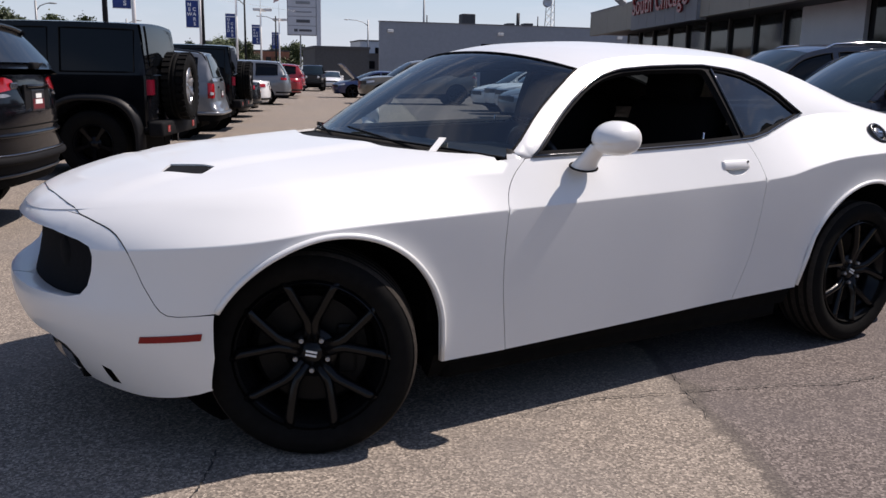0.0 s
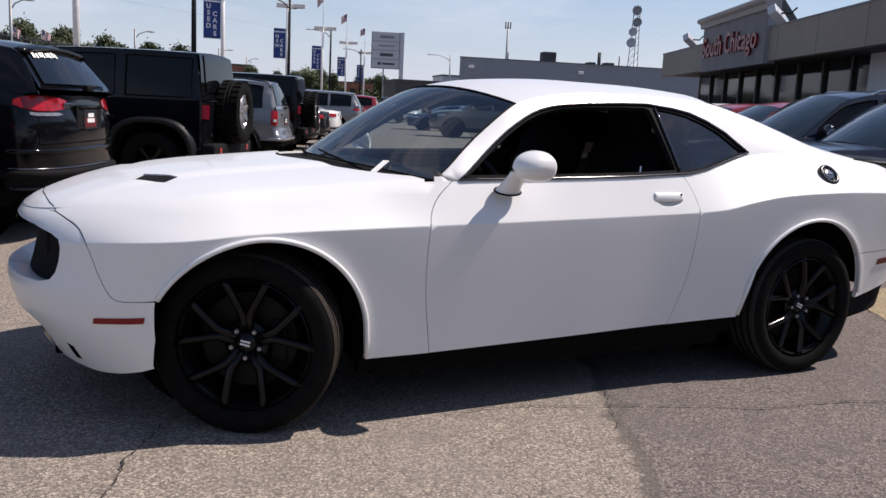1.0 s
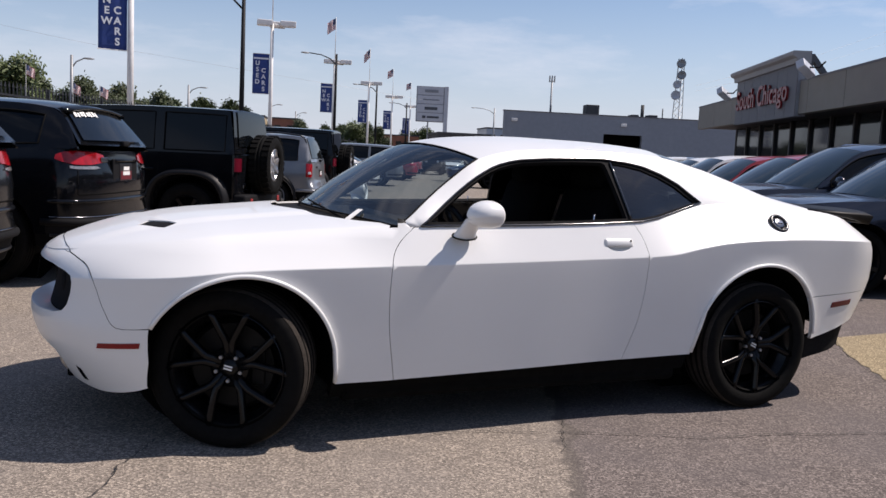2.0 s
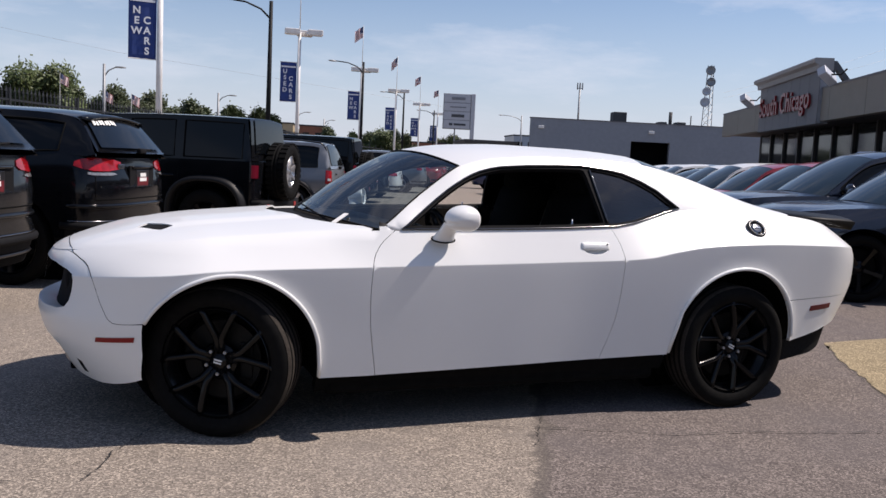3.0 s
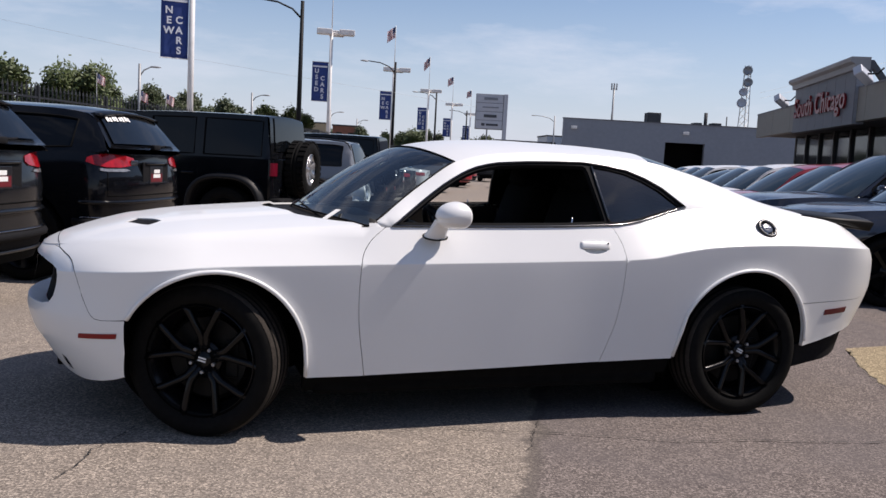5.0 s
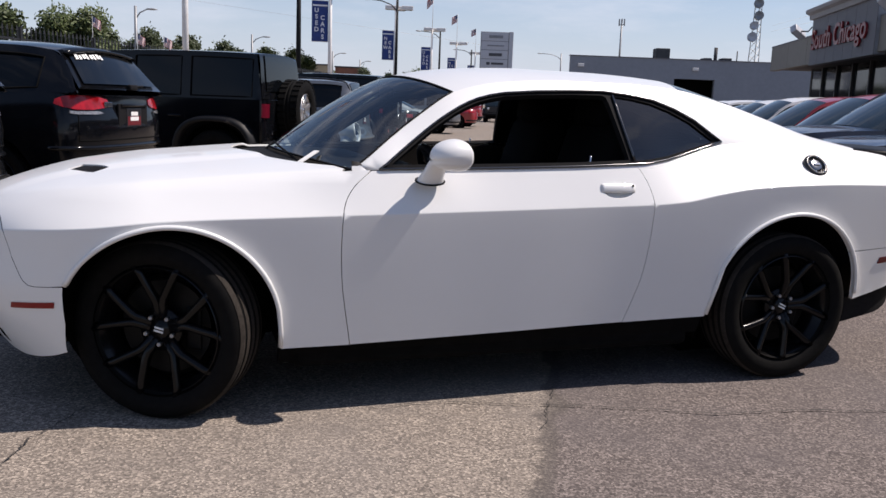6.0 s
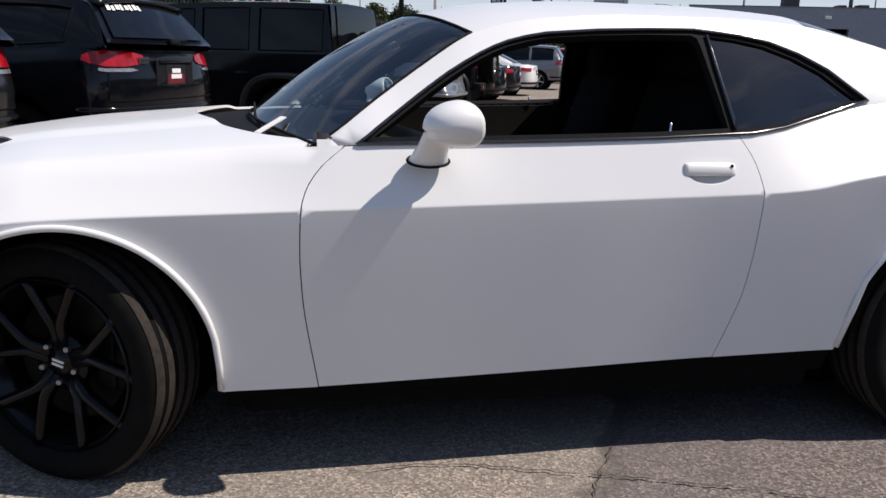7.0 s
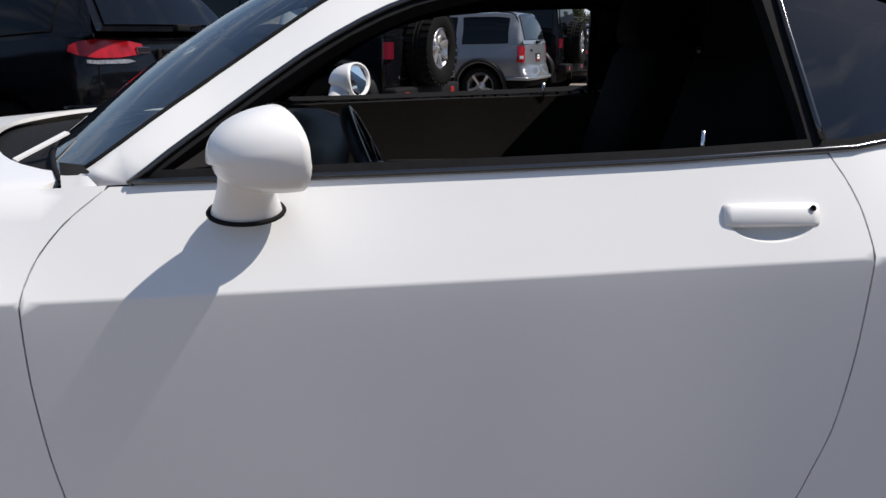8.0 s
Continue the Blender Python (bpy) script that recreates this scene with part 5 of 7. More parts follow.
q = part("rear_view_mirror", bm, "trim_black", coupe, smooth=True)
q.location = (-0.36, 0.02, 1.315)
# white tag hanging on the glass at the lower corner, and a folded paper on the dash
bm = bmesh.new()
add_box(bm, -0.055, 0.055, -0.014, 0.014, -0.002, 0.002, 0.0)
q = part("paper_tag", bm, "paper", coupe, "white paper tag behind the glass")
q.matrix_local = pose(-0.852, -0.605, 1.030, 0, -24, 36)


# ---- ground ----
rnd = random.Random(7)
bm = bmesh.new()
xs = [-900, -200, -60, -20, -8, -4, 0, 4, 8, 20, 60, 200, 900]
ys = [-700, -150, -40, -12, -6, -3, 0, 3, 6, 12, 40, 150, 1200]
gv = [[bm.verts.new((x, y, 0.0)) for y in ys] for x in xs]
for i in range(len(xs) - 1):
    for j in range(len(ys) - 1):
        bm.faces.new((gv[i][j], gv[i + 1][j], gv[i + 1][j + 1], gv[i][j + 1]))
tagged(part("ground", bm, "asphalt"), "old sun-bleached asphalt car park with fine cracks", "ground", kind="structure")


def ragged(pts, jitter, step, seed):
    """A line made uneven, as cracks and worn edges are."""
    r = random.Random(seed)
    q = dense(pts, step, False)
    return [(x + r.uniform(-jitter, jitter), y + r.uniform(-jitter, jitter)) for x, y in q]


def slab(name, outline, mat, label, z=0.004):
    bm = bmesh.new()
    vs = [bm.verts.new((x, y, z)) for x, y in outline]
    f = bm.faces.new(vs)
    bmesh.ops.triangulate(bm, faces=[f])
    return tagged(part(name, bm, mat), label, "ground", kind="structure")


def crack(pts, width, seed, mat="tar"):
    """A thin open crack, wider and narrower along its way."""
    r = random.Random(seed)
    line = ragged(pts, 0.007, 0.022, seed)
    bm = bmesh.new()
    prev = None
    for i, (x, y) in enumerate(line):
        a, b = line[max(0, i - 1)], line[min(len(line) - 1, i + 1)]
        d = Vector((b[0] - a[0], b[1] - a[1])).normalized()
        w = width * 0.62 * r.choice((0.25, 0.5, 0.8, 1.0, 1.3)) * 0.5
        cur = (bm.verts.new((x - d.y * w, y + d.x * w, 0.009)), bm.verts.new((x + d.y * w, y - d.x * w, 0.009)))
        if prev:
            bm.faces.new((prev[0], prev[1], cur[1], cur[0]))
        prev = cur
    return tagged(part("crack", bm, mat), "thin dark crack across the asphalt", "crack", "cracks in the asphalt", "structure")


crack([(0.10, -1.04), (0.184, -1.06), (0.334, -1.11), (0.549, -1.19), (0.808, -1.30), (1.19, -1.335), (1.55, -1.42), (1.86, -1.485), (2.6, -1.62)], 0.012, 1)
crack([(0.10, -1.04), (0.03, -1.02), (-0.19, -0.94), (-0.42, -0.905), (-0.63, -0.918)], 0.009, 2)
crack([(-1.75, -0.66), (-1.85, -0.85), (-1.92, -0.96), (-1.96, -1.13), (-2.04, -1.28)], 0.010, 3)
crack([(-2.0, -1.18), (-2.3, -1.22), (-2.6, -1.15)], 0.006, 4)
crack([(-2.35, -0.70), (-2.7, -0.95), (-3.1, -1.05)], 0.005, 6)
crack([(0.24, -0.86), (0.12, -1.05), (0.05, -1.2), (-0.02, -1.30)], 0.007, 5)
crack([(3.55, 0.45), (3.2, 0.02), (2.85, -0.55), (2.6, -1.0)], 0.007, 8)
slab("concrete_apron", ragged([(3.60, 0.55), (3.22, 0.03), (2.86, -0.58), (2.5, -1.15)], 0.015, 0.06, 9) + [(3.6, -2.2), (7.5, -1.6), (7.5, 0.9)], "asphalt_pale", "pale yellowish worn asphalt apron")

# ---- other cars ----
def fill_top(sh, p0, p1, line, crown, step=0.1):
    """Hood or boot: the top between both sides from p0 to p1, ended by a line of (x, y)."""
    e = [sh.side(p, sh.heights(p)[3], -1) for p in np.linspace(p0, p1, 40)]
    o = sorted((q[0], -q[1], q[2]) for q in e)
    ax, ay, az = (np.array([q[i] for q in o]) for i in range(3))

    def fn(x, y):
        w = max(0.03, float(np.interp(x, ax, ay)))
        return (x, y, float(np.interp(x, ax, az)) + crown * min(1.0, w / 0.6) * (1 - min(1.0, abs(y) / w) ** 2.4))
    out = [(q[0], q[1]) for q in e] + line + [(q[0], -q[1]) for q in e[::-1]]
    return sheet(fn, out, (), step, 0.01)


REAR = {}


def build_car(kind, m, paint, label, category="car", group="", glass="dark_glass", rim="gloss_black", rear=True, front=True, rails=False, wheels="five", plate="plate_red"):
    """A parked car: skin, panes, lamps, trim and wheels."""
    k = KINDS[kind]
    sh = Shell(**k["shell"])
    car = thing(k["name"], m, label, category, group)
    ax, R, ar = k["axle"], k["wheel"], k["arch"]
    hx0, hx1 = k["house"]
    fr, rr = k["roof"]
    body = []
    st = k.get("step", 0.11)
    for sgn in (-1, 1):
        sd = lambda p, z, q=sgn: sh.side(p, z, q)
        gh = lambda x, z, q=sgn: sh.house(x, z, q)
        ln = sh.sill_line(sh.pf, -ax - ar, 14) + arch_line(-ax, R, ar, 172, 8, 16) + sh.sill_line(-ax + ar, ax - ar, 8) + arch_line(ax, R, ar, 172, 8, 16) + sh.sill_line(ax + ar, sh.pr, 14) + sh.belt_line(sh.pr, sh.pf, 50)
        body.append(sheet(sd, ln, (), st, 0.02, flip=sgn > 0))
        n = 30
        xs = [hx0 + (hx1 - hx0) * i / n for i in range(n + 1)]
        top = [(x, max(sh.rail_z(x), sh.belt(x) + 0.004)) for x in xs]
        low = [(x, sh.belt(x)) for x in xs[::-1]]
        holes = []
        for x0, x1 in k["windows"]:
            w = [x0 + (x1 - x0) * i / 8 for i in range(9)]
            w = [x for x in w if sh.rail_z(x) - 0.07 > sh.belt(x) + 0.06]
            holes.append([(x, sh.belt(x) + 0.035) for x in w] + [(x, sh.rail_z(x) - 0.07) for x in w[::-1]])
        body.append(sheet(gh, top[1:-1] + low, holes, st, 0.02, flip=sgn > 0))
        for h in holes:
            skin("side_window", [sheet(gh, h, (), 0.2, 0.0, -0.010, flip=sgn > 0)], glass, car)
            bm = bmesh.new()
            add_tube(bm, [Vector(gh(x, z)) for x, z in h + h[:1]], 0.010, seg=5, caps=False)
            part("window_trim", bm, "well_black", car, smooth=True)
        for q in k["seams"]:
            bm = bmesh.new()
            add_tube(bm, [Vector(sd(p, z)) + Vector((0, -sgn * 0.003, 0)) for p, z in dense(q, 0.1, False)], 0.005, seg=5)
            part("door_seam", bm, "well_black", car)
        for x in k["handles"]:
            c = sd(x, k["handle_z"])
            bm = bmesh.new()
            add_box(bm, x - 0.09, x + 0.09, c[1] - 0.025, c[1] + 0.025, k["handle_z"] - 0.016, k["handle_z"] + 0.016, 0.010)
            part("door_handle", bm, paint, car, smooth=True)
        for pz, mt, nm, lb, lift in k["lamps"]:
            skin(nm, [sheet(sd, sh.line(pz) if pz[0][0] < 0 else pz, (), 0.06, 0.03, lift, flip=sgn > 0)], mt, car, lb)
        # lower cladding
        for a, b in ((sh.pf, -ax - ar), (-ax + ar, ax - ar), (ax + ar, sh.pr)):
            q = sh.sill_line(a, b, 12)
            skin("lower_trim", [sheet(sd, q + [(x, z + k["clad"]) for x, z in q[::-1]], (), 0.15, 0.03, 0.006, flip=sgn > 0)], k.get("clad_mat", "well_black"), car)
        bm = bmesh.new()
        mx = hx0 + k.get("mirror", 0.28)
        mz = sh.belt(mx) + 0.10
        my = sh.belt_y(mx) + 0.10
        bmesh.ops.create_uvsphere(bm, u_segments=14, v_segments=8, radius=1.0)
        for v in bm.verts:
            v.co = Vector((mx + 0.06 * v.co.x, sgn * (my + 0.11 * v.co.y), mz + 0.075 * v.co.z))
        add_tube(bm, [(mx, sgn * (my - 0.14), mz - 0.08), (mx, sgn * my, mz - 0.03)], 0.03, seg=6)
        part("door_mirror", bm, paint, car, smooth=True)
        for s, cx in ((-1, -ax), (1, ax)):
            bm = bmesh.new()
            a = [2 * math.pi * i / 28 for i in range(28)]
            o = [bm.verts.new((cx + (ar + 0.01) * math.cos(t), sgn * (sh.wide(cx) - 0.06), R + (ar + 0.01) * math.sin(t))) for t in a]
            i2 = [bm.verts.new((cx + (ar + 0.01) * math.cos(t), sgn * 0.42, R + (ar + 0.01) * math.sin(t))) for t in a]
            for i in range(28):
                if math.sin(a[i]) > -0.4:
                    bm.faces.new((o[i], o[(i + 1) % 28], i2[(i + 1) % 28], i2[i]))
            bm.faces.new(i2)
            part("wheel_well", bm, "well_black", car)
            wheel_at(car, pose(cx, sgn * (sh.wide(cx) - k.get("inset", 0.125) - k.get("tyre_w", 0.25) / 2 + 0.10), R), R, k.get("tyre_w", 0.25), R - k.get("wall", 0.105), wheels, rim, "wheel", sgn)
            if k.get("flares"):
                bm = bmesh.new()
                q = k.get("square", 1.0)
                pts = [(cx + math.copysign(abs((x - cx) / (ar + 0.02)) ** q, x - cx) * (ar + 0.02), R + math.copysign(abs((z - R) / (ar + 0.02)) ** q, z - R) * (ar + 0.02)) for x, z in arch_line(cx, R, ar + 0.02, -4, 184, 32)]
                rows = []
                for x, z in pts:
                    y0 = abs(sd(x, max(z, sh.sill(x)))[1])
                    rows.append([bm.verts.new((x, sgn * (y0 - 0.02), z)), bm.verts.new((x, sgn * (y0 + k["flares"]), z)), bm.verts.new((x + (x - cx) * 0.10, sgn * (y0 + k["flares"] * 0.92), z + (z - R) * 0.10)), bm.verts.new((x + (x - cx) * 0.15, sgn * (y0 - 0.02), z + (z - R) * 0.15))])
                for r0, r1 in zip(rows, rows[1:]):
                    for i in range(3):
                        bm.faces.new((r0[i], r0[i + 1], r1[i + 1], r1[i]))
                part("fender_flare", bm, "flare_black", car, "black wheel-arch flare", True)
        if rails:
            bm = bmesh.new()
            q = [(x, sgn * (sh.rail_y(x) - 0.05), sh.rail_z(x) + h) for x, h in ((fr + 0.30, 0.0), (fr + 0.42, 0.04), (fr + 0.9, 0.05), (rr - 0.5, 0.045), (rr - 0.1, 0.03), (rr, 0.0))]
            add_tube(bm, q, 0.018, seg=7)
            part("roof_rail", bm, rails, car, smooth=True)
    cw = k["cowl"]
    body.append(fill_top(sh, sh.pf, hx0, [(hx0 - cw * (1 - (y / sh.belt_y(hx0)) ** 2), y) for y in np.linspace(-sh.belt_y(hx0), sh.belt_y(hx0), 14)], k["crown"]))
    body.append(fill_top(sh, sh.pr, hx1, [(hx1 + k["tuck"] * (1 - (y / sh.belt_y(hx1)) ** 2), y) for y in np.linspace(-sh.belt_y(hx1), sh.belt_y(hx1), 10)], 0.01))

    def wnd(s, t):
        a = Vector((hx0 - cw * (1 - s * s), sh.rail_y(hx0) * s, sh.belt(hx0) + k["crown"] * (1 - s * s)))
        b = Vector((fr - 0.07 * (1 - s * s), sh.rail_y(fr) * s, sh.rail_z(fr) + k["dome"] * (1 - s * s)))
        return a.lerp(b, t) + Vector((0, 0, 0.03 * 4 * t * (1 - t)))

    def rof(s, t):
        xe = fr + (rr - fr) * t
        return Vector((xe - 0.07 * (1 - s * s) * (1 - t), sh.rail_y(xe) * s, sh.rail_z(xe) + k["dome"] * (1 - abs(s) ** 2.3)))

    def bck(s, t):
        xe = rr + (hx1 - rr) * t
        return Vector((xe + k["tuck"] * (1 - s * s) * t, sh.rail_y(xe) * s, sh.rail_z(xe) + k["dome"] * (1 - t) * (1 - abs(s) ** 2.3)))
    REAR["glass"] = bck
    body.append(patch(rof, 12, 10))
    body.append(patch(bck, 12, 6))
    skin("body", body, paint, car)
    V, F, N = patch(wnd, 12, 6)
    mesh_object("windscreen", V, F, k.get("screen_glass", "mid_glass"), car, True, "", N)
    g0, g1, gw = k["rear_glass"]
    V, F, N = patch(lambda s, t: bck(s * gw, g0 + (g1 - g0) * t) + Vector((0.012, 0, 0.010)), 12, 6)
    mesh_object("rear_window", V, F, glass, car, True, "", N)
    bm = bmesh.new()
    add_box(bm, -ax - 0.5, ax + 0.5, -0.55, 0.55, R - 0.14, R + 0.30, 0.05)
    add_box(bm, -ax + ar + 0.02, ax - ar - 0.02, -sh.wide(0) + 0.08, sh.wide(0) - 0.08, R - 0.12, R + 0.30, 0.03)
    part("underbody", bm, "well_black", car)
    if rear:
        tz = k["plate_z"]
        tx = sh.tail(tz)
        bm = bmesh.new()
        add_box(bm, tx - 0.012, tx + 0.010, -0.155, 0.155, tz - 0.08, tz + 0.08, 0.004)
        pl = part("number_plate", bm, "satin_black", car, "black dealer plate with red band and pale bars")
        bm = bmesh.new()
        add_box(bm, tx + 0.009, tx + 0.012, -0.135, 0.135, tz - 0.066, tz + 0.012)
        part("plate_band", bm, plate, pl, "dark red lower band")
        bm = bmesh.new()
        for z, w, hh in ((0.034, 0.070, 0.017), (-0.010, 0.085, 0.017)):
            add_box(bm, tx + 0.011, tx + 0.015, -w, w, tz + z - hh, tz + z + hh)
        part("plate_bars", bm, "paper", pl)
        if k.get("wiper"):
            bm = bmesh.new()
            a, b = bck(0.02, 0.97) + Vector((0.03, 0, 0.02)), bck(0.35, 0.93) + Vector((0.035, 0, 0.02))
            add_tube(bm, [a, a.lerp(b, 0.5) + Vector((0.02, 0, 0)), b], 0.012, 0.007, 6)
            add_box(bm, a.x - 0.03, a.x + 0.02, -0.05, 0.10, a.z - 0.03, a.z + 0.02, 0.012)
            part("rear_wiper", bm, "trim_black", car, smooth=True)
        if k.get("spoiler"):
            bm = bmesh.new()
            rows = []
            for s in np.linspace(-0.95, 0.95, 13):
                q = rof(s, 1.0)
                rows.append([bm.verts.new(q + Vector(v)) for v in ((-0.10, 0, 0.004), (0.14, 0, -0.015), (0.13, 0, -0.04), (-0.06, 0, -0.03))])
            for r0, r1 in zip(rows, rows[1:]):
                for i in range(4):
                    bm.faces.new((r0[i], r0[(i + 1) % 4], r1[(i + 1) % 4], r1[i]))
            bm.faces.new(rows[0])
            bm.faces.new(rows[-1][::-1])
            part("roof_spoiler", bm, paint, car, smooth=True)
        bz = k["bumper_z"]
        bx = [Vector(sh.side(p, bz, -1)) for p in np.linspace(ax + ar + 0.05, sh.pr, 14)]
        bm = bmesh.new()
        add_tube(bm, [q + Vector((0.012, -0.006, 0)) for q in bx] + [Vector((q.x + 0.012, -q.y + 0.006, q.z)) for q in bx[::-1]], 0.032, seg=8)
        part("bumper_strip", bm, k.get("bumper_mat", "trim_black"), car, smooth=True)
        bm = bmesh.new()
        add_box(bm, sh.tail(k["badge_z"]) - 0.01, sh.tail(k["badge_z"]) + 0.008, -0.50, -0.36, k["badge_z"] - 0.02, k["badge_z"] + 0.025, 0.006)
        part("tail_badge", bm, "dark_chrome", car, "small plain badge")
        if k["name"] == "sport_utility_car":
            # bumper ledge, tailgate gaps, plate recess, dark lower bumper and tailgate handle
            def across(z, d, n=15, a=None):
                q = [Vector(sh.side(p, z, -1)) + Vector((d, 0, 0)) for p in np.linspace(a or ax + ar + 0.12, sh.pr, n)]
                return q + [Vector((v.x, -v.y, v.z)) for v in q[-2::-1]]
            for z, d, r, nm, mt in ((0.735, 0.006, 0.020, "bumper_ledge", paint), (0.60, 0.004, 0.008, "bumper_crease", "dark_chrome"), (0.445, 0.006, 0.014, "lower_lip", "satin_black")):
                bm = bmesh.new()
                add_tube(bm, across(z, d), r, seg=8)
                part(nm, bm, mt, car, smooth=True)
            for s in (-1, 1):
                skin("lower_bumper", [sheet(lambda p, z, q=s: sh.side(p, z, q), [(ax + ar + 0.10, 0.44), (sh.pr, 0.44), (sh.pr, 0.58), (ax + ar + 0.10, 0.58)], (), 0.12, 0.02, 0.003, flip=s > 0)], "trim_black", car, "matt black lower bumper")
            bm = bmesh.new()
            add_tube(bm, across(0.795, 0.0, 12, 2.42), 0.006, seg=5)
            for s in (-1, 1):
                add_tube(bm, [(sh.side(2.42, z, s)[0], sh.side(2.42, z, s)[1], z) for z in (0.795, 0.90, 1.0)], 0.006, seg=5)
            part("tailgate_gap", bm, "well_black", car)
            bm = bmesh.new()
            add_box(bm, tx - 0.02, tx + 0.004, -0.30, 0.30, tz - 0.11, tz + 0.12, 0.008)
            part("plate_recess", bm, "trim_black", car)
            bm = bmesh.new()
            add_box(bm, tx - 0.01, tx + 0.022, -0.26, 0.26, tz + 0.095, tz + 0.118, 0.008)
            part("tailgate_handle", bm, paint, car, smooth=True)
    if front:
        nz = k["grille_z"]
        gx = [Vector(sh.side(p, nz, -1)) for p in np.linspace(sh.pf, sh.pf + k["grille_w"], 8)]
        bm = bmesh.new()
        rows = [[bm.verts.new((q.x - 0.008, s * q.y, q.z + h)) for h in (-k["grille_h"], k["grille_h"])] for s, qq in ((1, gx[::-1]), (-1, gx[1:])) for q in qq]
        for a, b in zip(rows, rows[1:]):
            bm.faces.new((a[0], b[0], b[1], a[1]))
        part("grille", bm, "satin_black", car, "dark grille")
    return car


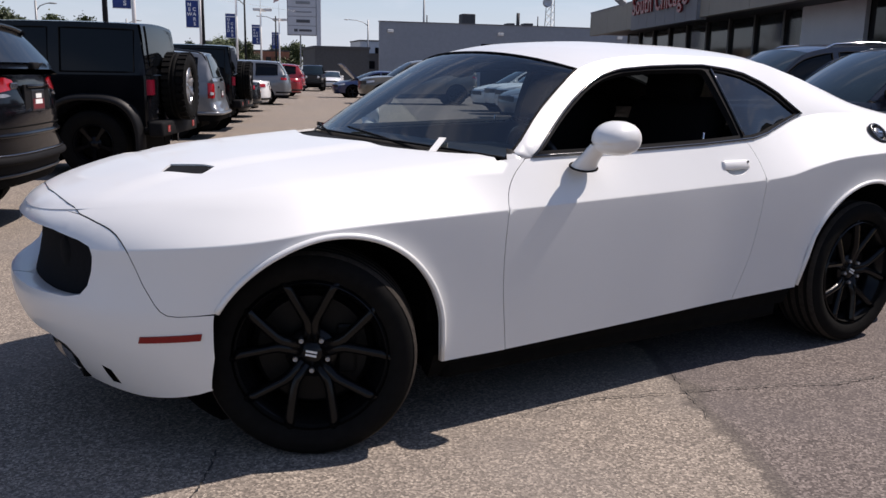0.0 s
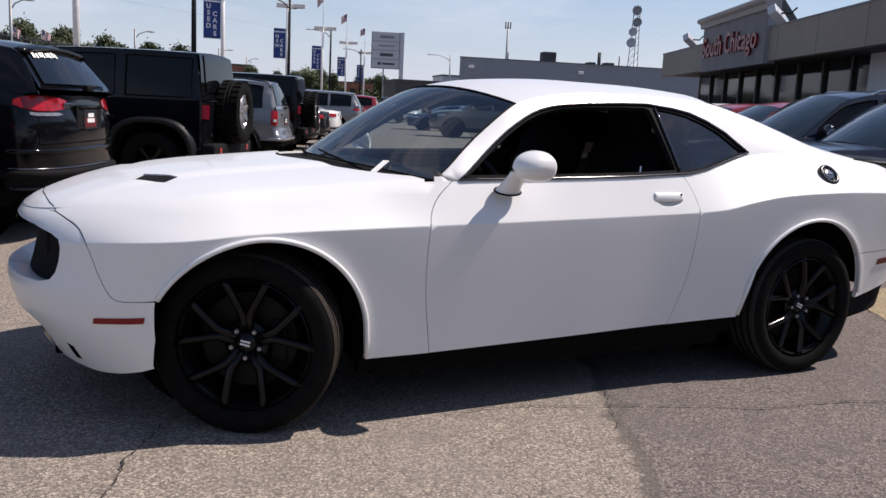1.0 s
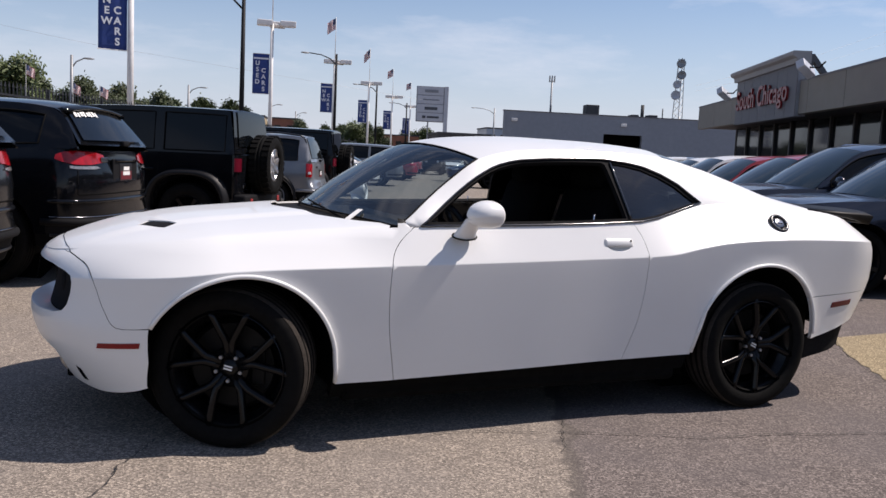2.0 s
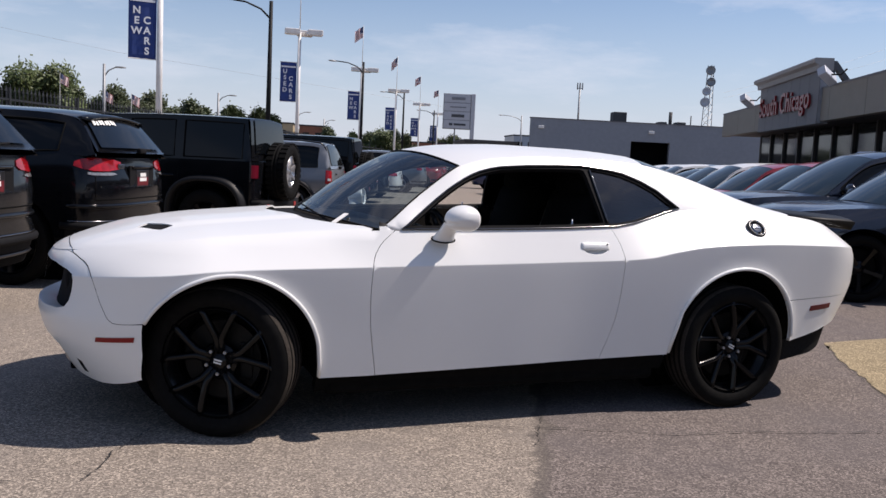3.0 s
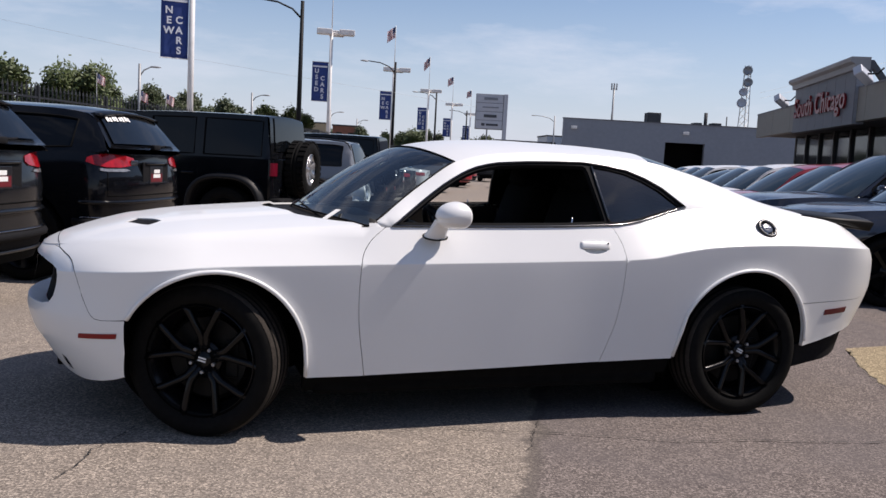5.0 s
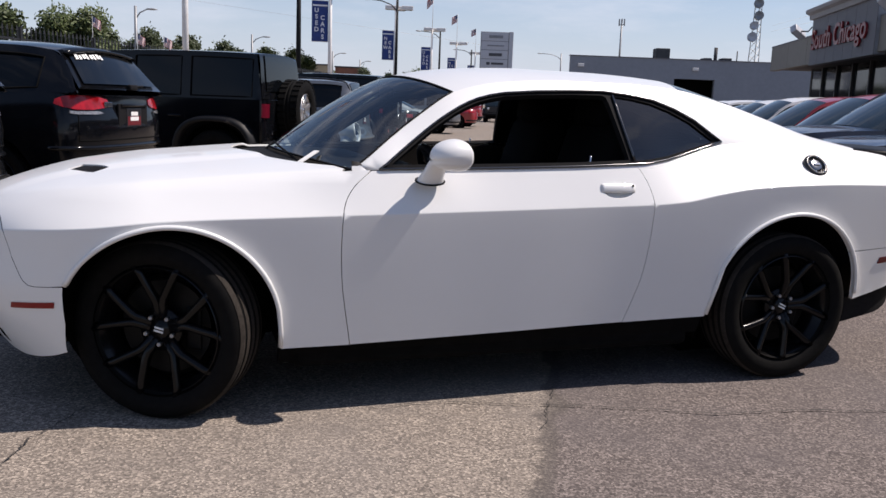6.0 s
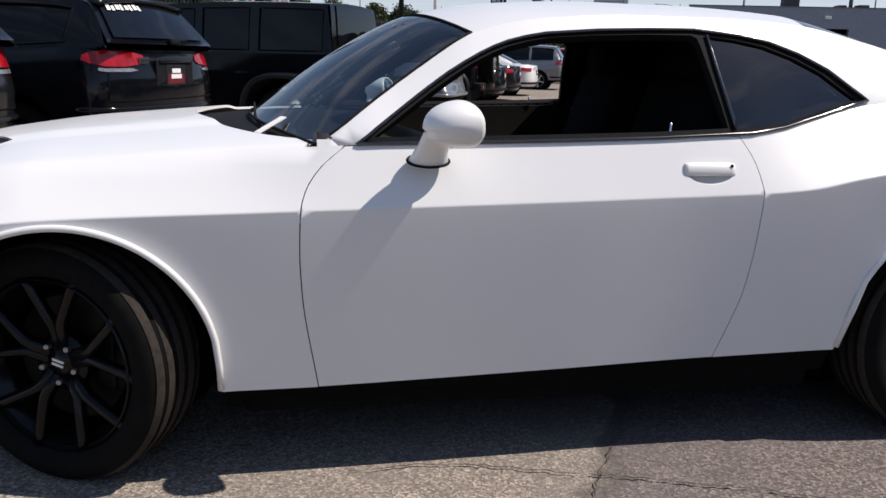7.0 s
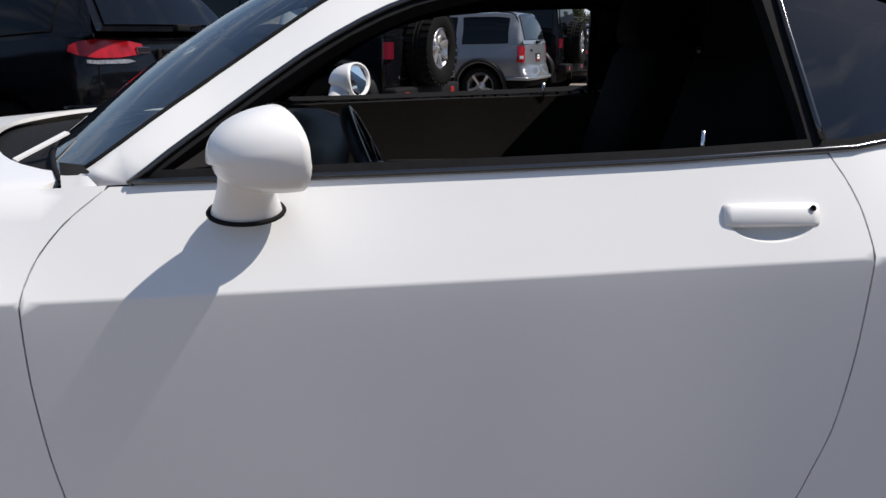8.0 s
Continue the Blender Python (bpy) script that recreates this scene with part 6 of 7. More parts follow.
KINDS = {
    "suv": dict(
        name="sport_utility_car", axle=1.457, wheel=0.385, arch=0.455, house=(-1.02, 2.30), roof=(-0.32, 1.98), cowl=0.20, crown=0.05, dome=0.05, tuck=0.06,
        windows=((-0.80, 0.02), (0.12, 0.98), (1.08, 1.92)), rear_glass=(0.06, 0.90, 0.90), handles=(-0.05, 0.92), handle_z=0.98,
        seams=([(-0.98, 0.42), (-0.98, 1.04)], [(0.08, 0.40), (0.08, 1.05)], [(0.98, 0.55), (1.06, 1.06)]), clad=0.10, plate_z=0.98, bumper_z=0.56, badge_z=1.09, grille_z=0.80, grille_h=0.10, grille_w=0.7, wiper=True, spoiler=True, step=0.09,
        lamps=(([(2.09, 1.088), (2.2, 1.066), (2.40, 1.045), (2.62, 1.045), (2.80, 1.062), (2.85, 1.09), (2.83, 1.13), (2.7, 1.155), (2.4, 1.165), (2.2, 1.15), (2.10, 1.125)], "red_lens", "tail_lamp", "wide red tail lamp", 0.012),
               ([(2.30, 1.016), (2.40, 1.008), (2.68, 1.008), (2.76, 1.018), (2.70, 1.034), (2.40, 1.032), (2.30, 1.036)], "reverse_lens", "reversing_lamp", "clear lower lamp", 0.010),
               ([(2.34, 0.55), (2.62, 0.54), (2.62, 0.58), (2.34, 0.59)], "red_lens", "reflector", "red bumper reflector", 0.012),
               ([(-2.16, 0.80), (-1.85, 0.86), (-1.84, 0.92), (-2.14, 0.90)], "clear_lens", "headlamp", "clear headlamp", 0.008)),
        shell=dict(sill=[(-2.4, 0.30), (0, 0.32), (2.42, 0.36)], crease=[(-2.4, 0.74), (-1, 0.80), (1, 0.84), (2.42, 0.88)], wide=[(-2.4, 0.93), (-1.3, 0.955), (0, 0.945), (1.5, 0.965), (2.42, 0.93)],
                   belt=[(-2.4, 0.92), (-2.1, 1.0), (-1.02, 1.08), (0, 1.11), (1.4, 1.15), (2.0, 1.18), (2.42, 1.17)], belt_y=[(-2.4, 0.80), (-1.0, 0.87), (0, 0.90), (1.6, 0.89), (2.42, 0.86)],
                   rail_y=[(-1.02, 0.86), (-0.32, 0.70), (0.5, 0.69), (1.6, 0.68), (1.98, 0.67), (2.30, 0.83)], rail_z=[(-1.02, 1.085), (-0.32, 1.61), (0.1, 1.69), (0.8, 1.715), (1.6, 1.69), (1.98, 1.64), (2.30, 1.19)],
                   nose=[(0.3, -2.30), (0.6, -2.40), (0.85, -2.37), (1.0, -2.28)], tail=[(0.3, 2.28), (0.5, 2.40), (0.62, 2.43), (0.66, 2.39), (0.9, 2.40), (1.15, 2.34)],
                   corner=-1.75, rear_corner=2.02, front_round=2.6, rear_round=2.9, front_len=1.1, rear_len=1.05, lean=1.4)),
    "boxy": dict(
        name="compact_sport_utility_car", axle=1.317, wheel=0.35, arch=0.42, house=(-0.98, 2.10), roof=(-0.42, 1.92), cowl=0.16, crown=0.04, dome=0.04, tuck=0.03, clad=0.16,
        windows=((-0.74, 0.02), (0.12, 0.86), (0.98, 1.82)), rear_glass=(0.10, 0.88, 0.88), handles=(-0.05, 0.80), handle_z=0.95, seams=([(-0.92, 0.42), (-0.92, 1.0)], [(0.08, 0.42), (0.08, 1.02)], [(0.86, 0.55), (0.92, 1.02)]),
        plate_z=0.85, bumper_z=0.50, badge_z=0.98, grille_z=0.82, grille_h=0.09, grille_w=0.6, wiper=True, spoiler=False, flares=0.05, bumper_mat="silver_paint", step=0.12,
        lamps=(([(1.98, 0.78), (2.30, 0.78), (2.36, 0.82), (2.36, 1.02), (2.30, 1.06), (1.98, 1.06)], "red_lens", "tail_lamp", "tall red tail lamp", 0.012), ([(2.08, 0.84), (2.26, 0.84), (2.26, 0.89), (2.08, 0.89)], "clear_lens", "reversing_lamp", "clear lamp", 0.018)),
        shell=dict(sill=[(-2.2, 0.32), (2.2, 0.36)], crease=[(-2.2, 0.78), (2.2, 0.84)], wide=[(-2.2, 0.86), (0, 0.875), (2.2, 0.865)], belt=[(-2.2, 0.93), (-1.0, 1.02), (2.2, 1.08)], belt_y=[(-2.2, 0.80), (0, 0.83), (2.2, 0.82)],
                   rail_y=[(-0.98, 0.80), (-0.42, 0.70), (1.92, 0.68), (2.10, 0.79)], rail_z=[(-0.98, 1.03), (-0.42, 1.55), (0.2, 1.62), (1.5, 1.62), (1.92, 1.58), (2.10, 1.09)],
                   nose=[(0.3, -2.12), (0.6, -2.2), (1.0, -2.12)], tail=[(0.3, 2.12), (0.5, 2.24), (0.6, 2.24), (0.64, 2.18), (1.1, 2.14)], corner=-1.75, rear_corner=1.95, front_round=3.5, rear_round=4.5, front_len=1.1, rear_len=1.0, lean=1.3, under=0.03)),
    "jeep": dict(
        name="off_road_car", axle=1.38, wheel=0.405, arch=0.50, house=(-0.80, 2.02), roof=(-0.55, 1.95), cowl=0.03, crown=0.03, dome=0.03, tuck=0.01, clad=0.07, tyre_w=0.27, wall=0.17, inset=0.02, mirror=0.15,
        windows=((-0.58, 0.10), (0.22, 0.88), (1.02, 1.88)), rear_glass=(0.12, 0.86, 0.80), handles=(0.0, 0.80), handle_z=0.98, seams=([(-0.66, 0.50), (-0.66, 1.10)], [(0.16, 0.50), (0.16, 1.12)], [(0.93, 0.62), (0.95, 1.12)]),
        plate_z=0.70, bumper_z=0.58, badge_z=0.78, grille_z=0.92, grille_h=0.16, grille_w=0.62, wiper=False, spoiler=False, flares=0.15, square=0.72, step=0.12,
        lamps=(([(2.06, 0.99), (2.50, 0.99), (2.50, 1.17), (2.06, 1.17)], "marker_dark", "tail_lamp", "square red tail lamp", 0.03),),
        shell=dict(sill=[(-2.1, 0.50), (2.1, 0.52)], crease=[(-2.1, 0.90), (2.1, 0.92)], wide=[(-2.1, 0.62), (-1.0, 0.74), (-0.7, 0.77), (2.1, 0.785)], belt=[(-2.1, 1.13), (-0.8, 1.21), (2.1, 1.22)], belt_y=[(-2.1, 0.58), (-1.0, 0.70), (-0.7, 0.75), (2.1, 0.77)],
                   rail_y=[(-0.80, 0.74), (-0.55, 0.70), (1.95, 0.69), (2.02, 0.75)], rail_z=[(-0.80, 1.22), (-0.55, 1.72), (-0.2, 1.80), (0.8, 1.83), (1.95, 1.81), (2.02, 1.23)],
                   nose=[(0.5, -1.98), (1.15, -1.95)], tail=[(0.5, 2.06), (1.15, 2.06)], corner=-1.80, rear_corner=1.92, front_round=6, rear_round=7, front_len=0.85, rear_len=0.9, lean=1.2, under=0.02, bulge=0.0)),
    "sedan": dict(
        name="saloon_car", axle=1.42, wheel=0.34, arch=0.40, house=(-1.05, 1.75), roof=(-0.15, 0.85), cowl=0.22, crown=0.06, dome=0.05, tuck=0.10, clad=0.05,
        windows=((-0.72, 0.10), (0.20, 1.20)), rear_glass=(0.08, 0.94, 0.88), handles=(0.0, 0.95), handle_z=0.86, seams=([(-0.92, 0.35), (-0.92, 0.90)], [(0.15, 0.33), (0.15, 0.93)], [(0.98, 0.5), (1.1, 0.95)]),
        plate_z=0.76, bumper_z=0.42, badge_z=0.90, grille_z=0.62, grille_h=0.07, grille_w=0.6, step=0.12,
        lamps=(([(1.98, 0.80), (2.45, 0.80), (2.45, 0.90), (1.96, 0.91)], "red_lens", "tail_lamp", "red tail lamp", 0.010), ([(-2.26, 0.62), (-1.86, 0.70), (-1.84, 0.76), (-2.24, 0.72)], "clear_lens", "headlamp", "clear headlamp", 0.008)),
        shell=dict(sill=[(-2.4, 0.22), (2.4, 0.26)], crease=[(-2.4, 0.62), (0, 0.74), (2.4, 0.80)], wide=[(-2.4, 0.88), (0, 0.915), (2.4, 0.88)], belt=[(-2.4, 0.70), (-2.0, 0.80), (-1.05, 0.92), (0.3, 0.96), (1.75, 1.01), (2.4, 0.98)], belt_y=[(-2.4, 0.74), (0, 0.83), (1.75, 0.76), (2.4, 0.74)],
                   rail_y=[(-1.05, 0.80), (-0.15, 0.62), (0.85, 0.60), (1.75, 0.70)], rail_z=[(-1.05, 0.925), (-0.15, 1.36), (0.3, 1.41), (0.85, 1.38), (1.3, 1.22), (1.75, 1.015)],
                   nose=[(0.2, -2.25), (0.5, -2.42), (0.75, -2.34)], tail=[(0.25, 2.3), (0.5, 2.42), (0.95, 2.38)], corner=-1.75, rear_corner=1.9, front_round=2.3, rear_round=2.6, front_len=1.1, rear_len=1.0)),
    "van": dict(
        name="minivan", axle=1.54, wheel=0.36, arch=0.42, house=(-1.45, 2.42), roof=(-0.45, 2.05), cowl=0.2, crown=0.05, dome=0.05, tuck=0.05, clad=0.08,
        windows=((-1.0, 0.0), (0.1, 1.15), (1.25, 2.1)), rear_glass=(0.08, 0.85, 0.88), handles=(0.0, 0.3), handle_z=0.98, seams=([(-1.0, 0.38), (-1.0, 1.0)], [(0.05, 0.36), (0.05, 1.05)]),
        plate_z=0.90, bumper_z=0.5, badge_z=1.0, grille_z=0.7, grille_h=0.07, grille_w=0.6, wiper=True, spoiler=True, step=0.13,
        lamps=(([(2.22, 0.98), (2.62, 0.98), (2.62, 1.08), (2.20, 1.08)], "red_lens", "tail_lamp", "red tail lamp", 0.010), ([(-2.36, 0.72), (-2.0, 0.80), (-2.0, 0.86), (-2.34, 0.80)], "clear_lens", "headlamp", "clear headlamp", 0.008)),
        shell=dict(sill=[(-2.58, 0.26), (2.58, 0.32)], crease=[(-2.58, 0.70), (2.58, 0.86)], wide=[(-2.58, 0.95), (0, 0.985), (2.58, 0.96)], belt=[(-2.58, 0.82), (-1.45, 1.02), (0, 1.08), (2.58, 1.14)], belt_y=[(-2.58, 0.80), (0, 0.92), (2.58, 0.88)],
                   rail_y=[(-1.45, 0.85), (-0.45, 0.72), (2.05, 0.70), (2.42, 0.84)], rail_z=[(-1.45, 1.03), (-0.45, 1.60), (0.3, 1.70), (2.05, 1.66), (2.42, 1.15)],
                   nose=[(0.25, -2.48), (0.6, -2.6), (0.9, -2.5)], tail=[(0.3, 2.45), (0.6, 2.58), (1.15, 2.5)], corner=-1.9, rear_corner=2.15, front_round=2.4, rear_round=3, front_len=1.1, rear_len=1.0)),
}

# the pair by the fence sits lower in the roof
KINDS["low_suv"] = dict(KINDS["suv"], shell=dict(KINDS["suv"]["shell"], rail_z=[(-1.02, 1.085), (-0.32, 1.49), (0.1, 1.54), (0.8, 1.565), (1.6, 1.555), (1.98, 1.52), (2.30, 1.215)]))


def spare(car, r=0.415, x=2.06, z=1.09, y=0.04):
    """Spare wheel on the tailgate, with its carrier."""
    wh = wheel_at(car, pose(x + 0.16, y, z, 0, 12, 90), r, 0.29, r - 0.185, "seven", "silver_rim", "spare_wheel", -1)
    # chunky lugs of the off-road tread
    bm = bmesh.new()
    for i in range(30):
        for s in (-1, 1):
            add_box(bm, r - 0.012, r + 0.010, s * 0.09 - 0.048, s * 0.09 + 0.048, -0.028, 0.028, 0.0, Matrix.Rotation(2 * math.pi * (i + 0.25 * s) / 30, 4, "Y"))
    part("lug_tread", bm, "rubber", wh)
    bm = bmesh.new()
    add_box(bm, x - 0.02, x + 0.06, y - 0.16, y + 0.16, z - 0.14, z + 0.14, 0.02)
    part("spare_carrier", bm, "trim_black", car)


def jeep_bits(car):
    """Bumpers, roof seam and brake lamp of the off-road car."""
    bm = bmesh.new()
    add_box(bm, 2.04, 2.22, -0.86, 0.86, 0.50, 0.68, 0.03)
    part("rear_bumper", bm, "trim_black", car, "black rear bumper", True)
    for s in (-1, 1):
        bm = bmesh.new()
        add_box(bm, 2.221, 2.228, s * 0.62 - 0.05, s * 0.62 + 0.05, 0.55, 0.63, 0.004)
        part("reflector", bm, "red_lens", car)
    bm = bmesh.new()
    add_box(bm, -2.16, -1.98, -0.80, 0.80, 0.50, 0.66, 0.03)
    part("front_bumper", bm, "trim_black", car, smooth=True)
    for s in (-1, 1):
        bm = bmesh.new()
        add_revolve(bm, [(0.0, 0.0), (0.07, 0.01), (0.085, 0.03), (0.09, 0.06)], 20)
        q = part("headlamp", bm, "clear_lens", car, "round headlamp", True)
        q.matrix_local = pose(-2.03, s * 0.42, 0.98, 0, 0, -90)


TURN = -24.1
BACK = Vector((math.cos(radians(TURN)), math.sin(radians(TURN)), 0))
ROW = Vector((-BACK.y, BACK.x, 0))


def stall(r, b=-3.1):
    """The tail of a car standing r metres along the row."""
    p = BACK * b + ROW * r
    return p.x, p.y


def parked(rear, half, extra=0.0, z=0.0):
    """The pose of a car whose tail is at that place."""
    c = Vector((rear[0], rear[1], 0)) - BACK * half
    return pose(c.x, c.y, z, 0, 0, TURN + extra)


LEFT = "cars parked along the fence"
gc = build_car("low_suv", parked((-1.70, 4.35), 2.28) @ Matrix.Diagonal((0.95, 0.95, 1.05, 1)), "black_paint", "glossy black sport utility car with red tail lamps, white rear-glass lettering", group=LEFT, wheels="five")
# white lettering across the top of the rear glass, as plain bars
bm = bmesh.new()
for i in range(8):
    s0 = -0.80 + i * 0.085
    w, t0, t1 = (0.066, 0.052, 0.07, 0.045)[i % 4], (0.30, 0.32, 0.305)[i % 3], (0.41, 0.42, 0.405, 0.42)[i % 4]
    q = [bm.verts.new(REAR["glass"](s, t) + Vector((0.020, 0, 0.014))) for s, t in ((s0, t0), (s0 + w, t0), (s0 + w - 0.01, t1), (s0 - 0.01, t1))]
    bm.faces.new(q)
part("glass_lettering", bm, "paper", gc, "white lettering as plain bars")
build_car("low_suv", parked((-2.80, 2.08), 2.28, 2.0) @ Matrix.Diagonal((0.95, 0.95, 1.05, 1)), "granite_paint", "dark grey sport utility car with red tail lamps and plain badge", group=LEFT, wheels="five")
wr = build_car("jeep", parked((0.24, 8.0), 2.06, -4.0), "black_paint", "black hard-top off-road car with spare wheel and wide flares", group=LEFT, wheels="five")
spare(wr)
jeep_bits(wr)
build_car("boxy", parked(stall(13.3), 2.2), "silver_paint", "silver boxy compact sport utility car with tall red lamps", group=LEFT, rim="silver_rim", wheels="five", rails="satin_black")
w2 = build_car("jeep", parked(stall(15.7), 2.06), "black_paint", "black off-road car with a silver-wheeled spare on its tailgate", group=LEFT, wheels="five")
spare(w2)
jeep_bits(w2)
build_car("sedan", parked(stall(18.8), 2.4), "black_paint", "glossy black saloon car parked tail outwards", group=LEFT)
build_car("sedan", parked(stall(21.4), 2.4), "granite_paint", "dark grey saloon car parked tail outwards", group=LEFT)
build_car("sedan", parked(stall(25.2), 2.4), "far_white", "white saloon car parked tail outwards", group=LEFT, rim="silver_rim")
build_car("van", parked(stall(31.5, -2.8), 2.5), "silver_paint", "silver minivan parked tail outwards", group=LEFT, rim="silver_rim")
build_car("sedan", parked(stall(40.5, -2.6), 2.4), "red_paint", "red saloon car parked tail outwards", group=LEFT)
build_car("suv", parked(stall(44.5, -2.6), 2.4), "red_paint", "red sport utility car parked far off", group=LEFT)

RIGHT = "cars parked before the showroom"
ctr = Vector((8.63, 4.89, 0))
row = (("suv", "navy_paint", "dark navy sport utility car parked nose to the lane", -1, False, 1.0), ("suv", "navy_paint", "dark blue sport utility car with silver roof rails", 0, "chrome", 1.05),
       ("suv", "red_paint", "red sport utility car in the front row", 1, False, 0.97), ("suv", "red_paint", "red sport utility car in the front row", 2, False, 0.96), ("suv", "far_white", "white sport utility car in the front row", 3, False, 0.97),
       ("suv", "far_white", "white sport utility car in the front row", 4, False, 0.95), ("sedan", "silver_paint", "silver-grey saloon car in the front row", 5, False, 1.08), ("suv", "far_white", "white sport utility car in the front row", 6, False, 0.97),
       ("suv", "far_white", "white sport utility car in the front row", 7, False, 0.97), ("van", "far_white", "white minivan at the end of the row", 8, False, 0.97))
for kind, paint, label, i, rl, size in row:
    c = ctr + Vector((0.443, 0.897, 0)) * 2.48 * i
    build_car(kind, pose(c.x, c.y, 0, 0, 0, -21) @ Matrix.Scale(size, 4), paint, label, group=RIGHT, rails=rl, rim="gloss_black" if i < 1 else "silver_rim", rear=False)

END = "cars across the end of the lane"
wj = build_car("jeep", pose(21.94, 55.34, 0, 0, 0, 66), "black_paint", "black off-road car facing down the lane", group=END)
jeep_bits(wj)
build_car("sedan", pose(26.69, 62.72, 0, 0, 0, 62), "far_white", "white saloon car at the end of the lane", group=END)
blue = build_car("sedan", pose(18.83, 39.03, 0, 0, 0, -15), "blue_paint", "blue saloon car with its bonnet propped open", group=END)
bm = bmesh.new()
add_box(bm, -1.25, 0.0, -0.72, 0.72, -0.02, 0.02, 0.012)
lid = part("open_bonnet", bm, "blue_paint", blue, "raised bonnet", True)
lid.matrix_local = pose(-1.05, 0, 0.95, 0, 42, 0)
build_car("suv", pose(16.44, 30.18, 0, 0, 0, -20) @ Matrix.Scale(1.1, 4), "bronze_paint", "bronze-grey sport utility car parked askew", group=END)


# ---- showroom ----
show = thing("showroom", pose(15.12, 11.48, 0, 0, 0, 63.7) @ Matrix.Diagonal((1.057, 1, 1, 1)), "low showroom with beige canopy, grey sign tower and shop windows", "building", kind="structure")
bm = bmesh.new()
for x in np.arange(-22.0, 14.1, 2.4):
    add_box(bm, x + 0.01, min(x + 2.39, 14.1), -0.25, 0.0, 3.02, 3.92, 0.0)
part("canopy_fascia", bm, "facade_beige", show, "beige panelled canopy edge")
bm = bmesh.new()
add_box(bm, -22.0, 14.1, -0.24, -0.02, 3.03, 3.90)
add_box(bm, -22.0, 14.12, -0.26, 0.015, 3.92, 3.97, 0.0)
part("canopy_core", bm, "facade_grey", show)
bm = bmesh.new()
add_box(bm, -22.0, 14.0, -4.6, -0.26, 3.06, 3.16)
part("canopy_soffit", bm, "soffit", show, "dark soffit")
bm = bmesh.new()
add_box(bm, -22.0, 14.0, -14.0, -0.26, 3.70, 3.88)
part("roof", bm, "roof_dark", show)
bm = bmesh.new()
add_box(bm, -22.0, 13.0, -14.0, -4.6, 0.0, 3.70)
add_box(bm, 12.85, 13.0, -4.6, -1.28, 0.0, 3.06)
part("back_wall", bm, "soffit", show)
for x in np.arange(-22.2, 12.9, 1.6):
    win = new("shop_window")
    win.parent = show
    bm = bmesh.new()
    add_box(bm, x + 0.05, x + 1.55, -1.32, -1.30, 0.45, 3.02)
    part("pane", bm, "store_glass", win)
    bm = bmesh.new()
    add_box(bm, x - 0.05, x + 0.05, -1.40, -1.22, 0.0, 3.06)
    add_box(bm, x + 0.05, x + 1.55, -1.38, -1.24, 0.36, 0.45)
    part("mullion", bm, "mullion", win)
    bm = bmesh.new()
    add_box(bm, x + 0.05, x + 1.55, -1.38, -1.26, 0.0, 0.36)
    part("stall_riser", bm, "facade_grey", win)
bm = bmesh.new()
add_box(bm, -3.3, -0.75, -1.28, -1.18, 0.0, 3.06)
part("wall_panel", bm, "sign_panel", show, "pale grey wall panel between the windows")
for x in (-18, -7.0):
    bm = bmesh.new()
    add_box(bm, x - 0.15, x + 0.15, -0.62, -0.32, 0, 3.06, 0.02)
    part("canopy_post", bm, "facade_grey", show)
pier = new("sign_tower")
pier.parent = show
bm = bmesh.new()
x0, x1 = 2.6, 8.4
n = 7
for i in range(n):
    a, b = x0 + (x1 - x0) * i / n, x0 + (x1 - x0) * (i + 1) / n
    add_box(bm, a + 0.008, b - 0.008, -0.15, 0.10, 2.95, 4.42)
part("tower_panel", bm, "facade_grey", pier, "grey metal panels")
bm = bmesh.new()
add_box(bm, x0, x1, -0.20, 0.085, 2.96, 4.42)
part("tower_core", bm, "sign_mid", pier)
bm = bmesh.new()
add_prism(bm, [(0.18, 4.42), (0.20, 4.56), (0.32, 4.62), (0.34, 4.70), (0.30, 4.75), (-0.20, 4.75), (-0.20, 4.42)], x0 - 0.12, x1 + 0.12, "yz")
part("cornice", bm, "cornice_grey", pier, "stepped pale cornice")
for x in (x0 + 0.05, x1 - 0.25):
    bm = bmesh.new()
    add_prism(bm, [(-0.202, 3.92), (-0.202, 4.70), (-0.34, 4.70), (-0.95, 3.92), (-0.78, 3.92), (-0.32, 4.50), (-0.26, 3.92)], x, x + 0.2, "yz")
    part("brace", bm, "sign_dark", pier, "dark sloping brace behind the tower")
cu = bpy.data.curves.new("sign_lettering", "FONT")
cu.body = "South Chicago"
cu.size, cu.extrude, cu.space_character, cu.offset = 0.84, 0.03, 1.03, 0.012
cu.align_x = "CENTER"
cu.materials.append(M["sign_red"])
txt = new("sign_lettering", cu)
dg = bpy.context.evaluated_depsgraph_get()
me = bpy.data.meshes.new_from_object(txt.evaluated_get(dg))
bpy.data.objects.remove(txt)
lt = new("sign_lettering", me)
lt.parent = pier
lt["label"] = "red raised letters"
lt.matrix_local = pose((x0 + x1) / 2 + 0.12, 0.15, 3.44, 90, 0, 180) @ Matrix.Diagonal((0.98, 1.05, 1, 1))


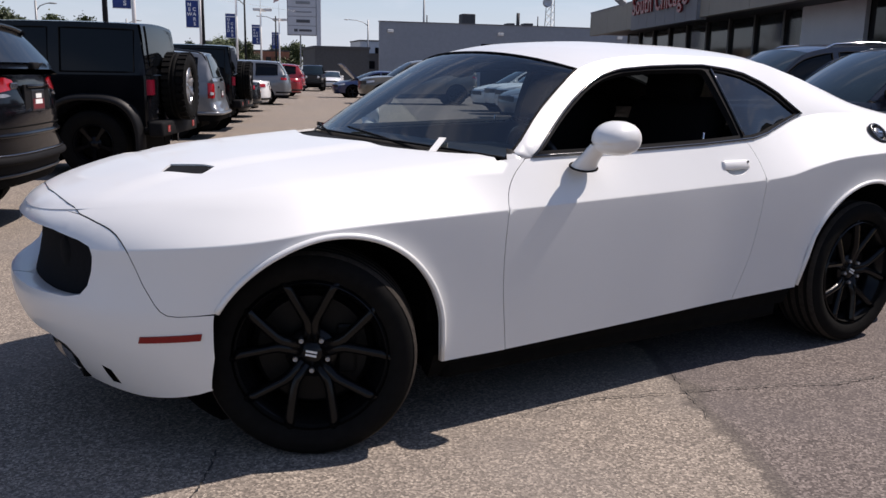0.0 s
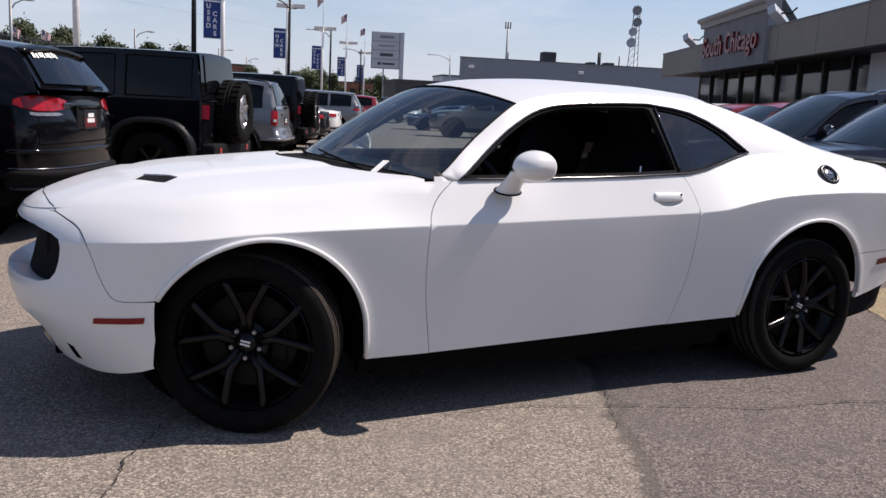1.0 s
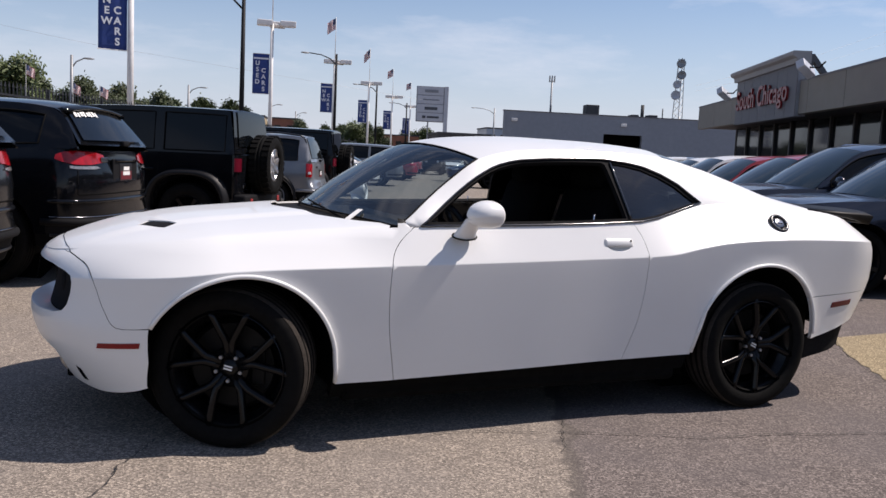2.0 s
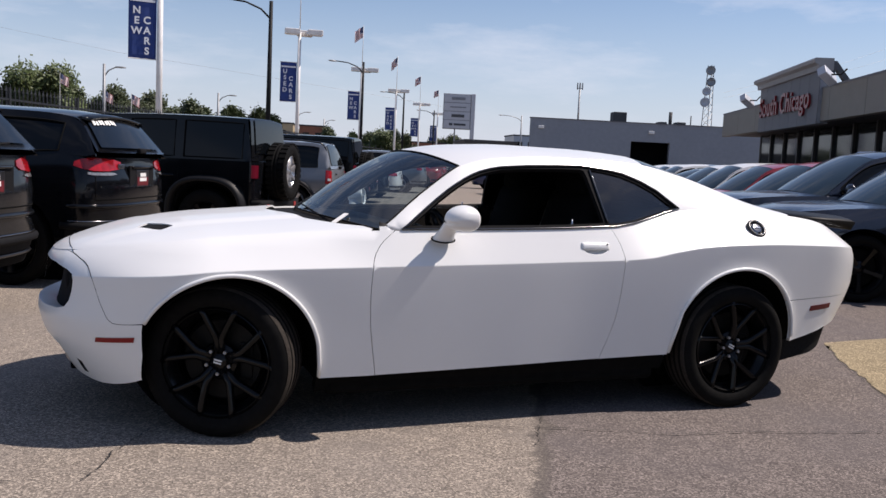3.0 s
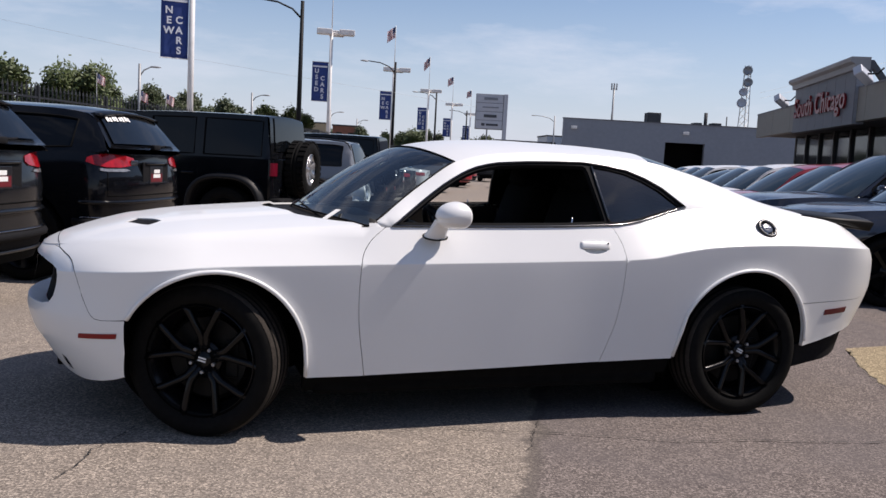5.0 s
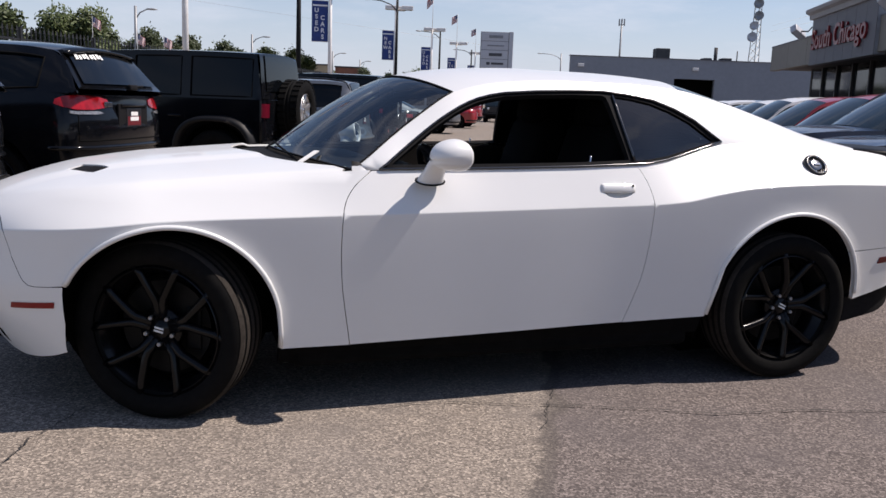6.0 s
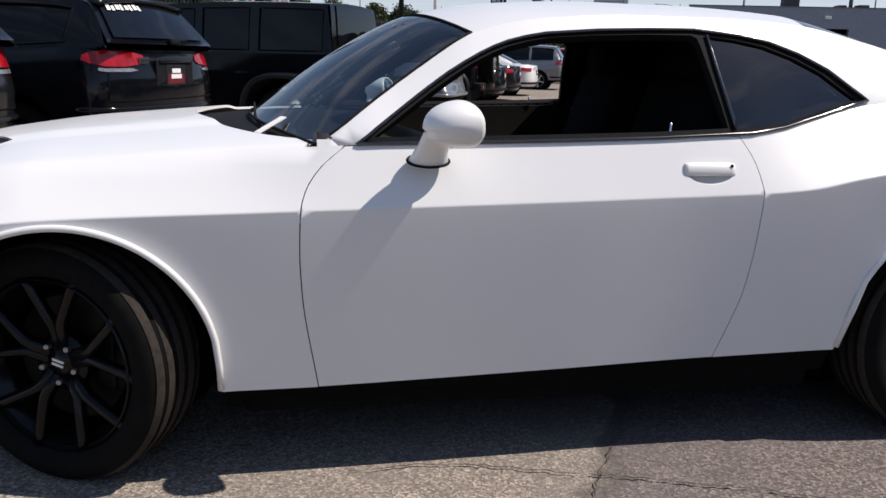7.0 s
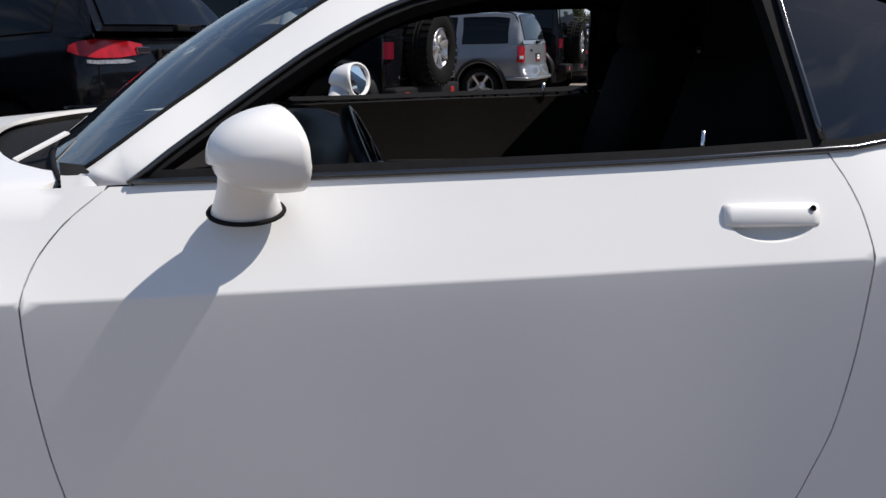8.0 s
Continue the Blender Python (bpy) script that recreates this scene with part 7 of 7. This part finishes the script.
def flood(parent, m):
    """A box floodlight on a bent arm."""
    f = new("floodlight")
    f.parent, f.matrix_local = parent, m @ Matrix.Scale(0.78, 4)
    bm = bmesh.new()
    add_box(bm, -0.36, 0.36, -0.15, 0.15, -0.17, 0.17, 0.03)
    part("lamp_box", bm, "sign_panel", f)
    bm = bmesh.new()
    add_box(bm, -0.31, 0.31, 0.151, 0.158, -0.13, 0.13)
    part("lamp_glass", bm, "dark_glass", f)
    bm = bmesh.new()
    add_tube(bm, [(0, -0.16, -0.05), (0, -0.45, -0.25), (-0.2, -0.75, -0.35)], 0.03, seg=6)
    part("lamp_arm", bm, "pole_dark", f)


flood(show, pose(8.75, 0.45, 4.05, -30, 25, -55))
flood(show, pose(1.35, 0.35, 4.12, -30, 25, -55))
bm = bmesh.new()
add_tube(bm, [(-0.8, -1.0, 3.9), (-0.8, -1.0, 4.45), (-1.8, -1.0, 4.5)], 0.025, seg=6)
part("roof_pipe", bm, "pole_grey", show)


# ---- grey building behind the lot ----
grey = thing("grey_building", pose(42.14, 84.43, 0, 0, 0, -17.8) @ Matrix.Diagonal((1.80, 1.8, 1.57, 1.0)), "long low grey stucco building with a dark doorway", "building", kind="structure")
for a, b in ((0, 6.6), (9.15, 34.0)):
    bm = bmesh.new()
    add_box(bm, a, b, 0, 0.3, 0, 4.5)
    part("wall", bm, "stucco_grey", grey)
bm = bmesh.new()
add_box(bm, 6.6, 9.15, 0, 0.3, 3.15, 4.5)
part("lintel", bm, "stucco_grey", grey)
for q in ([(0, 0.3), (0.3, 0.3), (19.0, 16.0), (18.7, 16.0)], [(33.7, 0.3), (34, 0.3), (34, 16.0), (33.7, 16.0)], [(18.7, 16.0), (34, 16.0), (34, 16.3), (18.7, 16.3)]):
    bm = bmesh.new()
    add_prism(bm, q, 0, 4.5, "xy")
    part("wall", bm, "stucco_grey", grey)
bm = bmesh.new()
add_prism(bm, [(0.4, 0.3), (33.7, 0.3), (33.7, 16.0), (19.0, 16.0)], 4.05, 4.2, "xy")
part("roof", bm, "roof_dark", grey)
bm = bmesh.new()
add_box(bm, -0.04, 34.04, -0.04, 0.34, 4.5, 4.56)
part("coping", bm, "facade_grey", grey)
bm = bmesh.new()
add_box(bm, 6.3, 9.5, 1.6, 1.7, 0, 3.6)
part("doorway_back", bm, "well_black", grey, "dark interior")
for x, w, h in ((5.85, 0.9, 0.80), (10.2, 0.6, 0.26), (9.0, 0.5, 0.22)):
    bm = bmesh.new()
    add_box(bm, x, x + w, 2.0, 3.0, 4.2, 4.62 + h, 0.05)
    part("roof_unit", bm, "roof_dark", grey)
for x, h in ((9.7, 1.1), (11.1, 0.9), (3.45, 0.7)):
    bm = bmesh.new()
    add_tube(bm, [(x, 2.0, 4.2), (x, 2.0, 4.5 + h)], 0.12 if x == 9.7 else 0.04, seg=8)
    part("vent_pipe", bm, "roof_dark", grey, smooth=True)
for x in (0.5, 7.7, 16.0):
    bm = bmesh.new()
    add_box(bm, x, x + 0.36, -0.14, 0.0, 3.76, 3.97, 0.02)
    part("wall_lamp", bm, "pole_white", grey)


# ---- poles, banners, flags ----
def letters(parent, text, size, x, z, y=-0.012, step=0.66):
    """Letters one under another, cut from plain strokes of the built-in font."""
    for i, ch in enumerate(text):
        c = bpy.data.curves.new("letter", "FONT")
        c.body, c.size, c.extrude, c.align_x = ch, size, 0.003, "CENTER"
        c.offset = 0.012
        o = new("letter", c)
        d = bpy.context.evaluated_depsgraph_get()
        me = bpy.data.meshes.new_from_object(o.evaluated_get(d))
        bpy.data.objects.remove(o)
        me.materials.clear()
        me.materials.append(M["banner_white"])
        q = new("letter", me)
        q.parent = parent
        q.matrix_local = pose(x, y, z - i * size * step * 1.25, 90, 0, 0)


def flag(parent, z, seed, droop=0.5, turn=0.0, size=1.0):
    """A striped flag half folded by a light wind."""
    r = random.Random(seed)
    W, H, nx, ny = 1.45 * size, 0.95 * size, 16, 13
    f = new("flag")
    f.parent, f.matrix_local = parent, pose(0, 0, z, 0, 0, turn)
    ph = r.random() * 6
    V = [[(0.03 + W * (0.62 - 0.25 * droop) * i / nx, 0.10 * math.sin(ph + i * 0.75 + j * 0.15) * (i / nx) ** 0.6, -H * j / ny - droop * 0.9 * size * (i / nx) ** 1.2) for j in range(ny + 1)] for i in range(nx + 1)]
    flat = [q for c in V for q in c]
    quads, mi = [], []
    for i in range(nx):
        for j in range(ny):
            a = i * (ny + 1) + j
            quads.append((a, a + ny + 1, a + ny + 2, a + 1))
            mi.append(2 if (i < 6 and j < 7) else (0 if j % 2 == 0 else 1))
    mesh_object("flag_cloth", flat, quads, "flag_red", f, True, "red and white striped cloth with a blue corner", None, ("flag_red", "flag_white", "flag_blue"), mi)


def lot_pole(x, y, word, seed, lamps=True, with_flag=True, banner=(4.7, 7.15), face=0.0, h=9.0, droop=0.5):
    """A white lot pole: twin lamp boxes, a hanging banner and a flag on top."""
    p = thing("lot_light_pole", pose(x, y, 0, 0, 0, face), "white steel light pole with a blue banner reading %s CARS" % word, "light pole", "white poles along the lot")
    bm = bmesh.new()
    add_tube(bm, [(0, 0, 0), (0, 0, h)], 0.13, 0.10, 12)
    add_box(bm, -0.25, 0.25, -0.25, 0.25, 0, 0.06, 0.01)
    part("pole", bm, "pole_white", p, smooth=True)
    bm = bmesh.new()
    add_tube(bm, [(0, 0, h), (0, 0, h + 3.8)], 0.035, 0.02, 8)
    part("flag_staff", bm, "pole_white", p, smooth=True)
    if lamps:
        for dx, dy in ((-0.45, 0.05), (0.95, -0.05), (0.35, 0.6)):
            bm = bmesh.new()
            add_box(bm, dx - 0.48, dx + 0.48, dy - 0.28, dy + 0.28, h - 0.12, h + 0.22, 0.04)
            hd = part("lamp_box", bm, "pole_white", p, "white lamp box")
            bm = bmesh.new()
            add_box(bm, dx - 0.40, dx + 0.40, dy - 0.22, dy + 0.22, h - 0.135, h - 0.119)
            part("lamp_glass", bm, "clear_lens", hd)
        bm = bmesh.new()
        add_tube(bm, [(-0.4, 0, h - 0.02), (0.9, 0, h - 0.02)], 0.05, seg=6)
        part("lamp_arm", bm, "pole_white", p)
    if with_flag:
        flag(p, h + 3.7, seed, droop * 0.8, 180 if seed % 2 else 160)
    z0, z1 = banner
    ban = new("banner")
    ban.parent = p
    nx, ny = 6, 14
    V = [(-1.13 + 1.0 * i / nx, 0.03 * math.sin(i * 0.9 + seed) * math.sin(math.pi * j / ny), z0 + (z1 - z0) * j / ny) for i in range(nx + 1) for j in range(ny + 1)]
    F = [(i * (ny + 1) + j, (i + 1) * (ny + 1) + j, (i + 1) * (ny + 1) + j + 1, i * (ny + 1) + j + 1) for i in range(nx) for j in range(ny)]
    cl = mesh_object("banner_cloth", V, F, "banner_blue", ban, True, "dark blue banner cloth")
    so = cl.modifiers.new("thickness", "SOLIDIFY")
    so.thickness = 0.006
    for z in (z0, z1):
        bm = bmesh.new()
        add_tube(bm, [(-1.15, 0, z), (0, 0, z)], 0.02, seg=6)
        part("banner_arm", bm, "pole_white", ban)
    bm = bmesh.new()
    add_box(bm, -1.08, -0.18, -0.045, -0.040, z1 - 0.34, z1 - 0.24)
    part("banner_band", bm, "banner_white", ban)
    letters(ban, word, 0.37, -0.84, z1 - (0.78 if word == "NEW" else 0.70), -0.05, 0.82)
    letters(ban, "CARS", 0.37, -0.47, z1 - 1.14, -0.05, 0.82)
    return p


lot_pole(-0.64, 29.88, "NEW", 1, face=2)
lot_pole(8.36, 49.17, "USED", 2, face=-8)
lot_pole(17.39, 67.75, "NEW", 3, face=-12, droop=0.7)
lot_pole(26.3, 86.18, "USED", 4, face=-14, droop=0.9)
lot_pole(35.31, 104.41, "NEW", 5, face=-16, droop=0.6)
lot_pole(44.51, 122.42, "USED", 6, face=-18, droop=0.4)


def street_lamp(x, y, h, reach, mat, turn, label):
    """A street lamp with a curved arm and a cobra head."""
    p = thing("street_lamp", pose(x, y, 0, 0, 0, turn), label, "street lamp", "street lamps")
    bm = bmesh.new()
    add_tube(bm, [(0, 0, 0), (0, 0, h)], 0.14, 0.09, 10)
    part("pole", bm, mat, p, smooth=True)
    bm = bmesh.new()
    add_tube(bm, [(0, 0, h - 0.85), (-reach * 0.22, 0, h - 0.42), (-reach * 0.55, 0, h - 0.18), (-reach, 0, h - 0.13)], 0.05, 0.04, 8)
    part("arm", bm, mat, p, smooth=True)
    bm = bmesh.new()
    bmesh.ops.create_uvsphere(bm, u_segments=12, v_segments=8, radius=1.0)
    for v in bm.verts:
        v.co = Vector((-reach - 0.25 + 0.38 * v.co.x, 0.13 * v.co.y, h - 0.15 + 0.07 * v.co.z))
    part("lamp_head", bm, "pole_grey", p, smooth=True)
    return p


street_lamp(4.62, 36.91, 8.6, 2.2, "pole_dark", 5, "tall black street lamp with a curved arm")
street_lamp(16.13, 62.59, 9.1, 2.4, "pole_dark", 8, "tall black street lamp with a curved arm")
street_lamp(27.9, 88.3, 9.1, 2.4, "pole_dark", 8, "tall black street lamp with a curved arm")
street_lamp(41.6, 116.0, 9.1, 2.4, "pole_dark", 8, "tall black street lamp with a curved arm")
street_lamp(-3.18, 58.19, 6.9, -1.3, "pole_grey", 0, "grey street lamp beyond the fence")
street_lamp(6.48, 79.09, 6.9, -1.6, "pole_grey", 0, "grey street lamp beyond the fence")
street_lamp(18.45, 102.16, 7.0, -1.6, "pole_grey", 0, "grey street lamp beyond the fence")
street_lamp(25.83, 120.07, 7.0, -1.6, "pole_grey", 0, "grey street lamp beyond the fence")
street_lamp(51.02, 105.39, 8.6, 3.0, "pole_grey", 0, "grey street lamp by the sign")

for fx, fy, fz, sd in ((-6.1, 61.0, 5.95, 11), (-3.2, 61.0, 4.95, 12), (-1.4, 61.0, 4.85, 13)):
    st = thing("flag_staff", pose(fx, fy, 0), "thin pole with a small striped flag beyond the fence", "flag", "small flags beyond the fence")
    bm = bmesh.new()
    add_tube(bm, [(0, 0, 0), (0, 0, fz + 0.35)], 0.035, 0.02, 7)
    part("staff", bm, "pole_grey", st, smooth=True)
    flag(st, fz + 0.3, sd, 0.45, 0, 0.72)
for pts in ([(-40.0, 52.0, 11.6), (-10.7, 52.5, 8.3), (-2.3, 52.8, 7.2), (20.0, 53.5, 5.4)], [(40.0, 48.0, 7.6), (51.2, 47.5, 10.8), (58.8, 47.0, 13.6), (90.0, 45.0, 25.0)], [(40.0, 48.0, 7.2), (51.2, 47.5, 10.1), (58.8, 47.0, 12.6), (90.0, 45.0, 23.0)]):
    cb = thing("overhead_cable", Matrix(), "thin grey overhead cable", "cable", "overhead cables", "structure")
    bm = bmesh.new()
    add_tube(bm, pts, 0.006, seg=5)
    part("cable", bm, "pole_grey", cb)

# ---- tall dealer sign: plain shapes on grey panels ----
sg = thing("pylon_sign", pose(34.73, 88.73, 0, 0, 0, -20.0), "tall grey pylon sign with four plain name panels", "sign")
bm = bmesh.new()
add_box(bm, 1.50, 1.98, -0.30, 0.30, 0, 9.50, 0.03)
part("post", bm, "sign_panel", sg)
bm = bmesh.new()
add_box(bm, -1.75, 1.50, -0.22, 0.22, 5.35, 9.45, 0.03)
part("cabinet", bm, "sign_mid", sg)
bm = bmesh.new()
add_tube(bm, [(-0.3, 0, 0), (-0.3, 0, 5.6)], 0.08, seg=8)
part("rear_post", bm, "pole_grey", sg)
for i, (bars, mt) in enumerate((([(-0.8, 0.8, 0.32), (-0.55, 0.55, 0.08)], "sign_mid"), ([(-0.95, 0.95, 0.14)], "sign_mid"), ([(-0.75, 0.75, 0.34)], "sign_dark"), ([(-1.0, -0.6, 0.30), (-0.45, 0.95, 0.24)], "sign_dark"))):
    z1 = 9.38 - i * 1.0
    bm = bmesh.new()
    add_box(bm, -1.67, 1.42, -0.26, -0.222, z1 - 0.93, z1, 0.01)
    pn = part("name_panel", bm, "sign_panel", sg, "pale grey panel")
    bm = bmesh.new()
    for a, b, hh in bars:
        add_box(bm, a, b, -0.29, -0.262, z1 - 0.47 - hh / 2, z1 - 0.47 + hh / 2, 0.02)
    part("name_shape", bm, mt, pn)

# ---- masts beyond the buildings ----
ms = thing("floodlight_mast", pose(70.17, 123.32, 0) @ Matrix.Scale(1.83, 4), "thin grey mast with a ring of antennas", "mast")
bm = bmesh.new()
add_tube(bm, [(0, 0, 0), (0, 0, 8.6)], 0.12, 0.08, 8)
part("mast", bm, "pole_grey", ms, smooth=True)
for k in range(6):
    bm = bmesh.new()
    a = k * math.pi / 3
    add_box(bm, 0.26 * math.cos(a) - 0.05, 0.26 * math.cos(a) + 0.05, 0.26 * math.sin(a) - 0.05, 0.26 * math.sin(a) + 0.05, 8.1, 8.7, 0.02)
    add_tube(bm, [(0, 0, 8.2), (0.25 * math.cos(a), 0.25 * math.sin(a), 8.2)], 0.025, seg=5)
    part("antenna", bm, "pole_grey", ms)
tw = thing("lattice_tower", pose(90.55, 115.47, 0) @ Matrix.Scale(1.2, 4), "steel lattice tower carrying round dish antennas", "tower")
bm = bmesh.new()
for a in range(3):
    c, s = math.cos(a * 2.094), math.sin(a * 2.094)
    add_tube(bm, [(1.1 * c, 1.1 * s, 0), (0.45 * c, 0.45 * s, 16.6)], 0.06, seg=5)
part("legs", bm, "pole_grey", tw)
bm = bmesh.new()
for i in range(16):
    r0, r1 = 1.1 - 0.65 * i / 16.6, 1.1 - 0.65 * (i + 1) / 16.6
    for a in range(3):
        p, q = a * 2.094, (a + 1) * 2.094
        add_tube(bm, [(r0 * math.cos(p), r0 * math.sin(p), i), (r1 * math.cos(q), r1 * math.sin(q), i + 1.0)], 0.035, seg=4)
part("braces", bm, "pole_grey", tw)
for z, dx, r in ((15.8, 0.0, 0.62), (14.2, 0.15, 0.60), (12.9, -0.35, 0.56), (11.4, -0.45, 0.64)):
    bm = bmesh.new()
    add_revolve(bm, [(0.0, 0.0), (r * 0.7, -0.06), (r, -0.20), (r, 0.35), (0.0, 0.45)], 24)
    q = part("dish", bm, "sign_panel" if dx < 0 else "pole_grey", tw, "round dish antenna", True)
    q.matrix_local = pose(-0.57 + 0.78 * dx, -0.70 - 0.63 * dx, z, 0, 0, -30)


# ---- trees beyond the fence ----
def tree_parts(seed, h, spread, leaf, n=7600, lean=0.0):
    """A broad tree: tapered trunk, limbs, and a crown of many small leaf clumps."""
    r = random.Random(seed)
    t = thing("street_tree", Matrix(), "broad green street tree with a ragged crown", "tree", "trees beyond the fence")
    bm = bmesh.new()
    add_tube(bm, [(0, 0, 0), (0.1, 0.05, h * 0.25), (0.05 + lean, 0, h * 0.5), (lean, 0.1, h * 0.8)], 0.03 * h, 0.006 * h, 9)
    part("trunk", bm, "bark", t, smooth=True)
    tips = []
    bm = bmesh.new()
    for k in range(11):
        a = k * 2.4 + r.random()
        z0 = h * (0.28 + 0.45 * r.random())
        L = spread * (0.55 + 0.5 * r.random())
        tip = Vector((L * math.cos(a), L * math.sin(a), z0 + h * (0.08 + 0.25 * r.random())))
        add_tube(bm, [(0, 0, z0), tip * 0.5 + Vector((0, 0, z0 * 0.55)), tip], 0.010 * h, 0.003 * h, 6)
        tips.append(tip)
    tips += [Vector((lean, 0, h * 0.86)), Vector((spread * 0.3, 0.2, h * 0.78)), Vector((-spread * 0.35, -0.2, h * 0.76))]
    part("limbs", bm, "bark", t, smooth=True)
    V, F = [], []
    blobs = [(q, spread * (0.30 + 0.22 * r.random())) for q in tips for _ in range(2)]
    for i in range(n):
        c, rad = blobs[r.randrange(len(blobs))]
        d = Vector((r.gauss(0, 1), r.gauss(0, 1), r.gauss(0, 0.75)))
        d = d.normalized() * rad * (r.random() ** 0.45)
        p = c + d
        s = 0.026 * h * (0.6 + 0.8 * r.random())
        for _ in range(3):
            u = Vector((r.gauss(0, 1), r.gauss(0, 1), r.gauss(0, 1))).normalized()
            w = u.orthogonal().normalized()
            o = p + Vector((r.gauss(0, s), r.gauss(0, s), r.gauss(0, s)))
            k = len(V)
            V += [o + u * s, o + w * s * 0.55, o - u * s * 0.9, o - w * s * 0.55]
            F.append((k, k + 1, k + 2, k + 3))
    cr = mesh_object("crown", V, F, leaf, t, False, "ragged leafy crown")
    return t


ta = tree_parts(3, 7.4, 3.3, "leaf")
ta.matrix_world = pose(-8.37, 73.69, 0, 0, 0, 20) @ Matrix.Scale(0.90, 4)
tb = tree_parts(5, 6.2, 2.3, "leaf_dark", 5200)
tb.matrix_world = pose(-0.81, 74.03, 0) @ Matrix.Scale(0.90, 4)


def plant(src, x, y, rz, s):
    q = copy_thing(src, pose(x, y, 0, 0, 0, rz))
    s = s * 0.90
    q.scale = (s, s, s)


for src, x, y, rz, s in ((ta, -15.67, 71.57, 130, 0.98), (tb, 4.68, 79.3, 70, 0.92), (tb, 8.79, 78.99, 200, 0.88), (ta, -3.95, 80.02, 250, 0.72), (ta, 30.66, 106.92, 40, 0.72), (tb, 28.09, 108.5, 300, 0.75), (ta, -22.47, 69.45, 310, 1.05),
                         (tb, 36.2, 113.78, 100, 0.8), (ta, 68.13, 122.26, 10, 0.75), (tb, 73.22, 124.38, 160, 0.9), (ta, 16.04, 128.47, 77, 0.75), (tb, 23.17, 131.64, 10, 0.9), (ta, 50.42, 134.85, 100, 0.8), (ta, -31.15, 65.23, 200, 1.05), (tb, 2.08, 83.19, 20, 0.85), (ta, 87.82, 108.63, 30, 0.95)):
    plant(src, x, y, rz, s)
# a second row fills the gaps
for src, x, y, rz, s in ((ta, -11.65, 77.9, 80, 0.80), (tb, -6.16, 76.86, 110, 0.95), (ta, -18.79, 74.72, 15, 0.86), (tb, 6.91, 83.2, 140, 0.9), (ta, 3.48, 86.35, 330, 0.72), (tb, 11.67, 84.26, 260, 0.85), (ta, -26.49, 69.45, 90, 0.95), (tb, -10.34, 71.58, 300, 0.9), (tb, -2.67, 75.81, 45, 0.85), (ta, 33.25, 115.87, 200, 0.7), (tb, 25.64, 113.75, 60, 0.85)):
    plant(src, x, y, rz, s)

# ---- far roofs over the fence ----
for nm, x0, x1, y, h, mt, lb in (("far_building", 18.8, 21.20, 120.05, 5.9, "tan_far", "tan building beyond the street"), ("far_building", 21.98, 25.78, 119.01, 5.7, "brick_far", "red brick building beyond the street"),
                                 ("far_building", 42.37, 50.37, 134.84, 4.6, "brick_far", "low red brick building far off"), ("far_building", 23.95, 39.95, 124.27, 3.6, "roof_dark", "low dark building far off"),
                                 ("far_building", 28.32, 33.32, 70.09, 3.5, "roof_dark", "dark windowless loading dock beside the grey building"), ("far_building", 52.66, 61.66, 109.6, 4.0, "roof_dark", "dark flat-roofed building behind the lot"), ("far_building", 55.94, 60.44, 118.03, 6.2, "sign_panel", "pale box-shaped sign building far off")):
    fb = thing(nm, pose(x0, y, 0, 0, 0, -14), lb, "building", kind="structure")
    bm = bmesh.new()
    w = x1 - x0
    add_box(bm, 0, w, 0, 8, 0, h)
    part("wall", bm, mt, fb)
    bm = bmesh.new()
    add_box(bm, -0.1, w + 0.1, -0.1, 8.1, h, h + 0.2)
    part("parapet", bm, "roof_dark", fb)
    for i in range(0 if "windowless" in lb else max(1, int(w / 1.8))):
        bm = bmesh.new()
        add_box(bm, 0.5 + i * 1.8, 1.4 + i * 1.8, -0.03, 0.03, h - 2.0, h - 0.9)
        part("window", bm, "dark_glass", fb)

# ---- iron fence behind the parked cars ----
fn0, fn1 = Vector((-9.55, 2.13, 0)), Vector((16.36, 56.91, 0))
span = (fn1 - fn0)
fence = thing("iron_fence", Matrix.Translation(fn0) @ pose(0, 0, 0, 0, 0, math.degrees(math.atan2(span.y, span.x))), "black wrought-iron fence with pointed pickets", "fence", kind="structure")
L = span.length
for z in (0.25, 1.95, 2.15):
    bm = bmesh.new()
    add_box(bm, 0, L, -0.02, 0.02, z - 0.02, z + 0.02)
    part("rail", bm, "fence", fence)
pk = bmesh.new()
add_box(pk, -0.011, 0.011, -0.011, 0.011, 0.05, 2.32)
t = bmesh.ops.create_cone(pk, segments=4, radius1=0.026, radius2=0.0, depth=0.12, cap_ends=True)["verts"]
bmesh.ops.translate(pk, vec=(0, 0, 2.37), verts=t)
first = part("picket", pk, "fence", fence)
first.location = (0.15, 0, 0)
for i in range(1, 299):
    o = bpy.data.objects.new("picket", first.data)
    scene.collection.objects.link(o)
    o.parent, o.location = fence, (0.15 + i * 0.145, 0, 0)
for i in range(int(L / 2.6) + 1):
    bm = bmesh.new()
    add_box(bm, i * 2.6 - 0.03, i * 2.6 + 0.03, -0.03, 0.03, 0, 2.38, 0.004)
    part("post", bm, "fence", fence)
